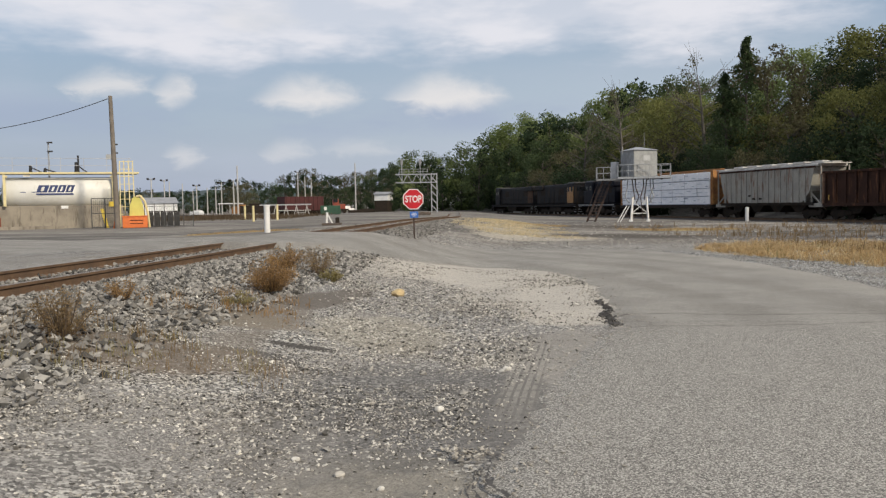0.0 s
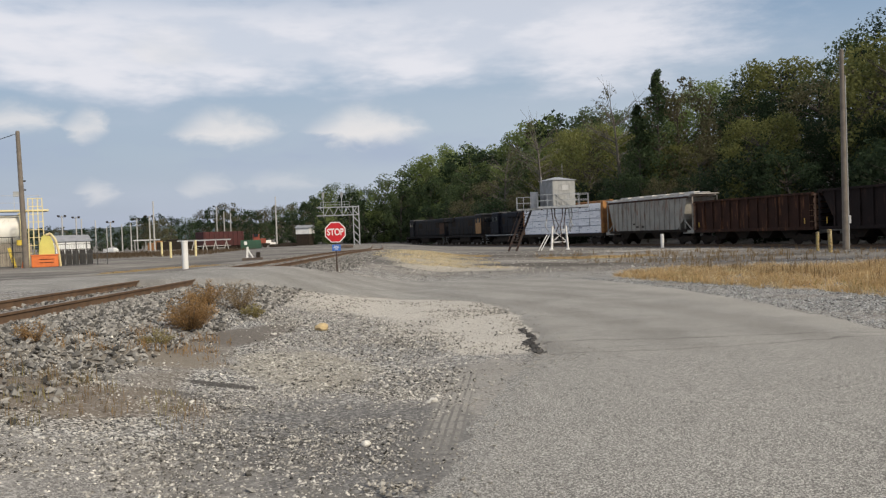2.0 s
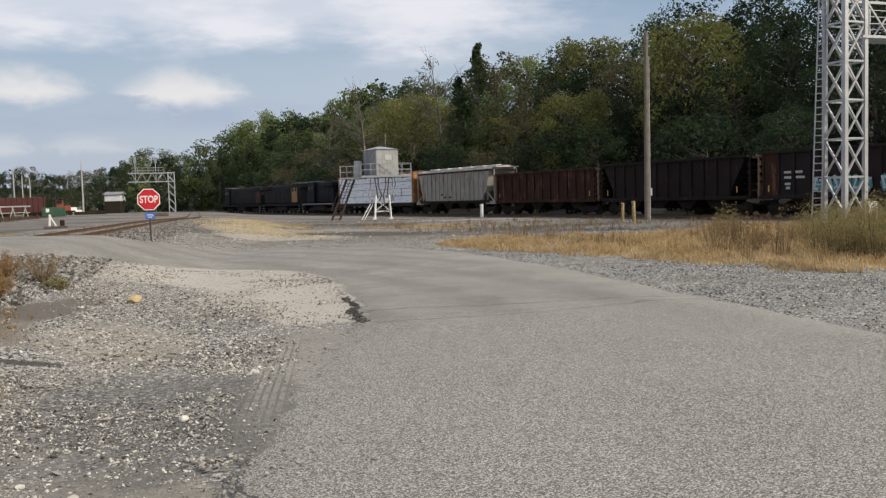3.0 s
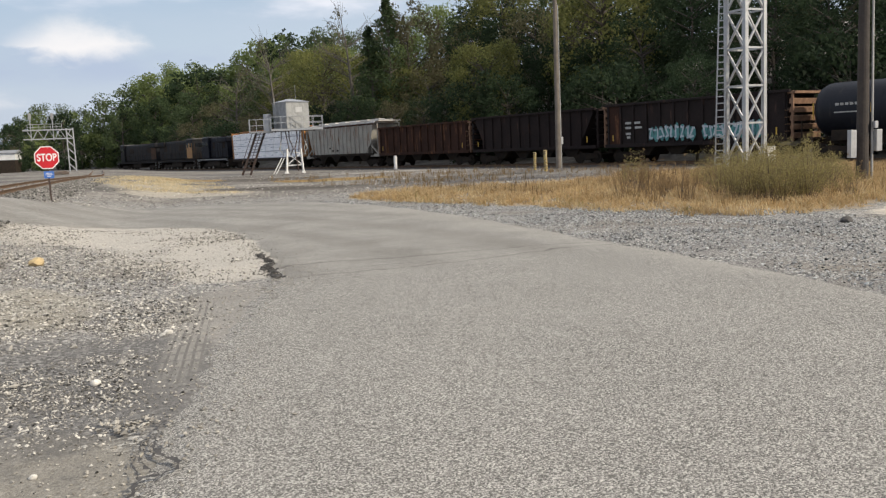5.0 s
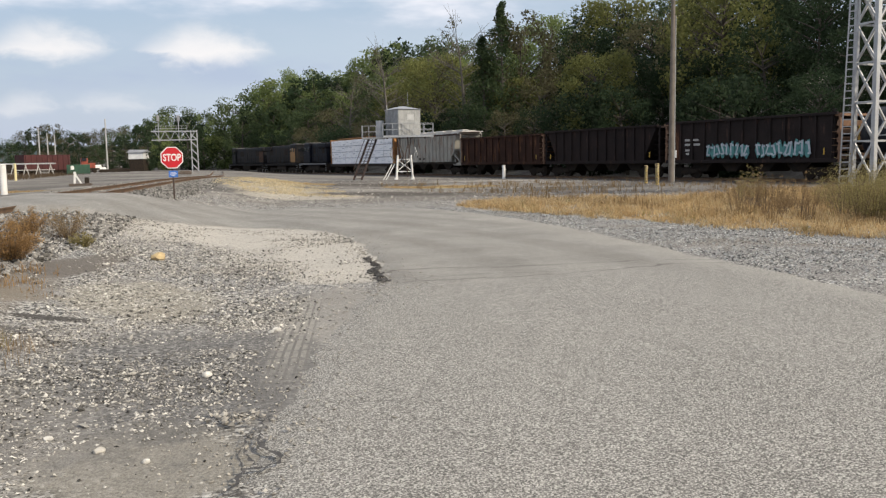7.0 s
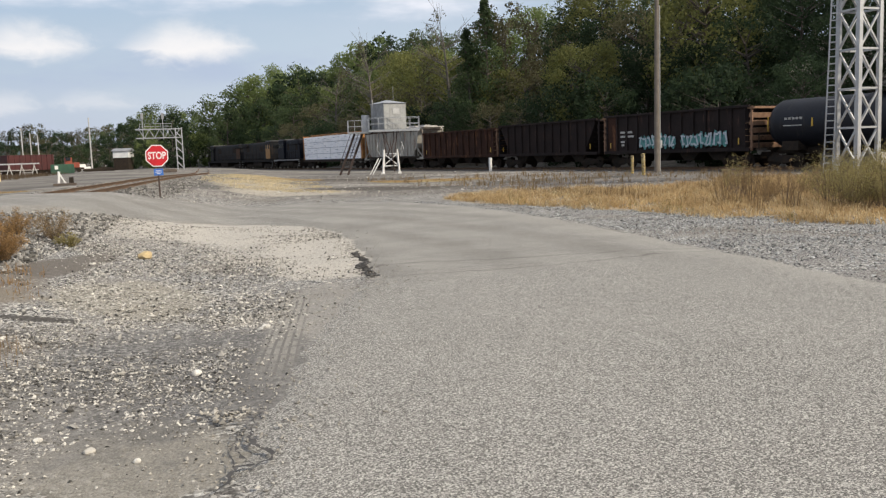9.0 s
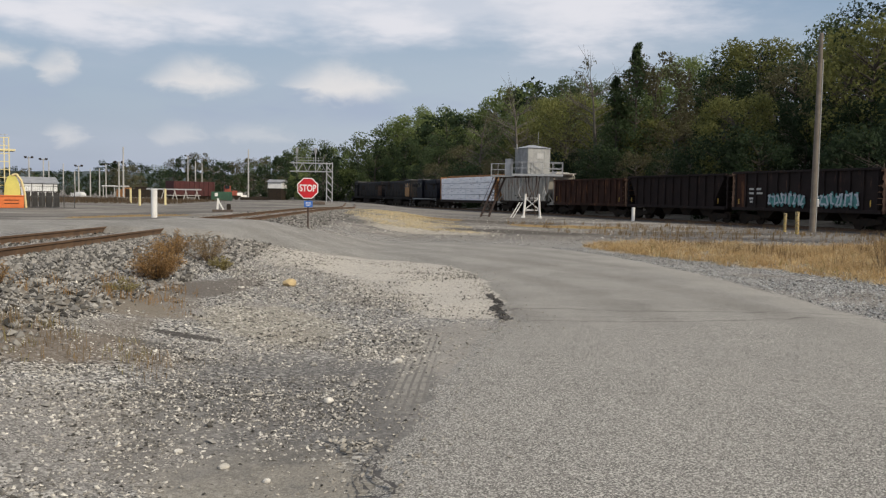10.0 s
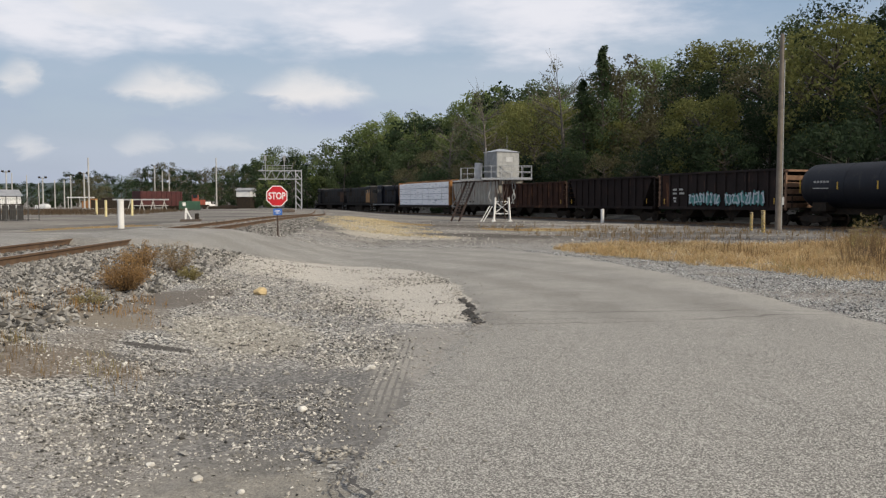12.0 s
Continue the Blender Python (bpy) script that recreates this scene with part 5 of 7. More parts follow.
def leaf_cards(rng, centres, radius, count, size):
    """Bent leaf sprays gathered round the clump centres; outward-facing on the whole."""
    verts, faces = [], []
    for c, cr in centres:
        for _ in range(count):
            d = rng.normal(size=3)
            d /= np.linalg.norm(d)
            p = c + d * cr * radius * rng.uniform(0.35, 1.0) ** 0.6 * np.array((1, 1, 0.8))
            u = rng.normal(size=3)
            u -= 0.4 * d * (u @ d)
            u /= np.linalg.norm(u)
            w = np.cross(u, d + rng.normal(size=3) * 0.5)
            w /= np.linalg.norm(w) + 1e-6
            s = size * rng.uniform(0.6, 1.35)
            i = len(verts)
            verts += [tuple(p + u * s - np.array((0, 0, 0.2 * s))), tuple(p - u * s * 0.6 + w * s * 0.7 + d * s * 0.2), tuple(p - u * s * 0.6 - w * s * 0.7)]
            faces.append((i, i + 1, i + 2))
    return verts, faces


def tree_kind(seed, height, width, leaf, clumps, per, size, shape="round", bare=0.0):
    """A tapered trunk with limbs and a crown of leaf sprays in uneven clumps; returns the thing, built at the origin."""
    rng = np.random.default_rng(seed)
    tree = thing("tree", pose(0, 0, 0), "", "tree")
    bm = bmesh.new()
    lean = rng.normal(size=2) * 0.03 * height
    top = Vector((lean[0], lean[1], height * 0.8))
    rod(bm, (0, 0, -0.5), top * 0.5, height * 0.020, height * 0.013, seg=8)
    rod(bm, top * 0.5, top, height * 0.013, height * 0.003, seg=6)
    centres = []
    for k in range(clumps):
        t = (k + 0.5) / clumps
        if shape == "spire":
            z = height * (0.15 + 0.85 * t)
            reach = width * 0.5 * (1.05 - t) * rng.uniform(0.3, 1.25)
            cr = width * 0.16 * (1.15 - t) + 0.25
        else:
            z = height * rng.uniform(0.20, 0.97) if shape == "round" else height * rng.uniform(0.02, 0.95)
            v = (z / height - 0.58) / 0.46
            reach = width * 0.5 * math.sqrt(max(0.08, 1 - v * v)) * rng.uniform(0.35, 1.0) ** 0.5
            cr = width * rng.uniform(0.09, 0.17)
        a = rng.uniform(0, 2 * math.pi)
        c = np.array((lean[0] * z / height + reach * math.cos(a), lean[1] * z / height + reach * math.sin(a), z))
        if rng.uniform() > bare:
            centres.append((c, cr))
        if k % 3 == 0 or bare > 0.3:
            stem = top * min(0.92, max(0.15, (z - reach * 0.5) / (height * 0.8)))
            rod(bm, stem, Vector(c), height * (0.003 if bare > 0.3 else 0.006), height * 0.0012, seg=5)
            if bare > 0.3:
                for q in range(3):
                    tip = Vector(c) + Vector(rng.normal(size=3)) * width * 0.09 + Vector((0, 0, width * 0.07))
                    rod(bm, Vector(c).lerp(stem, 0.3 * q), tip, height * 0.0014, height * 0.0006, seg=4)
    part("trunk", bm, PALE_BARK if bare > 0.3 else BARK, tree)
    verts, faces = leaf_cards(rng, centres, 1.0, per, size)
    me = bpy.data.meshes.new("crown")
    me.from_pydata(verts, [], faces)
    me.materials.append(leaf)
    crown = new("crown", me)
    crown.parent = tree
    return tree


KINDS = {
    "green": (tree_kind(1, 16, 10, LEAF, 100, 74, 0.174), "broad green-leaved tree on the wooded slope"),
    "green_b": (tree_kind(2, 17, 9, LEAF, 100, 74, 0.174), "tall green-leaved tree on the wooded slope"),
    "dark": (tree_kind(3, 16, 10, LEAF_SHADED, 98, 70, 0.181), "tree on the slope with shade put into its dark green leaves"),
    "light": (tree_kind(9, 16, 10, LEAF_SUNLIT, 100, 74, 0.167), "tree on the ridge with sunlight put into its light green leaves"),
    "far": (tree_kind(10, 16, 11, LEAF, 60, 50, 0.265, shape="shrub"), "green tree in the far belt of woods"),
    "far_light": (tree_kind(11, 16, 11, LEAF_SUNLIT, 60, 50, 0.265, shape="shrub"), "light green tree in the far belt of woods"),
    "far_dark": (tree_kind(12, 16, 10, LEAF_SHADED, 60, 50, 0.265, shape="shrub"), "dark green tree in the far belt of woods"),
    "gold": (tree_kind(4, 14, 10, LEAF_GOLD, 100, 74, 0.159), "tree turning yellow-green on the wooded slope"),
    "brown": (tree_kind(5, 13, 8, LEAF_BROWN, 85, 66, 0.163, bare=0.22), "thin brownish tree with bare branches"),
    "spire": (tree_kind(6, 19, 7.5, LEAF, 90, 62, 0.170, shape="spire"), "dark pointed tree rising above the wood"),
    "shrub": (tree_kind(7, 7, 8, LEAF, 60, 55, 0.170, shape="shrub"), "low green bush at the foot of the slope"),
    "dark_shrub": (tree_kind(13, 7, 8, LEAF_SHADED, 60, 55, 0.17, shape="shrub"), "low bush at the foot of the slope with shade in its dark leaf colour"),
    "dead": (tree_kind(8, 15, 7, LEAF_BROWN, 60, 22, 0.148, bare=0.6), "bare pale tree among the leafy ones"),
}

# skyline of the wood: azimuth right of ahead and height in degrees
SKY_AZ = [-3.5, -2.8, -1.2, 0.3, 2.5, 4.8, 7.1, 10.1, 12.1, 14.0, 15.9, 17.7, 21.0, 22.1, 24.6, 26.1, 27.5, 29.5, 31.8, 34.3, 40.0, 55.0, 70.0]
SKY_EL = [2.3, 3.2, 3.7, 3.2, 4.6, 5.5, 6.0, 6.0, 7.2, 8.1, 8.5, 8.7, 8.6, 9.3, 10.2, 10.8, 11.3, 10.9, 11.0, 12.0, 13.8, 15.5, 17.0]


def plant(kind, x, y, height, base_height, z=None, group="trees of the wooded slope"):
    src, label = KINDS[kind]
    s = height / base_height
    wide = s * random.uniform(0.9, 1.15)
    made = copy_thing(src, pose(x, y, terrain(x, y) - 0.3 if z is None else z, 0, 0, random.uniform(0, 360)))
    made.scale = (wide, wide, s)
    return tagged(made, label, "tree", group)


HEIGHTS = {"far": 16, "far_light": 16, "far_dark": 16, "light": 16, "green": 16, "green_b": 17, "dark": 16, "gold": 14, "brown": 13, "spire": 19, "shrub": 7, "dark_shrub": 7, "dead": 15}


def forest():
    rng = random.Random(12)
    for row, (gap, share, step) in enumerate(((8.0, 0.42, 4.6), (14.0, 0.62, 5.0), (22.0, 0.82, 5.5), (32.0, 0.99, 5.5))):
        y = -14.0
        while y < 235:
            yy = y + rng.uniform(-1.5, 1.5)
            off = gap + rng.uniform(-2.5, 2.5)
            x = train_x(yy) + off
            far = math.hypot(x, yy)
            az = math.degrees(math.atan2(x, yy))
            el = np.interp(az, SKY_AZ, SKY_EL) * share * rng.uniform(0.90, 1.02)
            top = 1.6 + far * math.tan(radians(el))
            height = max(5.0, top - terrain(x, yy))
            # darker leaves low and right, lighter on the ridge: slope shading by leaf colour
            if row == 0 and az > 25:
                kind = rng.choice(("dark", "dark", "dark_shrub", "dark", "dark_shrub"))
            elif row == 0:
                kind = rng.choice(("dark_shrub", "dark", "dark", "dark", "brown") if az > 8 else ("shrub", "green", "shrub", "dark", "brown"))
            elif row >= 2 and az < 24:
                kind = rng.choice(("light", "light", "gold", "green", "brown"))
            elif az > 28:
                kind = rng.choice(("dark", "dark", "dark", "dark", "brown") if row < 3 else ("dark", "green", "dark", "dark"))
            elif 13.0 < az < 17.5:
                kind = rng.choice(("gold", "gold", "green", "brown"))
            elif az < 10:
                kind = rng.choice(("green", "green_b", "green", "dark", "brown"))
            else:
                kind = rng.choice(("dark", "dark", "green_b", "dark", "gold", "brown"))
            if far > 165:
                kind = rng.choice(("far", "far_dark", "far_light"))
            plant(kind, x, yy, min(height, 24.0), HEIGHTS[kind])
            y += step * (1.0 if yy < 120 else 1.5) * rng.uniform(0.8, 1.2)
    az = -3.2
    while az < 15:
        far = 205 - 3.0 * max(az, 0) + rng.uniform(-10, 10)
        x, y = far * math.sin(radians(az)), far * math.cos(radians(az))
        for share, back in ((0.78, 0.0), (1.0, 14.0)):
            xx, yy = x * (1 + back / far), y * (1 + back / far)
            top = 1.6 + (far + back) * math.tan(radians(float(np.interp(az, SKY_AZ, SKY_EL)) * share * rng.uniform(0.94, 1.03)))
            kind = rng.choice(("far", "far_light", "light", "far", "far_dark"))
            plant(kind, xx, yy, top - 0.5, HEIGHTS[kind], 0.0)
        az += rng.uniform(0.9, 1.35)
    # trees that stand out
    for az, far, el, kind in ((19.9, 105, 10.0, "spire"), (19.0, 106, 8.0, "spire"), (17.6, 112, 9.4, "dead"), (12.4, 128, 7.7, "dead"), (21.2, 108, 9.4, "brown"), (15.3, 118, 6.9, "gold"), (26.2, 86, 6.9, "gold"), (33.6, 84, 10.9, "gold"), (9.5, 150, 5.6, "dead"), (-1.2, 230, 3.7, "green"), (-2.6, 235, 3.2, "green_b"), (0.6, 235, 3.2, "green")):
        x, y = far * math.sin(radians(az)), far * math.cos(radians(az))
        top = 1.6 + far * math.tan(radians(el))
        plant(kind, x, y, top - terrain(x, y), HEIGHTS[kind])


def far_trees():
    """The belt of trees across the yard, and the low blue hills beyond."""
    rng = random.Random(21)
    prof_az = [-40, -20, -18, -15, -13.8, -12.5, -10, -7.7, -6, -4.2, -3]
    prof_el = [1.6, 1.4, 1.3, 1.3, 2.2, 1.75, 2.35, 2.6, 2.35, 2.65, 3.0]
    for row, far0 in enumerate((262, 290, 330)):
        az = -42.0
        while az < -1.5:
            far = far0 + rng.uniform(-12, 12)
            x, y = far * math.sin(radians(az)), far * math.cos(radians(az))
            el = np.interp(az, prof_az, prof_el) * (0.7, 0.85, 1.0)[row] * rng.uniform(0.82, 1.05)
            kind = rng.choice(("far_dark", "far_dark", "far", "far_dark", "brown"))
            plant(kind, x, y, 1.4 + far * math.tan(radians(el)), HEIGHTS[kind], 0.0, group="far trees across the yard")
            az += rng.uniform(0.75, 1.15)


forest()
far_trees()
for src, _ in KINDS.values():
    for ob in (*src.children_recursive, src):
        bpy.data.objects.remove(ob)


def far_hills():
    """A low wooded ridge on the horizon."""
    bm = bmesh.new()
    n = 160
    rows = []
    for k in range(n + 1):
        az = radians(-50 + 70 * k / n)
        h = 28 + 9 * noise.noise((k * 0.09, 0, 0)) + 2.2 * noise.noise((k * 0.9, 3, 0)) + 1.2 * noise.noise((k * 2.7, 3, 0))
        rows.append([bm.verts.new((r * math.sin(az), r * math.cos(az), z)) for r, z in ((1150, -3), (1220, h * 0.75), (1290, h), (1500, h * 0.9), (1700, -3))])
    for a, b in zip(rows, rows[1:]):
        for i in range(4):
            bm.faces.new((a[i], b[i], b[i + 1], a[i + 1]))
    # distance haze is mixed into the bluish colour of the wood
    haze = surface("hazed_distant_wood", (0.055, 0.078, 0.085), (0.042, 0.062, 0.062), scale=0.02, rough=1.0, bump=0, grain=0.15)
    return solid("distant_hills", bm, haze, pose(0, 0, 0), "low wooded hills on the horizon, tinted blue-green for haze", "hills", kind="structure")


far_hills()


# ---- loose stone, grass and weeds ----
GRASS_GOLD = leaf_material("dry_golden_grass", (0.56, 0.41, 0.215), (0.43, 0.31, 0.165), vary=0)
GRASS_PALE = leaf_material("bleached_straw", (0.72, 0.61, 0.40), (0.58, 0.47, 0.28), vary=0)
GRASS_GREEN = leaf_material("olive_weeds", (0.34, 0.29, 0.13), (0.26, 0.23, 0.10), vary=0)
WEED_BROWN = leaf_material("brown_weeds", (0.30, 0.21, 0.11), (0.21, 0.15, 0.085), vary=0)
WEED_RUST = leaf_material("russet_weeds", (0.38, 0.235, 0.10), (0.29, 0.18, 0.085), vary=0)
WEED_DARK = leaf_material("dark_brown_weeds", (0.15, 0.105, 0.065), (0.10, 0.075, 0.05), vary=0)
TWIG = surface("dry_stalk", (0.14, 0.10, 0.07), (0.09, 0.07, 0.05), scale=8, rough=0.95)
BROKEN = surface("broken_asphalt", (0.045, 0.043, 0.042), (0.075, 0.07, 0.066), scale=8, rough=0.9, grain=60, island=0.4)
SOIL_CRUMB = surface("pale_soil_crumbs", (0.40, 0.375, 0.33), (0.28, 0.262, 0.23), scale=6, rough=0.95, grain=60, island=0.4)
YELLOW_STONE = surface("yellowish_stone", (0.55, 0.42, 0.22), (0.44, 0.34, 0.2), scale=6, rough=0.9, grain=40)

OCTA = np.array(((1, 0, 0), (-1, 0, 0), (0, 1, 0), (0, -1, 0), (0, 0, 1), (0, 0, -1)), float)
OCTA_F = np.array(((0, 2, 4), (2, 1, 4), (1, 3, 4), (3, 0, 4), (2, 0, 5), (1, 2, 5), (3, 1, 5), (0, 3, 5)))


def stones(name, places, sizes, material, label, seed, flat=0.6, sink=0.25):
    """Many small angular stones lying on the ground, as one mesh."""
    rng = np.random.default_rng(seed)
    n = len(places)
    shape = OCTA[None] * rng.uniform(0.65, 1.25, (n, 6, 1)) + rng.normal(size=(n, 6, 3)) * 0.22
    shape *= np.asarray(sizes)[:, None, None] * np.stack((rng.uniform(0.8, 1.4, n), rng.uniform(0.7, 1.1, n), np.full(n, flat)), 1)[:, None, :]
    a = rng.uniform(0, 6.283, n)
    c, s = np.cos(a)[:, None], np.sin(a)[:, None]
    tilt = rng.uniform(-0.5, 0.5, (n, 1))
    x, y, z = shape[..., 0] * c - shape[..., 1] * s, shape[..., 0] * s + shape[..., 1] * c, shape[..., 2] + shape[..., 0] * tilt
    at = np.asarray(places)
    verts = np.stack((x + at[:, 0:1], y + at[:, 1:2], z + at[:, 2:3] + np.asarray(sizes)[:, None] * flat * (1 - 2 * sink)), -1).reshape(-1, 3)
    faces = (OCTA_F[None] + 6 * np.arange(n)[:, None, None]).reshape(-1, 3)
    me = bpy.data.meshes.new(name)
    me.from_pydata(verts.tolist(), [], faces.tolist())
    me.materials.append(material)
    return tagged(new(name, me), label, "gravel", kind="stuff")


def scatter(rng, count, x0, x1, y0, y1, keep, top=None):
    out = []
    while count > 0:
        x, y = rng.uniform(x0, x1), rng.uniform(y0, y1)
        count -= 1
        if keep(x, y):
            out.append((x, y, (top or ground_z)(x, y)))
    return out


def left_gravel(x, y):
    if in_road(x, y) or x - track_x(y) < 1.2:
        return False
    n = noise.noise((x * 0.8, y * 0.8, 3)) + 0.5 * noise.noise((x * 2.6, y * 2.6, 8))
    bare = 0.0
    if 4.0 < y < 11.0:
        # wheels have pressed the verge smooth
        rim = float(np.interp(y, [q[1] for q in LEFT_EDGE[3:9]], [q[0] for q in LEFT_EDGE[3:9]]))
        bare = 0.8 * ease(1 - (rim - x - 0.08) / 0.5)
    for i, (cx, cy, rx, ry, turn, tint, force) in enumerate(PATCHES[:15]):
        u, v = (x - cx) / rx, (y - cy) / ry
        bare = max(bare, force * (0.85 if i < 5 else 1) * (1 - u * u - v * v))
    return random.random() < max(0.16 if bare < 0.35 else 0.03, 0.6 + 0.7 * n - 0.85 * bare)


def near_gravel():
    rng = np.random.default_rng(5)
    places = scatter(rng, 100000, -4.5, 2.2, 3.4, 9.0, left_gravel)
    stones("gravel", places, 0.0055 + 0.0115 * rng.uniform(0, 1, len(places)) ** 2.4, STONE, "loose grey and white crushed stone beside the road", 1)
    places = scatter(rng, 80000, -5.5, 2.9, 9.0, 20.5, left_gravel)
    stones("gravel", places, 0.008 + 0.016 * rng.uniform(0, 1, len(places)) ** 2.2, STONE, "loose grey and white crushed stone beside the road", 2)
    places = scatter(rng, 520, -5.0, 2.4, 3.6, 15.0, left_gravel)
    stones("gravel", places, 0.017 + 0.024 * rng.uniform(0, 1, len(places)) ** 2, STONE, "larger pale stones strewn over the gravel", 3, sink=0.15)
    # fine grit strewn on the road's rim and on bare soil
    edge = along(LEFT_EDGE[2:12], 900)
    places = []
    for p in edge:
        for _ in range(2):
            q = p + Vector((rng.normal() * 0.30 + 0.02, rng.normal() * 0.15, 0))
            places.append((q.x, q.y, max(ground_z(q.x, q.y), road_z(q.x, q.y) if in_road(q.x, q.y) else -9)))
    stones("gravel", places, 0.005 + 0.013 * rng.uniform(0, 1, len(places)) ** 2, SOIL_CRUMB, "crumbs of soil and grit along the broken road edge", 4)


near_gravel()


def right_gravel(x, y):
    return not in_road(x, y) and random.random() < 0.75 + 0.6 * noise.noise((x * 0.9, y * 0.9, 1))


def side_gravel():
    rng = np.random.default_rng(6)
    places = scatter(rng, 43000, 7.0, 13.0, 4.5, 27.0, right_gravel)
    stones("gravel", places, 0.009 + 0.016 * rng.uniform(0, 1, len(places)) ** 2, GREY_STONE, "strip of loose blue-grey crushed stone along the road", 7)
    places = scatter(rng, 3500, -4, 12, 28.5, 36.0, lambda x, y: not in_road(x, y) and x - track_x(y) > 1.5)
    stones("gravel", places, 0.012 + 0.022 * rng.uniform(0, 1, len(places)) ** 2, STONE, "scattered crushed stone beyond the road", 8)


side_gravel()


def yard_stone():
    rng = np.random.default_rng(16)
    places = scatter(rng, 13000, -2, 32, 33.0, 78.0, lambda x, y: x - track_x(y) > 2 and x < train_x(y) - 3 and random.random() < 0.45 + 0.9 * noise.noise((x * 0.12, y * 0.5, 1)))
    stones("gravel", places, 0.018 + 0.04 * rng.uniform(0, 1, len(places)) ** 2.5, STONE, "scattered stones over the dark dirt of the yard", 17)


yard_stone()


def ballast():
    rng = np.random.default_rng(8)
    def beside(x, y):
        return not in_road(x, y) and 0.85 < x - track_x(y) < 3.6 and random.random() < 1.25 - 0.28 * (x - track_x(y))
    places = scatter(rng, 34000, -8, -1.5, 3.0, 20.5, beside)
    stones("ballast", places, 0.022 + 0.026 * rng.uniform(0, 1, len(places)), BALLAST, "coarse grey ballast banked against the rusty rails", 9, flat=0.75, sink=0.1)
    def between(x, y):
        return not in_road(x, y) and abs(x - track_x(y)) < 1.6
    places = scatter(rng, 14000, -9.5, -3, 2.0, 22.0, between)
    stones("ballast", places, 0.022 + 0.026 * rng.uniform(0, 1, len(places)), BALLAST, "coarse grey ballast between the rails and ties", 10, flat=0.75, sink=0.1)
    def onward(x, y):
        return not in_road(x, y) and -2.5 < x - track_x(y) < 3.2
    places = scatter(rng, 30000, -9, 3.5, 26.0, 70.0, onward)
    stones("ballast", places, 0.022 + 0.026 * rng.uniform(0, 1, len(places)), BALLAST, "coarse grey ballast along the track beyond the crossing", 11, flat=0.75, sink=0.1)


ballast()


def single_stone(x, y, size, material, label, z=None):
    rng = np.random.default_rng(int(abs(x * 1000) + abs(y * 100)))
    bm = bmesh.new()
    bmesh.ops.create_icosphere(bm, subdivisions=2, radius=size)
    for v in bm.verts:
        v.co *= 1 + 0.28 * noise.noise(v.co * (1.3 / size) + Vector((x, y, 0)))
        v.co.z *= 0.62
    return solid("stone", bm, material, pose(x, y, (ground_z(x, y) if z is None else z) + size * 0.32, rng.uniform(-10, 10), rng.uniform(-10, 10), rng.uniform(0, 360)), label, "stone", "loose stones")


single_stone(0.62, 8.09, 0.042, STONE, "pale fist-sized stone on the gravel")
single_stone(-0.03, 6.55, 0.038, STONE, "pale flat stone on the gravel")
single_stone(-0.71, 13.9, 0.12, YELLOW_STONE, "yellowish stone lying in the gravel")
single_stone(-0.62, 4.95, 0.035, SOIL_CRUMB, "clod of pale soil on bare ground")
single_stone(-0.36, 4.72, 0.022, STONE, "small grey stone on bare soil")
single_stone(-0.92, 5.2, 0.028, STONE, "small grey stone on bare soil")
single_stone(11.9, 10.6, 0.11, BROKEN, "dark lump of rock on the gravel strip")


def crack_line(points, width, z_of, seed):
    """A ragged dark gap in the paving, as a thin sunk strip."""
    rng = random.Random(seed)
    line = []
    for (x0, y0), (x1, y1) in zip(points, points[1:]):
        steps = max(2, int(math.hypot(x1 - x0, y1 - y0) / 0.03))
        line += [Vector((x0 + (x1 - x0) * k / steps, y0 + (y1 - y0) * k / steps, 0)) for k in range(steps)]
    line.append(Vector((*points[-1], 0)))
    bm = bmesh.new()
    last = None
    for i, p in enumerate(line):
        way = line[min(i + 1, len(line) - 1)] - line[max(i - 1, 0)]
        side = Vector((-way.y, way.x, 0)).normalized()
        q = p + side * rng.uniform(-0.011, 0.011)
        w = width * (0.15 + 1.3 * rng.random() ** 1.5) * min(1, 0.3 + 4 * min(i, len(line) - 1 - i) / len(line))
        z = z_of(q.x, q.y) + 0.008
        pair = [bm.verts.new((q.x + side.x * s * w, q.y + side.y * s * w, z)) for s in (-1, 1)]
        if last:
            bm.faces.new((last[0], last[1], pair[1], pair[0]))
        last = pair
    return solid("pavement_crack", bm, BROKEN, pose(0, 0, 0), "dark ragged crack in the asphalt edge", "crack", "cracks in the paving", "structure")


for k, pts in enumerate(([(0.266, 5.003), (0.234, 4.77), (0.264, 4.63), (0.343, 4.487), (0.313, 4.382), (0.243, 4.339), (0.135, 4.337), (0.091, 4.153), (0.029, 4.05), (-0.034, 4.002)],
                         [(0.154, 4.721), (0.158, 4.557), (0.199, 4.407), (0.234, 4.342)], [(0.267, 4.97), (0.181, 4.927), (0.154, 4.721), (0.117, 4.572), (0.127, 4.34)],
                         [(0.091, 4.153), (0.198, 4.216), (0.248, 4.329)], [(0.266, 5.003), (0.302, 5.186), (0.402, 5.308)],
                         [(2.5, 12.9), (2.8, 12.6), (3.1, 12.6)], [(2.35, 11.0), (2.9, 10.85), (3.6, 10.9), (4.6, 10.7)], [(1.5, 10.75), (1.95, 10.6), (2.3, 10.75)])):
    crack_line(pts, (0.015, 0.011, 0.006, 0.005, 0.009)[k] if k < 5 else 0.010, lambda x, y: max(road_z(x, y), ground_z(x, y) + 0.03), k)


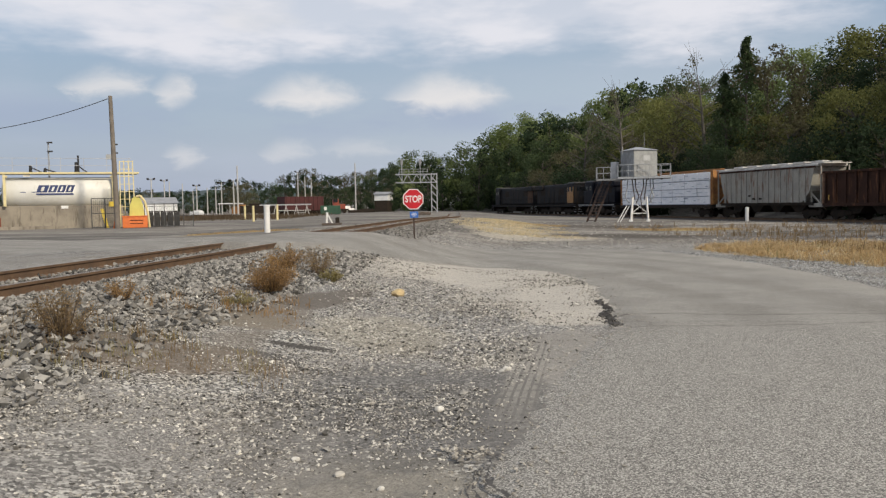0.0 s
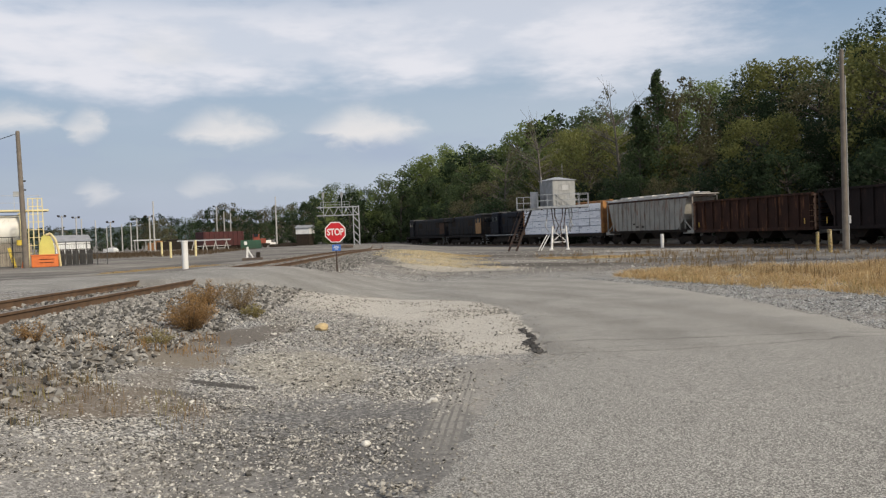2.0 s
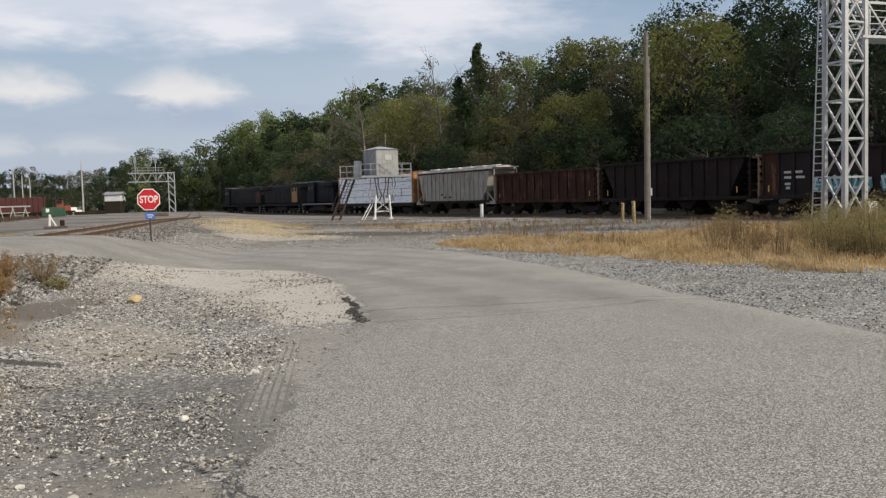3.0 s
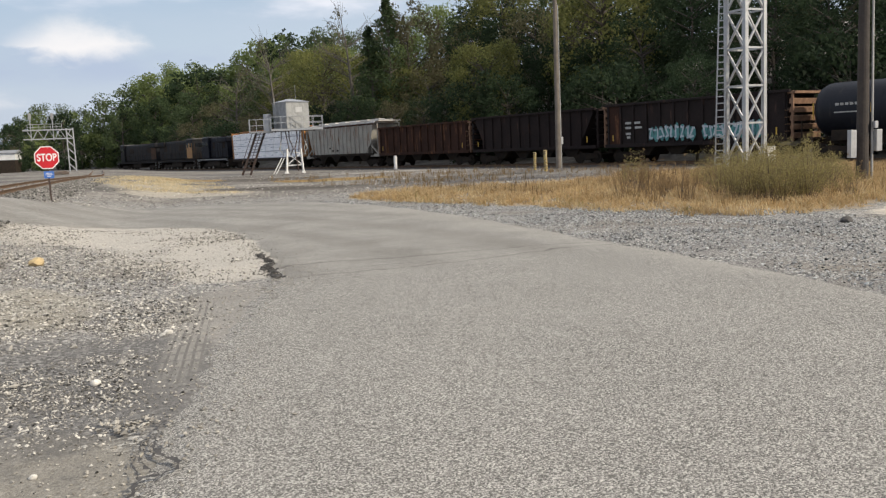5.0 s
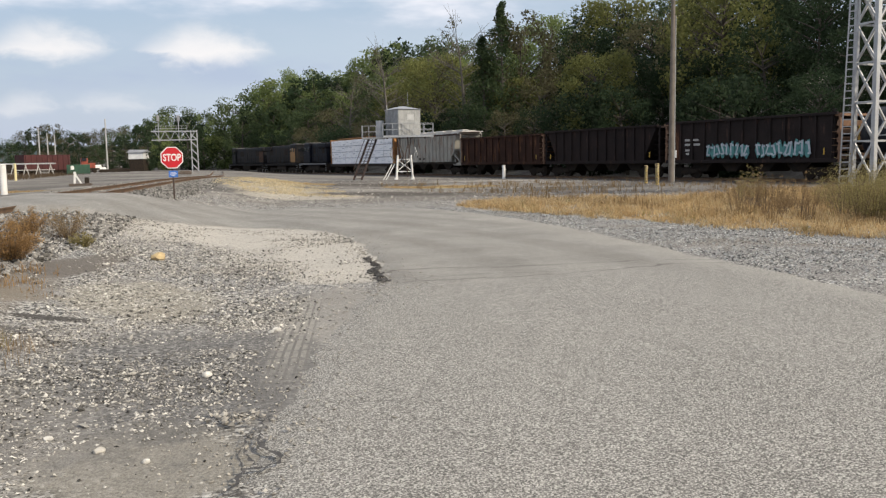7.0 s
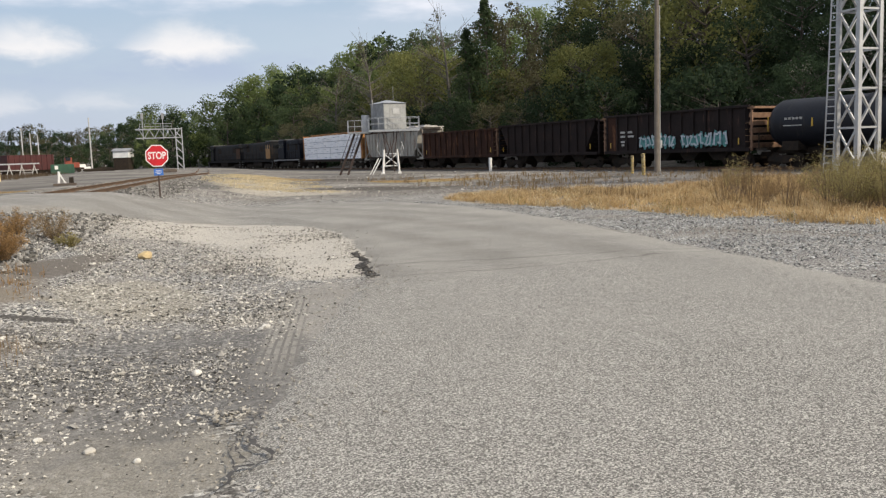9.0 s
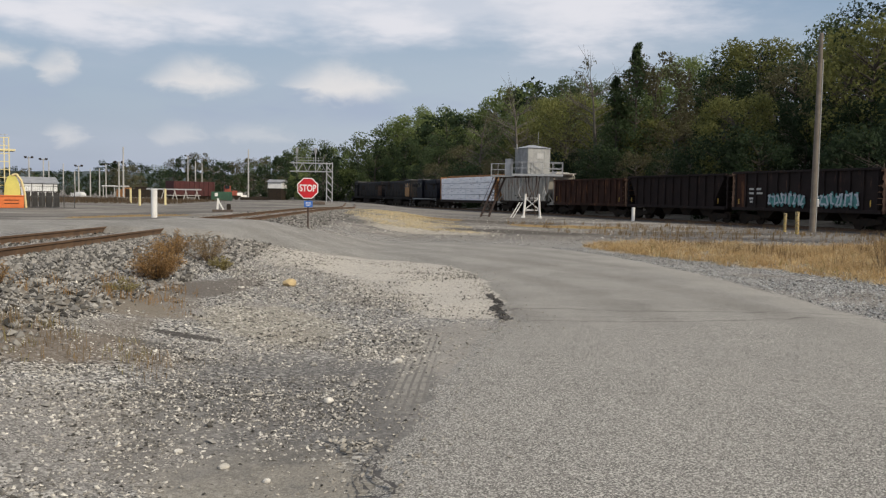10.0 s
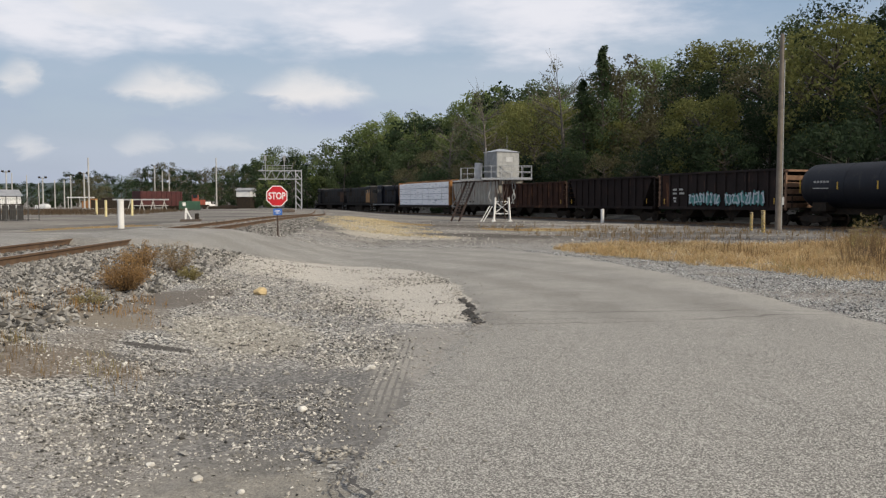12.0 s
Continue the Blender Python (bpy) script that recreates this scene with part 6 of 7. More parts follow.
def pothole():
    """Broken black asphalt crumbling where the road meets the pale paving."""
    rng = np.random.default_rng(31)
    line = [(2.5, 13.6), (2.5, 12.9), (2.46, 12.4), (2.3, 11.9), (2.3, 11.4), (2.2, 10.8)]
    places = []
    for p in along(line, 260):
        x, y = p.x + rng.normal() * 0.032, p.y + rng.normal() * 0.05
        places.append((x, y, ground_z(x, y) - 0.005))
    stones("broken_asphalt", places, 0.015 + 0.04 * rng.uniform(0, 1, len(places)) ** 2, BROKEN, "black broken asphalt at the crumbling road edge", 33, flat=0.5, sink=0.1)
    places = []
    for _ in range(80):
        x, y = 0.17 + rng.normal() * 0.085, 5.34 + rng.normal() * 0.075
        places.append((x, y, max(road_z(x, y), ground_z(x, y))))
    stones("broken_asphalt", places, 0.006 + 0.024 * rng.uniform(0, 1, len(places)) ** 2, SOIL_CRUMB, "crumbled pale paving beside the crack", 34)


pothole()


def blades(name, places, heights, width, material, label, category, seed, lean=0.35, per=7, spread=0.05, kind="stuff", parent=None):
    """Tufts of thin bent blades."""
    rng = np.random.default_rng(seed)
    at = np.repeat(np.asarray(places), per, 0)
    h = np.repeat(np.asarray(heights), per) * rng.uniform(0.55, 1.1, len(at))
    n = len(at)
    at = at + np.stack((rng.normal(size=n) * spread, rng.normal(size=n) * spread, np.zeros(n)), 1)
    a = rng.uniform(0, 6.283, n)
    way = np.stack((np.cos(a), np.sin(a), np.zeros(n)), 1)
    side = np.stack((-np.sin(a), np.cos(a), np.zeros(n)), 1)
    bend = (rng.uniform(0.1, 1.0, n) * lean * h)[:, None]
    up = np.zeros((n, 3))
    up[:, 2] = h
    w = width * rng.uniform(0.6, 1.4, (n, 1))
    p0, p1 = at - side * w, at + side * w
    mid = at + up * 0.6 + way * bend * 0.35
    tip = at + up * 0.95 + way * bend
    verts = np.stack((p0, p1, mid - side * w * 0.7, mid + side * w * 0.7, tip), 1).reshape(-1, 3)
    f = np.array(((0, 1, 3), (0, 3, 2), (2, 3, 4)))
    faces = (f[None] + 5 * np.arange(n)[:, None, None]).reshape(-1, 3)
    me = bpy.data.meshes.new(name)
    me.from_pydata(verts.tolist(), [], faces.tolist())
    me.materials.append(material)
    ob = new(name, me)
    if parent is not None:
        ob.parent = parent
        return ob
    return tagged(ob, label, category, kind=kind)


def ring_has(ring, x, y):
    inside = False
    for (x0, y0), (x1, y1) in zip(ring, ring[1:] + ring[:1]):
        if (y0 > y) != (y1 > y) and x < (x1 - x0) * (y - y0) / (y1 - y0) + x0:
            inside = not inside
    return inside


BELT = [(8.2, 26.6), (8.7, 23.6), (10.0, 19.6), (10.9, 15.8), (11.0, 13.6), (12.0, 12.2), (14.5, 12.6), (20.0, 12.0), (34.0, 14.0), (34.0, 30.0), (24.0, 33.0), (18.0, 29.0), (12.2, 32.0), (9.6, 30.5)]


def grass_belt():
    rng = np.random.default_rng(41)
    def ragged(x, y):
        return ring_has(BELT, x + 0.5 * noise.noise((x, y, 1)), y + 0.7 * noise.noise((x * 1.3, y * 1.3, 5))) and random.random() < 0.66 + 0.7 * noise.noise((x * 0.9, y * 0.9, 9))
    places = scatter(rng, 17000, 8, 34, 12, 33, ragged)
    heights = [0.07 + 0.16 * random.random() + 0.18 * max(-0.2, noise.noise((p[0] * 0.8, p[1] * 0.8, 2))) + 0.14 * ease((p[0] - 13) / 9) for p in places]
    blades("dry_grass", places, heights, 0.010, GRASS_GOLD, "belt of dry golden grass along the road", "grass", 42, lean=3.0, per=8, spread=0.07)
    places = scatter(rng, 4500, 8, 34, 12, 33, ragged)
    blades("dry_grass", places, [0.10 + 0.2 * random.random() for _ in places], 0.006, GRASS_PALE, "bleached straw among the golden grass", "grass", 43, lean=1.8, per=6, spread=0.07)
    places = scatter(rng, 1500, 8, 34, 12, 33, lambda x, y: ragged(x, y) and noise.noise((x * 0.6, y * 0.6, 20)) > 0.1)
    blades("weeds", places, [0.1 + 0.2 * random.random() for _ in places], 0.007, GRASS_GREEN, "olive weeds low in the golden grass", "weeds", 46, lean=1.2, per=8, spread=0.09)
    def tangle(x, y):
        return ring_has(BELT, x, y) and random.random() < 0.35 + 0.8 * noise.noise((x * 0.45, y * 0.45, 6)) + 0.5 * ease((x - 16) / 8)
    places = scatter(rng, 3200, 12, 32, 14, 32, tangle)
    blades("weeds", places, [0.2 + 0.32 * random.random() for _ in places], 0.008, WEED_BROWN, "brown tangled weeds in the dry grass", "weeds", 44, lean=0.5, per=6, spread=0.09)


grass_belt()


def straw_patches():
    rng = np.random.default_rng(51)
    for box_, count, mat, h in (((0.6, 7.8, 37.0, 76.0), 2600, GRASS_PALE, 0.11), ((11.5, 19.0, 52.5, 57.5), 900, GRASS_GOLD, 0.10), ((-12.5, -6.0, 38.3, 41.0), 500, GRASS_GOLD, 0.08), ((5.5, 9.5, 60.0, 66.0), 400, GRASS_GOLD, 0.10)):
        x0, x1, y0, y1 = box_
        cx, cy, rx, ry = (x0 + x1) / 2, (y0 + y1) / 2, (x1 - x0) / 2, (y1 - y0) / 2
        places = scatter(rng, count, x0, x1, y0, y1, lambda x, y: ((x - cx) / rx) ** 2 + ((y - cy) / ry) ** 2 < 0.75 + 1.3 * noise.noise((x * 0.5, y * 0.22, 3)))
        blades("dry_grass", places, [h * random.uniform(0.5, 1.3) for _ in places], 0.010, mat, "patch of straw-coloured grass in the yard", "grass", int(x0 * 7 + 99), lean=0.8, per=7, spread=0.14)
    places = scatter(rng, 1400, 12, 36, 36, 62, lambda x, y: x < train_x(y) - 4 and random.random() < 0.3 + 0.9 * noise.noise((x * 0.2, y * 0.2, 3)))
    blades("weeds", places, [0.15 + 0.35 * random.random() for _ in places], 0.012, WEED_BROWN, "sparse brown weeds over the stony yard", "weeds", 57, per=6, spread=0.1)
    places = scatter(rng, 3000, -60, -19, 100, 150, lambda x, y: random.random() < 0.6 + 0.6 * noise.noise((x * 0.1, y * 0.1, 1)))
    blades("weeds", places, [0.3 + 0.5 * random.random() for _ in places], 0.022, WEED_DARK, "band of brown weeds across the yard", "weeds", 58, per=8, spread=0.6, lean=0.9)
    # weeds on the near bank
    def bank(x, y):
        u, v = (x + 3.3) / 1.9, (y - 7.4) / 1.0
        return u * u + v * v < 1 + 0.9 * noise.noise((x * 1.4, y * 1.4, 2))
    places = scatter(rng, 230, -5.5, -1.2, 6.0, 9.0, bank)
    blades("weeds", places, [0.05 + 0.15 * random.random() for _ in places], 0.0025, WEED_BROWN, "thin brown weeds on the stony bank", "weeds", 59, per=9, spread=0.05, lean=0.8)
    places = scatter(rng, 150, -5.5, -1.2, 6.0, 9.0, bank)
    blades("weeds", places, [0.05 + 0.12 * random.random() for _ in places], 0.0025, GRASS_GREEN, "thin olive weeds on the stony bank", "weeds", 60, per=9, spread=0.05, lean=0.8)
    places = scatter(rng, 130, -3.6, -1.7, 9.6, 11.4, lambda x, y: noise.noise((x * 1.7, y * 1.7, 2)) > -0.05)
    blades("weeds", places, [0.05 + 0.14 * random.random() for _ in places], 0.003, WEED_RUST, "low russet weeds in the gravel", "weeds", 61, per=8, spread=0.06, lean=0.9)


straw_patches()


def weed_bush(x, y, width, height, material, label, seed, stalks=60, leaf=0.02, levels=(0.35, 0.6, 0.8, 1.0)):
    """A rounded bush of fine stems and small leaves."""
    rng = np.random.default_rng(seed)
    bush = thing("weed_bush", pose(x, y, terrain(x, y) - 0.03), label, "bush", "weed bushes")
    bm = bmesh.new()
    centres = []
    for _ in range(stalks):
        a, t = rng.uniform(0, 6.283), rng.uniform(0, 1) ** 0.5
        h = height * (1 - 0.45 * t * t) * rng.uniform(0.6, 1.1)
        tip = Vector((width / 2 * t * math.cos(a), width / 2 * t * math.sin(a), h))
        rod(bm, (tip.x * 0.15, tip.y * 0.15, 0), tip, 0.004 + height * 0.0015, 0.0015, seg=3)
        for q in levels:
            centres.append((np.array(tip) * np.array((q, q, q)), 1.0))
    part("stem", bm, TWIG, bush)
    verts, faces = leaf_cards(rng, centres, width * 0.075, 17, leaf * 0.85)
    me = bpy.data.meshes.new("foliage")
    me.from_pydata(verts, [], faces)
    me.materials.append(material)
    crown = new("foliage", me)
    crown.parent = bush
    return bush


weed_bush(-2.40, 12.0, 0.78, 0.52, WEED_RUST, "round golden-brown weed bush on the gravel bank", 1, 120, 0.013)
weed_bush(-2.75, 15.2, 0.75, 0.45, WEED_RUST, "russet weed bush with thin seed heads", 2, 50, 0.013)
weed_bush(-2.15, 15.0, 0.9, 0.55, WEED_BROWN, "loose brown weed bush on the gravel bank", 3, 40, 0.012)
weed_bush(-1.85, 14.3, 0.4, 0.25, GRASS_GREEN, "small olive-green weed in the gravel", 4, 30, 0.014)
weed_bush(-3.35, 7.5, 0.65, 0.5, WEED_BROWN, "tall thin brown weed on the stony bank", 5, 64, 0.010)
weed_bush(-4.3, 7.3, 0.7, 0.4, GRASS_GREEN, "sprawling olive weed on the stony bank", 6, 56, 0.010)
weed_bush(-2.5, 10.6, 0.45, 0.2, GRASS_GREEN, "low olive weed in the gravel", 7, 26, 0.01)
weed_bush(-3.7, 9.9, 0.5, 0.3, WEED_RUST, "low russet weed in the gravel", 8, 26, 0.01)


def tall_weeds():
    rng = random.Random(77)
    for k in range(74):
        az, far = rng.uniform(34.5, 49.5), rng.uniform(20.5, 30.0)
        x, y = far * math.sin(radians(az)), far * math.cos(radians(az))
        if math.hypot(x - 20.96, y - 18.13) < 1.0 or math.hypot(x - 27.4, y - 29.9) < 1.6:
            continue
        green = 40.5 < az < 46.5
        h = rng.uniform(1.0, 1.65) if green else rng.uniform(0.6, 1.25)
        weed_bush(x, y, rng.uniform(1.0, 1.9) if green else rng.uniform(0.5, 1.0), h, GRASS_GREEN if green else WEED_BROWN if rng.random() < 0.7 else GRASS_GREEN,
                  "tall olive weeds gone to seed by the signal mast" if green else "tall dry brown weed stalks in golden grass", 100 + k, 26 if green else 12, 0.020 if green else 0.015, (0.35, 0.6, 0.8, 1.0) if green else (0.72, 0.84, 1.0))


tall_weeds()


# ---- the yard across the crossing ----
def polar(az, far, z=None):
    x, y = far * math.sin(radians(az)), far * math.cos(radians(az))
    return Vector((x, y, terrain(x, y) if z is None else z))


TANK_WHITE = surface("white_tank_paint", (0.80, 0.79, 0.74), (0.72, 0.70, 0.64), scale=0.9, rough=0.5, bump=0.05, dirt=(0.50, 0.45, 0.36), dirt_amount=0.28, streaks=True)
LOGO_BLUE = surface("dark_blue_lettering", (0.03, 0.05, 0.16), rough=0.5)
RED_CAR = surface("dark_red_paint", (0.07, 0.012, 0.012), (0.045, 0.010, 0.010), scale=1.0, rough=0.7, dirt=(0.09, 0.04, 0.03), dirt_amount=0.4, streaks=True)
GREEN_CAR = surface("green_paint", (0.035, 0.10, 0.06), (0.025, 0.07, 0.045), scale=1.0, rough=0.7)
RED_ORANGE = surface("red_orange_paint", (0.30, 0.06, 0.03), (0.20, 0.045, 0.025), scale=1.2, rough=0.6)
SIDING = surface("pale_siding", (0.74, 0.75, 0.75), (0.62, 0.63, 0.64), scale=1.0, rough=0.7)
ROOF_GREY = surface("grey_roofing", (0.30, 0.31, 0.33), (0.22, 0.23, 0.25), scale=1.0, rough=0.8)
MESH = surface("dark_wire_mesh", (0.09, 0.09, 0.09), (0.06, 0.06, 0.06), scale=4, rough=0.7, metal=0.3)
POLE_GREY = surface("grey_pole", (0.50, 0.49, 0.47), (0.38, 0.37, 0.35), scale=1.0, rough=0.8)


def fuel_tank():
    """Horizontal white tank in a yellow frame above a concrete wall."""
    c = polar(-23.85, 79.5)
    m = pose(c.x, c.y, c.z, 0, 0, 23.85)
    tank = thing("storage_tank", m, "white horizontal storage tank in a yellow frame with catwalk", "storage tank")
    L, r, z = 4.2, 1.30, 3.0
    bm = bmesh.new()
    rings = []
    for x, k in ((-L - 0.35, 0.02), (-L - 0.3, 0.5), (-L - 0.15, 0.85), (-L, 1), (L, 1), (L + 0.15, 0.85), (L + 0.3, 0.5), (L + 0.35, 0.02)):
        rings.append([bm.verts.new((x, k * r * math.cos(a), z + k * r * math.sin(a))) for a in np.linspace(0, 2 * math.pi, 36, endpoint=False)])
    for a, b in zip(rings, rings[1:]):
        for i in range(36):
            bm.faces.new((a[i], a[(i + 1) % 36], b[(i + 1) % 36], b[i])).smooth = True
    bmesh.ops.recalc_face_normals(bm, faces=bm.faces)
    shell = part("tank_shell", bm, TANK_WHITE, tank)
    # slanted dark blue mark with a bar under it
    for k, w in enumerate((0.80, 0.60, 0.56, 0.56)):
        x = (-1.42, -0.64, 0.02, 0.66)[k]
        bm = bmesh.new()
        prism(bm, [(x - w / 2 - 0.1, z + 0.02), (x + w / 2 - 0.1, z + 0.02), (x + w / 2 + 0.12, z + 0.62), (x - w / 2 + 0.12, z + 0.62)], -r - 0.012, -r + 0.25)
        block = part("logo_block", bm, LOGO_BLUE, shell, "slanted dark blue block mark")
        bm = bmesh.new()
        prism(bm, [(x - w * 0.16 - 0.06, z + 0.12), (x + w * 0.12 - 0.06, z + 0.12), (x + w * 0.12 + 0.08, z + 0.48), (x - w * 0.16 + 0.08, z + 0.48)], -r - 0.02, -r)
        part("logo_gap", bm, TANK_WHITE, block)
    part("logo_bar", single(box, (-0.5, -r - 0.005, z - 0.13), (2.85, 0.03, 0.14)), LOGO_BLUE, shell, "dark blue bar")
    for x, w in ((-2.9, 0.4), (-2.1, 0.35)):
        part("small_plate", single(box, (x, -r - 0.01, z + 0.05), (w, 0.02, 0.06)), LOGO_BLUE, shell)
    for x in (-L - 0.05, L - 0.15):
        part("frame_post", single(bar, (x, -r - 0.12, 1.9), (x, -r - 0.12, 4.5), 0.2), PALE_YELLOW, tank, "pale yellow frame post")
        part("frame_post", single(bar, (x, r + 0.12, 1.9), (x, r + 0.12, 4.5), 0.2), PALE_YELLOW, tank)
    # catwalk
    part("catwalk_beam", single(box, (-1.6, -r - 0.1, 4.62), (15.5, 0.12, 0.15), None, 0.02), PALE_YELLOW, tank)
    part("catwalk_beam", single(box, (-1.6, 0.4, 4.62), (15.5, 0.12, 0.15), None, 0.02), PALE_YELLOW, tank)
    part("catwalk_deck", single(box, (-1.6, -0.35, 4.60), (15.5, 1.3, 0.08)), GALV_DULL, tank)
    for zz in (5.25, 5.85):
        part("handrail", single(bar, (-9.3, -r - 0.1, zz), (5.6, -r - 0.1, zz), 0.035), GALV, tank)
    for k in range(9):
        part("stanchion", single(bar, (-9.0 + 1.8 * k, -r - 0.1, 4.6), (-9.0 + 1.8 * k, -r - 0.1, 5.9), 0.04), GALV, tank)
    for x, h in ((-2.3, 0.7), (-1.2, 0.5), (1.2, 1.0)):
        part("valve", single(rod, (x, -0.2, 4.6), (x, -0.2, 4.6 + h), 0.16, 0.1, seg=10), BLACK, tank)
        part("valve_arm", single(bar, (x, -0.2, 4.6 + h * 0.8), (x + 0.9, -0.2, 4.7), 0.1), BLACK, tank)
    part("fill_pipe", single(bar, (-2.6, -0.6, 4.35), (-2.6, -0.6, 4.7), 0.5), TANK_WHITE, tank)
    for x, top in ((-0.9, 7.3), (4.3, 7.2)):
        mast = part("mast", single(rod, (x, 0.8, 0), (x, 0.8, top), 0.09, 0.06, seg=8), GALV, tank)
        for q in (0.0, 0.75):
            part("flood_light", single(box, (x + 0.12, 0.7, top - q), (0.45, 0.25, 0.12)), BLACK, mast)
    part("flood_light", single(box, (3.9, 0.6, 6.1), (0.5, 0.3, 0.42)), GALV_DULL, tank)
    part("stack_pipe", single(rod, (1.4, 0.5, 4.6), (1.4, 0.5, 6.2), 0.08, seg=8), BLACK, tank)
    # wall below
    wall = solid("retaining_wall", single(box, (0, 0, 0), (10.4, 2.7, 1.95), None, 0.03), CONCRETE, m @ pose(-0.4, 0.2, 0.93), "stained concrete wall under the white tank", "wall")
    part("wall_plate", single(box, (0.6, -1.38, 0.85), (0.55, 0.05, 0.25)), WHITE, wall)
    solid("curb", single(box, (0, 0, 0.1), (6.2, 0.4, 0.3), None, 0.04), CONCRETE, m @ pose(-3.0, -3.2, 0), "low concrete curb before the wall", "curb")
    # left-hand clutter
    solid("equipment_box", single(box, (0, 0, 0.8), (1.6, 1.2, 1.7), None, 0.05), BLACK, m @ pose(-6.0, -1.6, 0), "dark equipment box beside the wall", "equipment")
    solid("red_drum", single(rod, (0, 0, 0), (0, 0, 1.0), 0.3, seg=16), RED_ORANGE, m @ pose(-4.85, -2.4, 0), "red drum by the concrete wall", "drum")
    barrier = single(box, (0, 0, 0.75), (0.26, 0.12, 1.7), Matrix.Rotation(radians(-14), 4, "Y"), 0.02)
    solid("yellow_barrier", barrier, YELLOW, m @ pose(3.2, -3.4, 0), "leaning yellow barrier post", "barrier")


fuel_tank()


def fuelling_station():
    c = polar(-19.55, 74.0)
    m = pose(c.x, c.y, c.z, 0, 0, 19.6)
    hood = thing("yellow_hood", m, "bright yellow rounded hood over an orange spill bin", "hood")
    bm = bmesh.new()
    prism(bm, [(-0.65, 0.0), (0.68, 0.0), (0.62, 0.9), (0.48, 1.9), (0.3, 2.4), (0.0, 2.55), (-0.3, 2.4), (-0.5, 1.8)], -0.5, 0.5)
    part("hood_body", bm, surface("lime_yellow_plastic", (0.66, 0.62, 0.16), (0.56, 0.52, 0.14), scale=1.5, rough=0.5), hood)
    bm = bmesh.new()
    pts = [(0.0, -0.5, 2.5), (0.3, -0.55, 2.6), (0.65, -0.55, 2.1), (0.85, -0.55, 1.2), (0.95, -0.55, 0)]
    for a, b in zip(pts, pts[1:]):
        rod(bm, a, b, 0.09, seg=8)
    part("hoop", bm, PALE_YELLOW, hood)
    bin_ = thing("spill_bin", m @ pose(-0.15, -1.1, 0), "orange plastic spill bin", "bin")
    part("bin_body", single(box, (0, 0, 0.45), (1.9, 0.8, 0.9), None, 0.06), ORANGE, bin_)
    part("lid", single(box, (0, 0, 0.93), (2.0, 0.9, 0.08), None, 0.02), ORANGE, bin_)
    for z in (0.35, 0.6):
        part("label_bar", single(box, (0.1, -0.41, z), (1.0, 0.02, 0.05)), GRIME, bin_)
    solid("traffic_cone", single(rod, (0, 0, 0), (0, 0, 0.9), 0.22, 0.04, seg=12), ORANGE, m @ pose(-1.6, -1.2, 0), "small orange traffic cone beside the bin", "cone")
    # caged ladder
    ladder = thing("caged_ladder", m @ pose(-0.7, 1.2, 0), "pale yellow caged ladder tower", "ladder")
    for x in (-0.5, -0.17, 0.17, 0.5):
        part("cage_bar", single(bar, (x * 1.15, 0, 0.0), (x, 0, 5.5), 0.08), PALE_YELLOW, ladder)
    for k in range(8):
        part("hoop", single(bar, (-0.52, 0, 1.1 + 0.62 * k), (0.52, 0, 1.1 + 0.62 * k), 0.05), PALE_YELLOW, ladder)
    # wire cage round the pole's foot
    cage = thing("wire_cage", m @ pose(-2.4, 0.3, 0), "dark wire cage round the pole and meters", "cage")
    for x in (-1.0, 0.0, 1.0):
        part("cage_post", single(bar, (x, -0.6, 0), (x, -0.6, 2.4), 0.08), MESH, cage)
    for z in (0.1, 1.2, 2.4):
        part("cage_bar", single(bar, (-1.0, -0.6, z), (1.0, -0.6, z), 0.06), MESH, cage)
    for k in range(14):
        part("wire", single(bar, (-1.0 + 0.15 * k, -0.6, 0), (-1.0 + 0.15 * k, -0.6, 2.4), 0.018), MESH, cage)
    part("warning_plate", single(box, (0.55, -0.66, 1.95), (0.5, 0.03, 0.4)), YELLOW, cage)
    # row of black bins behind a wire fence
    for k in range(5):
        b = thing("black_bin", polar_pose(-18.75 + 0.40 * k, 76.0, 19), "black plastic waste bin behind wire", "bin", "black bins")
        part("bin_body", single(box, (0, 0, 0.62), (0.46, 0.6, 1.2), None, 0.05), BLACK, b)
        part("lid", single(box, (0, 0, 1.27), (0.5, 0.66, 0.08), None, 0.02), GRIME, b)
    fence = thing("wire_fence", polar_pose(-17.6, 73.5, 18), "wire fence panels with grey posts", "fence")
    for k in range(6):
        part("fence_post", single(bar, (-1.9 + 0.76 * k, 0, 0), (-1.9 + 0.76 * k, 0, 1.9), 0.06), MESH, fence)
    for z in (0.1, 0.9, 1.7):
        part("fence_bar", single(bar, (-1.9, 0, z), (1.9, 0, z), 0.04), MESH, fence)
    for k in range(30):
        part("wire", single(bar, (-1.9 + 0.13 * k, 0, 0.1), (-1.9 + 0.13 * k, 0, 1.7), 0.014), MESH, fence)


def polar_pose(az, far, turn=0.0):
    p = polar(az, far)
    return pose(p.x, p.y, p.z, 0, 0, turn)


fuelling_station()


def wire():
    """The single wire from the leaning pole, sagging away past the tank."""
    a = polar(-20.88, 72.0, 10.4)
    b = polar(-34.0, 96.0, 9.4)
    bm = bmesh.new()
    pts = [a.lerp(b, t / 12) - Vector((0, 0, 1.4 * 4 * (t / 12) * (1 - t / 12))) for t in range(13)]
    for p, q in zip(pts, pts[1:]):
        rod(bm, p, q, 0.03, seg=5)
    solid("overhead_wire", bm, CABLE, pose(0, 0, 0), "single sagging wire from the leaning pole", "wire")


wire()


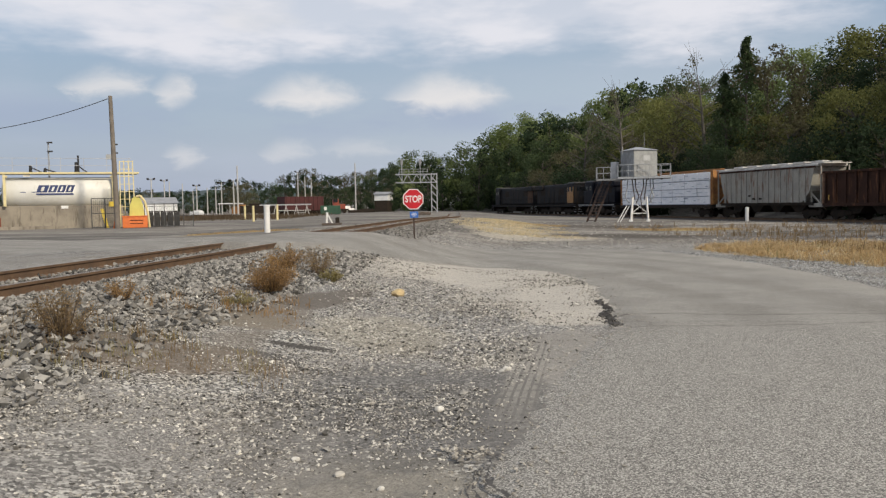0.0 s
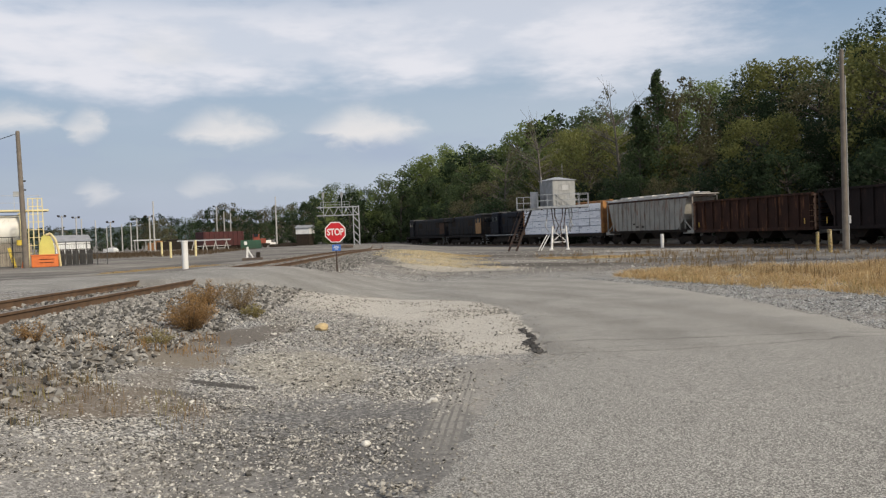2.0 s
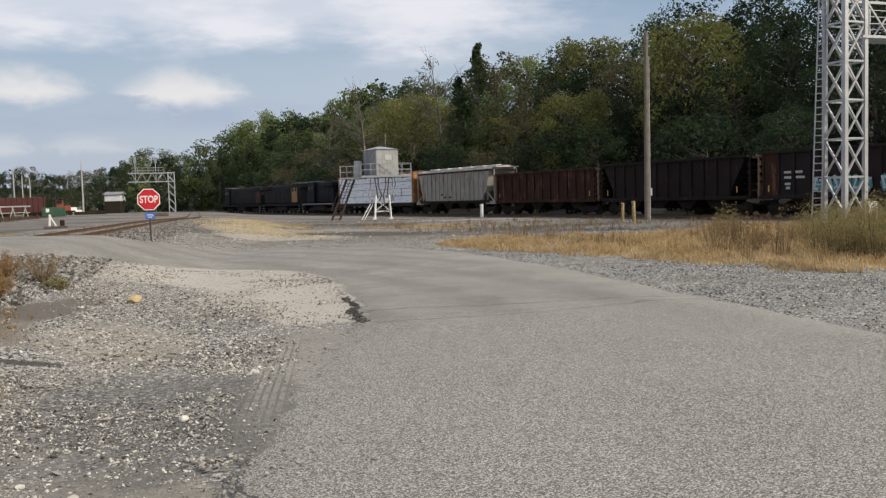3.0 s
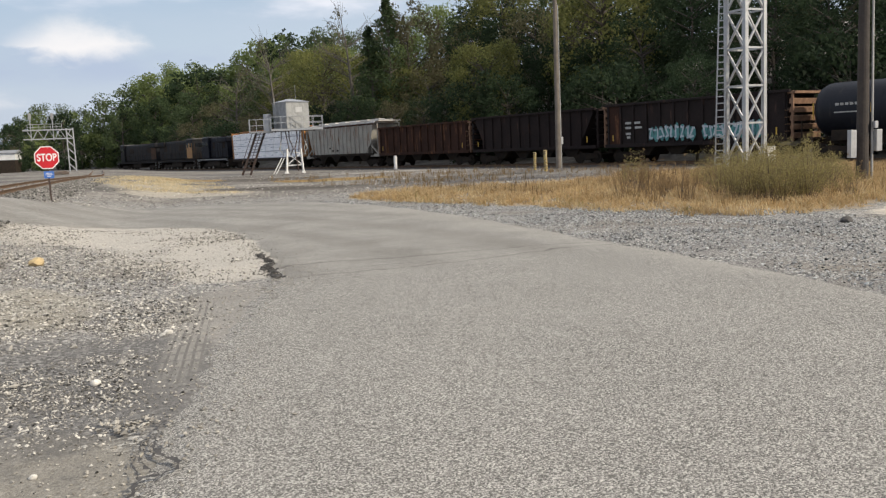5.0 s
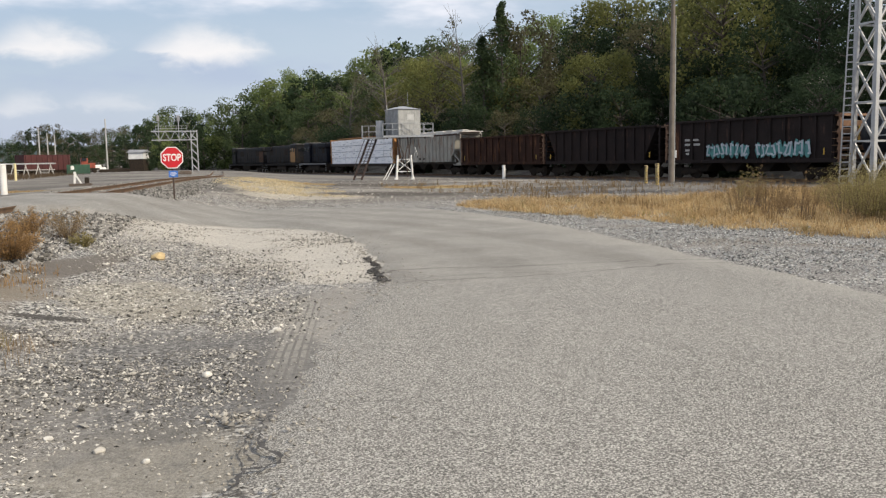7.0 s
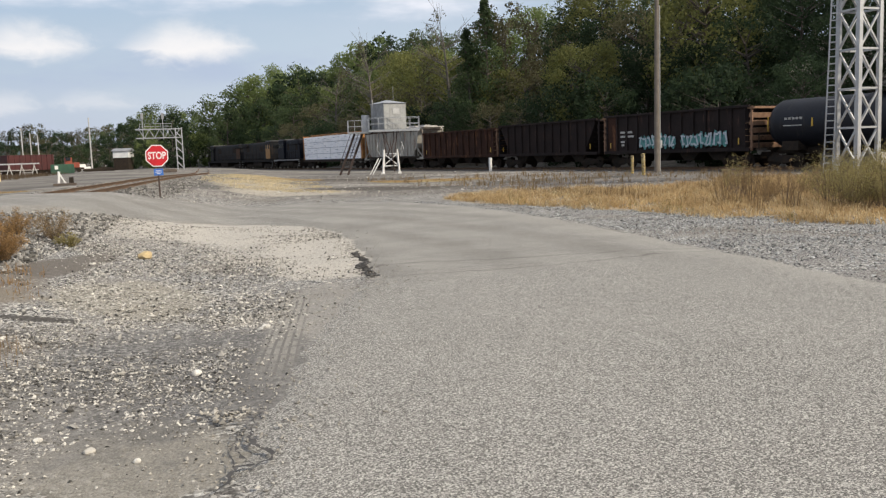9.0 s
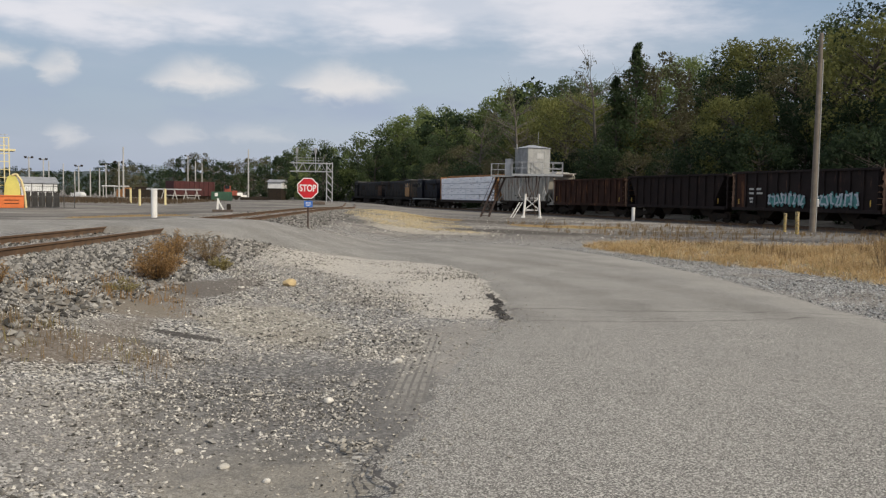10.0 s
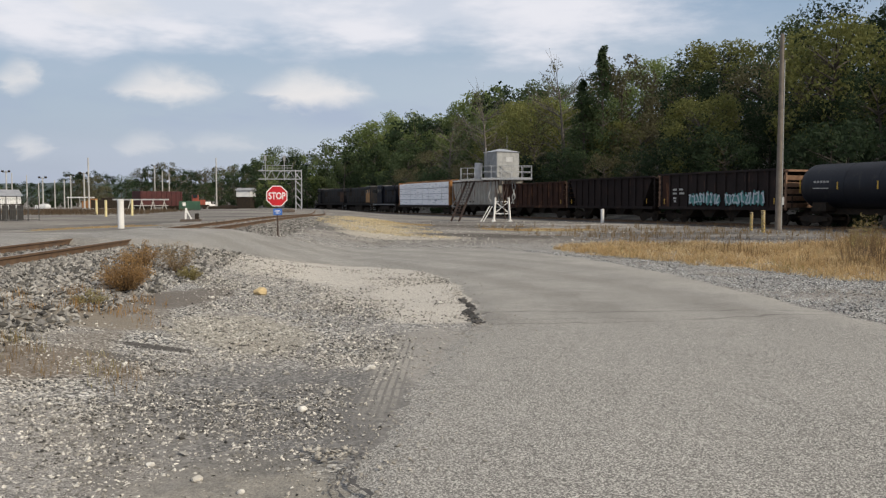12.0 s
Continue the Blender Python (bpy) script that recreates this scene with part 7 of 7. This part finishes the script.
def yard_poles():
    for az, el, far, lamp in ((-18.63, 1.98, 190, 1), (-17.84, 1.89, 200, 1), (-17.54, 1.77, 220, 0), (-16.74, 1.64, 230, 0), (-16.1, 1.19, 240, 0), (-15.87, 1.55, 200, 1), (-15.21, 1.35, 220, 0), (-14.68, 1.41, 230, 0), (-14.31, 1.69, 210, 1), (-13.55, 1.85, 170, 1), (-13.29, 2.77, 165, 0),
                              (-9.4, 2.37, 230, 1), (-8.94, 2.02, 235, 0), (-8.53, 1.9, 240, 0), (-5.61, 2.86, 190, 0)):
        p = polar(az, far)
        h = 1.6 + far * math.tan(radians(el)) - p.z
        pole = thing("yard_pole", pose(p.x, p.y, p.z), "tall pale lamp pole across the yard" if lamp else "tall pale bare pole across the yard", "pole", "yard poles")
        part("shaft", single(rod, (0, 0, -0.3), (0, 0, h), 0.17, 0.11, seg=8), POLE_GREY, pole)
        if lamp:
            part("crossarm", single(bar, (-0.8, 0, h - 0.25), (0.8, 0, h - 0.25), 0.12), POLE_DARK, pole)
            for x in (-0.65, 0.65):
                part("lamp_head", single(box, (x, -0.1, h - 0.05), (0.45, 0.3, 0.3), None, 0.03), GRIME, pole)


yard_poles()


def red_rail_car():
    car = thing("red_rail_car", polar_pose(-9.25, 156.0, 40), "dark red ribbed rail car standing in the yard", "rail car")
    L, h = 8.0, 3.3
    body = part("body", single(box, (0, 0, 2.05), (L, 2.8, 2.5), None, 0.05), RED_CAR, car)
    for k in range(9):
        part("rib", single(box, (-L / 2 + 0.3 + (L - 0.6) * k / 8, -1.44, 2.05), (0.14, 0.1, 2.4)), RED_CAR, body)
    part("end_rib", single(box, (L / 2 + 0.04, 0, 2.05), (0.1, 2.2, 2.2)), RED_CAR, body)
    part("sill", single(box, (0, 0, 0.7), (L, 2.4, 0.3)), GRIME, car)
    for x in (-2.6, 2.6):
        for s in (-0.75, 0.75):
            part("wheel", single(rod, (x + 0.8, s - 0.07, 0.42), (x + 0.8, s + 0.07, 0.42), 0.42, seg=14), GRIME, car)
            part("wheel", single(rod, (x - 0.8, s - 0.07, 0.42), (x - 0.8, s + 0.07, 0.42), 0.42, seg=14), GRIME, car)
    skip = thing("green_skip", polar_pose(-7.3, 152.0, 8), "dark green steel skip in the yard", "skip")
    part("skip_body", single(box, (0, 0, 0.85), (3.5, 2.0, 1.5), None, 0.06), GREEN_CAR, skip)
    for k in range(5):
        part("rib", single(box, (-1.5 + 0.75 * k, -1.02, 0.85), (0.12, 0.08, 1.4)), GREEN_CAR, skip)
    part("white_sign", single(box, (-0.9, -1.08, 1.1), (0.5, 0.03, 0.6)), WHITE, skip)
    loco = thing("orange_track_machine", polar_pose(-6.95, 182.0, 12), "red-orange track machine parked in the yard", "track machine")
    part("cab", single(box, (0, 0, 2.1), (1.3, 1.8, 1.6), None, 0.1), RED_ORANGE, loco)
    part("hood", single(box, (1.3, 0, 1.4), (1.3, 1.7, 1.0), None, 0.08), RED_ORANGE, loco)
    part("window", single(box, (-0.1, -1.11, 2.6), (0.9, 0.03, 0.6)), GLASS_DARK, loco)
    part("underframe", single(box, (0.6, 0, 0.7), (4.2, 2.0, 0.4)), GRIME, loco)
    for x in (-0.6, 1.8):
        part("wheel", single(rod, (x, -0.9, 0.4), (x, 0.9, 0.4), 0.4, seg=14), GRIME, loco)
    boat = thing("white_pickup", polar_pose(-6.35, 186.0, 25), "small white vehicle parked beside the tracks", "vehicle")
    part("body", single(box, (0, 0, 0.7), (4.0, 1.7, 0.6), None, 0.12), WHITE, boat)
    part("cab", single(box, (0.3, 0, 1.2), (1.6, 1.5, 0.6), None, 0.15), WHITE, boat)
    for x in (-1.2, 1.2):
        part("wheel", single(rod, (x, -0.86, 0.32), (x, 0.86, 0.32), 0.32, seg=14), BLACK, boat)
    trestle = thing("pipe_rack", polar_pose(-10.2, 143.0, 10), "long pale pipe rack on slanting legs", "rack")
    part("top_beam", single(bar, (-4.3, 0, 1.85), (4.1, 0, 1.85), 0.2), GALV, trestle)
    for k in range(9):
        part("leg", single(bar, (-3.0 + 0.85 * k, 0, 0), (-3.5 + 0.85 * k + (1.0 if k % 2 else 0), 0, 1.85), 0.12), POLE_GREY, trestle)
    part("low_beam", single(bar, (-1.6, 0, 0.9), (4.0, 0, 0.9), 0.1), POLE_GREY, trestle)


red_rail_car()


def far_building(az, far, turn, w, d, h, roof, label, lift=0.0, openings=True):
    house = thing("far_building", polar_pose(az, far, turn) @ pose(0, 0, lift), label, "building", "far buildings")
    wall = part("wall", single(box, (0, 0, h / 2), (w, d, h)), SIDING, house)
    bm = bmesh.new()
    v = [bm.verts.new(p) for p in ((-w / 2 - 0.3, -d / 2 - 0.3, h), (w / 2 + 0.3, -d / 2 - 0.3, h), (w / 2 + 0.3, d / 2 + 0.3, h), (-w / 2 - 0.3, d / 2 + 0.3, h), (-w / 2 - 0.3, 0, h + roof), (w / 2 + 0.3, 0, h + roof))]
    for f in ((0, 1, 5, 4), (2, 3, 4, 5), (1, 2, 5), (3, 0, 4), (3, 2, 1, 0)):
        bm.faces.new([v[i] for i in f])
    part("roof", bm, ROOF_GREY, house)
    for x in (-w * 0.28, w * 0.25) if openings else ():
        win = part("window", single(box, (x, -d / 2 - 0.03, h * 0.55), (0.9, 0.06, 0.9)), WHITE, house)
        part("pane", single(box, (x, -d / 2 - 0.07, h * 0.55), (0.7, 0.04, 0.7)), GLASS_DARK, win)
    if lift:
        # added dark block in place of the undergrowth below the wall
        part("foundation", single(box, (0, 0, -lift / 2), (w - 0.2, d - 0.2, lift)), GRIME, house)
    if openings:
        part("door", single(box, (0, -d / 2 - 0.03, 1.0), (0.95, 0.06, 2.0)), POLE_DARK, house)
    return house


far_building(-18.3, 175, 30, 6.5, 5.0, 2.6, 1.2, "pale low shed with grey roof across the yard", openings=False)
far_building(-3.75, 196, -15, 3.2, 3.6, 1.4, 0.6, "small white house under the trees above a dark block standing for undergrowth", 2.6, openings=False)


def open_shelter(az, far):
    shelter = thing("open_shelter", polar_pose(az, far, 5), "open-sided shelter with a flat pale roof", "shelter")
    part("roof", single(box, (0, 0, 2.5), (5.2, 3.4, 0.22), None, 0.03), SIDING, shelter)
    for x in (-2.3, 0.0, 2.3):
        for y in (-1.5, 1.5):
            part("post", single(bar, (x, y, 0), (x, y, 2.4), 0.14), POLE_GREY, shelter)


open_shelter(-13.75, 200)


def far_equipment():
    rng = random.Random(3)
    for az, far, w, h, mat, label in ((-13.2, 195, 3.0, 2.2, ORANGE_RUST, "rusty orange machine across the yard"), (-12.4, 190, 5.0, 2.4, GRIME, "dark parked rail equipment"), (-11.4, 190, 4.0, 2.1, GRIME, "dark parked rail equipment"), (-5.2, 175, 5.5, 0.8, GRIME, "low stack of dark ties"), (-1.2, 120, 2.4, 0.5, TIE, "small stack of old ties"), (-15.9, 190, 2.4, 1.1, SIDING, "pale parked car across the yard")):
        ob = thing("yard_equipment", polar_pose(az, far, rng.uniform(-20, 20)), label, "equipment", "far yard equipment")
        part("body", single(box, (0, 0, h * 0.45), (w, 1.8, h * 0.7), None, 0.1), mat, ob)
        part("top", single(box, (w * 0.15, 0, h * 0.85), (w * 0.5, 1.5, h * 0.3), None, 0.08), mat, ob)
    # switch stand beside the near track
    p = Vector((-6.45, 48.5, 0))
    p.z = terrain(p.x, p.y)
    stand = thing("switch_stand", pose(*p), "white and yellow switch stand beside the track", "switch stand")
    part("post", single(bar, (0, 0, 0), (0.05, 0, 0.75), 0.10), WHITE, stand)
    part("lever", single(bar, (0.0, 0, 0.75), (0.35, 0, 0.1), 0.07), WHITE, stand)
    part("base", single(box, (0.3, 0, 0.06), (1.1, 0.5, 0.16), None, 0.03), TIE, stand)
    part("lamp", single(box, (0.62, 0, 0.28), (0.22, 0.2, 0.34), None, 0.04), GRIME, stand)
    # sunken drain cover at the grass
    drain = solid("drain_cover", single(box, (0, 0, 0.04), (1.5, 0.9, 0.10), None, 0.02), BROKEN, pose(14.8, 29.8, terrain(14.8, 29.8), 0, 0, -10), "dark metal drain cover in the grass", "drain")
    solid("old_tie", single(box, (0, 0, 0.1), (2.4, 0.24, 0.2), None, 0.02), TIE, pose(33.0, 46.5, terrain(33, 46.5), 0, 0, 20), "discarded dark tie near the far track", "tie")


far_equipment()



motions()
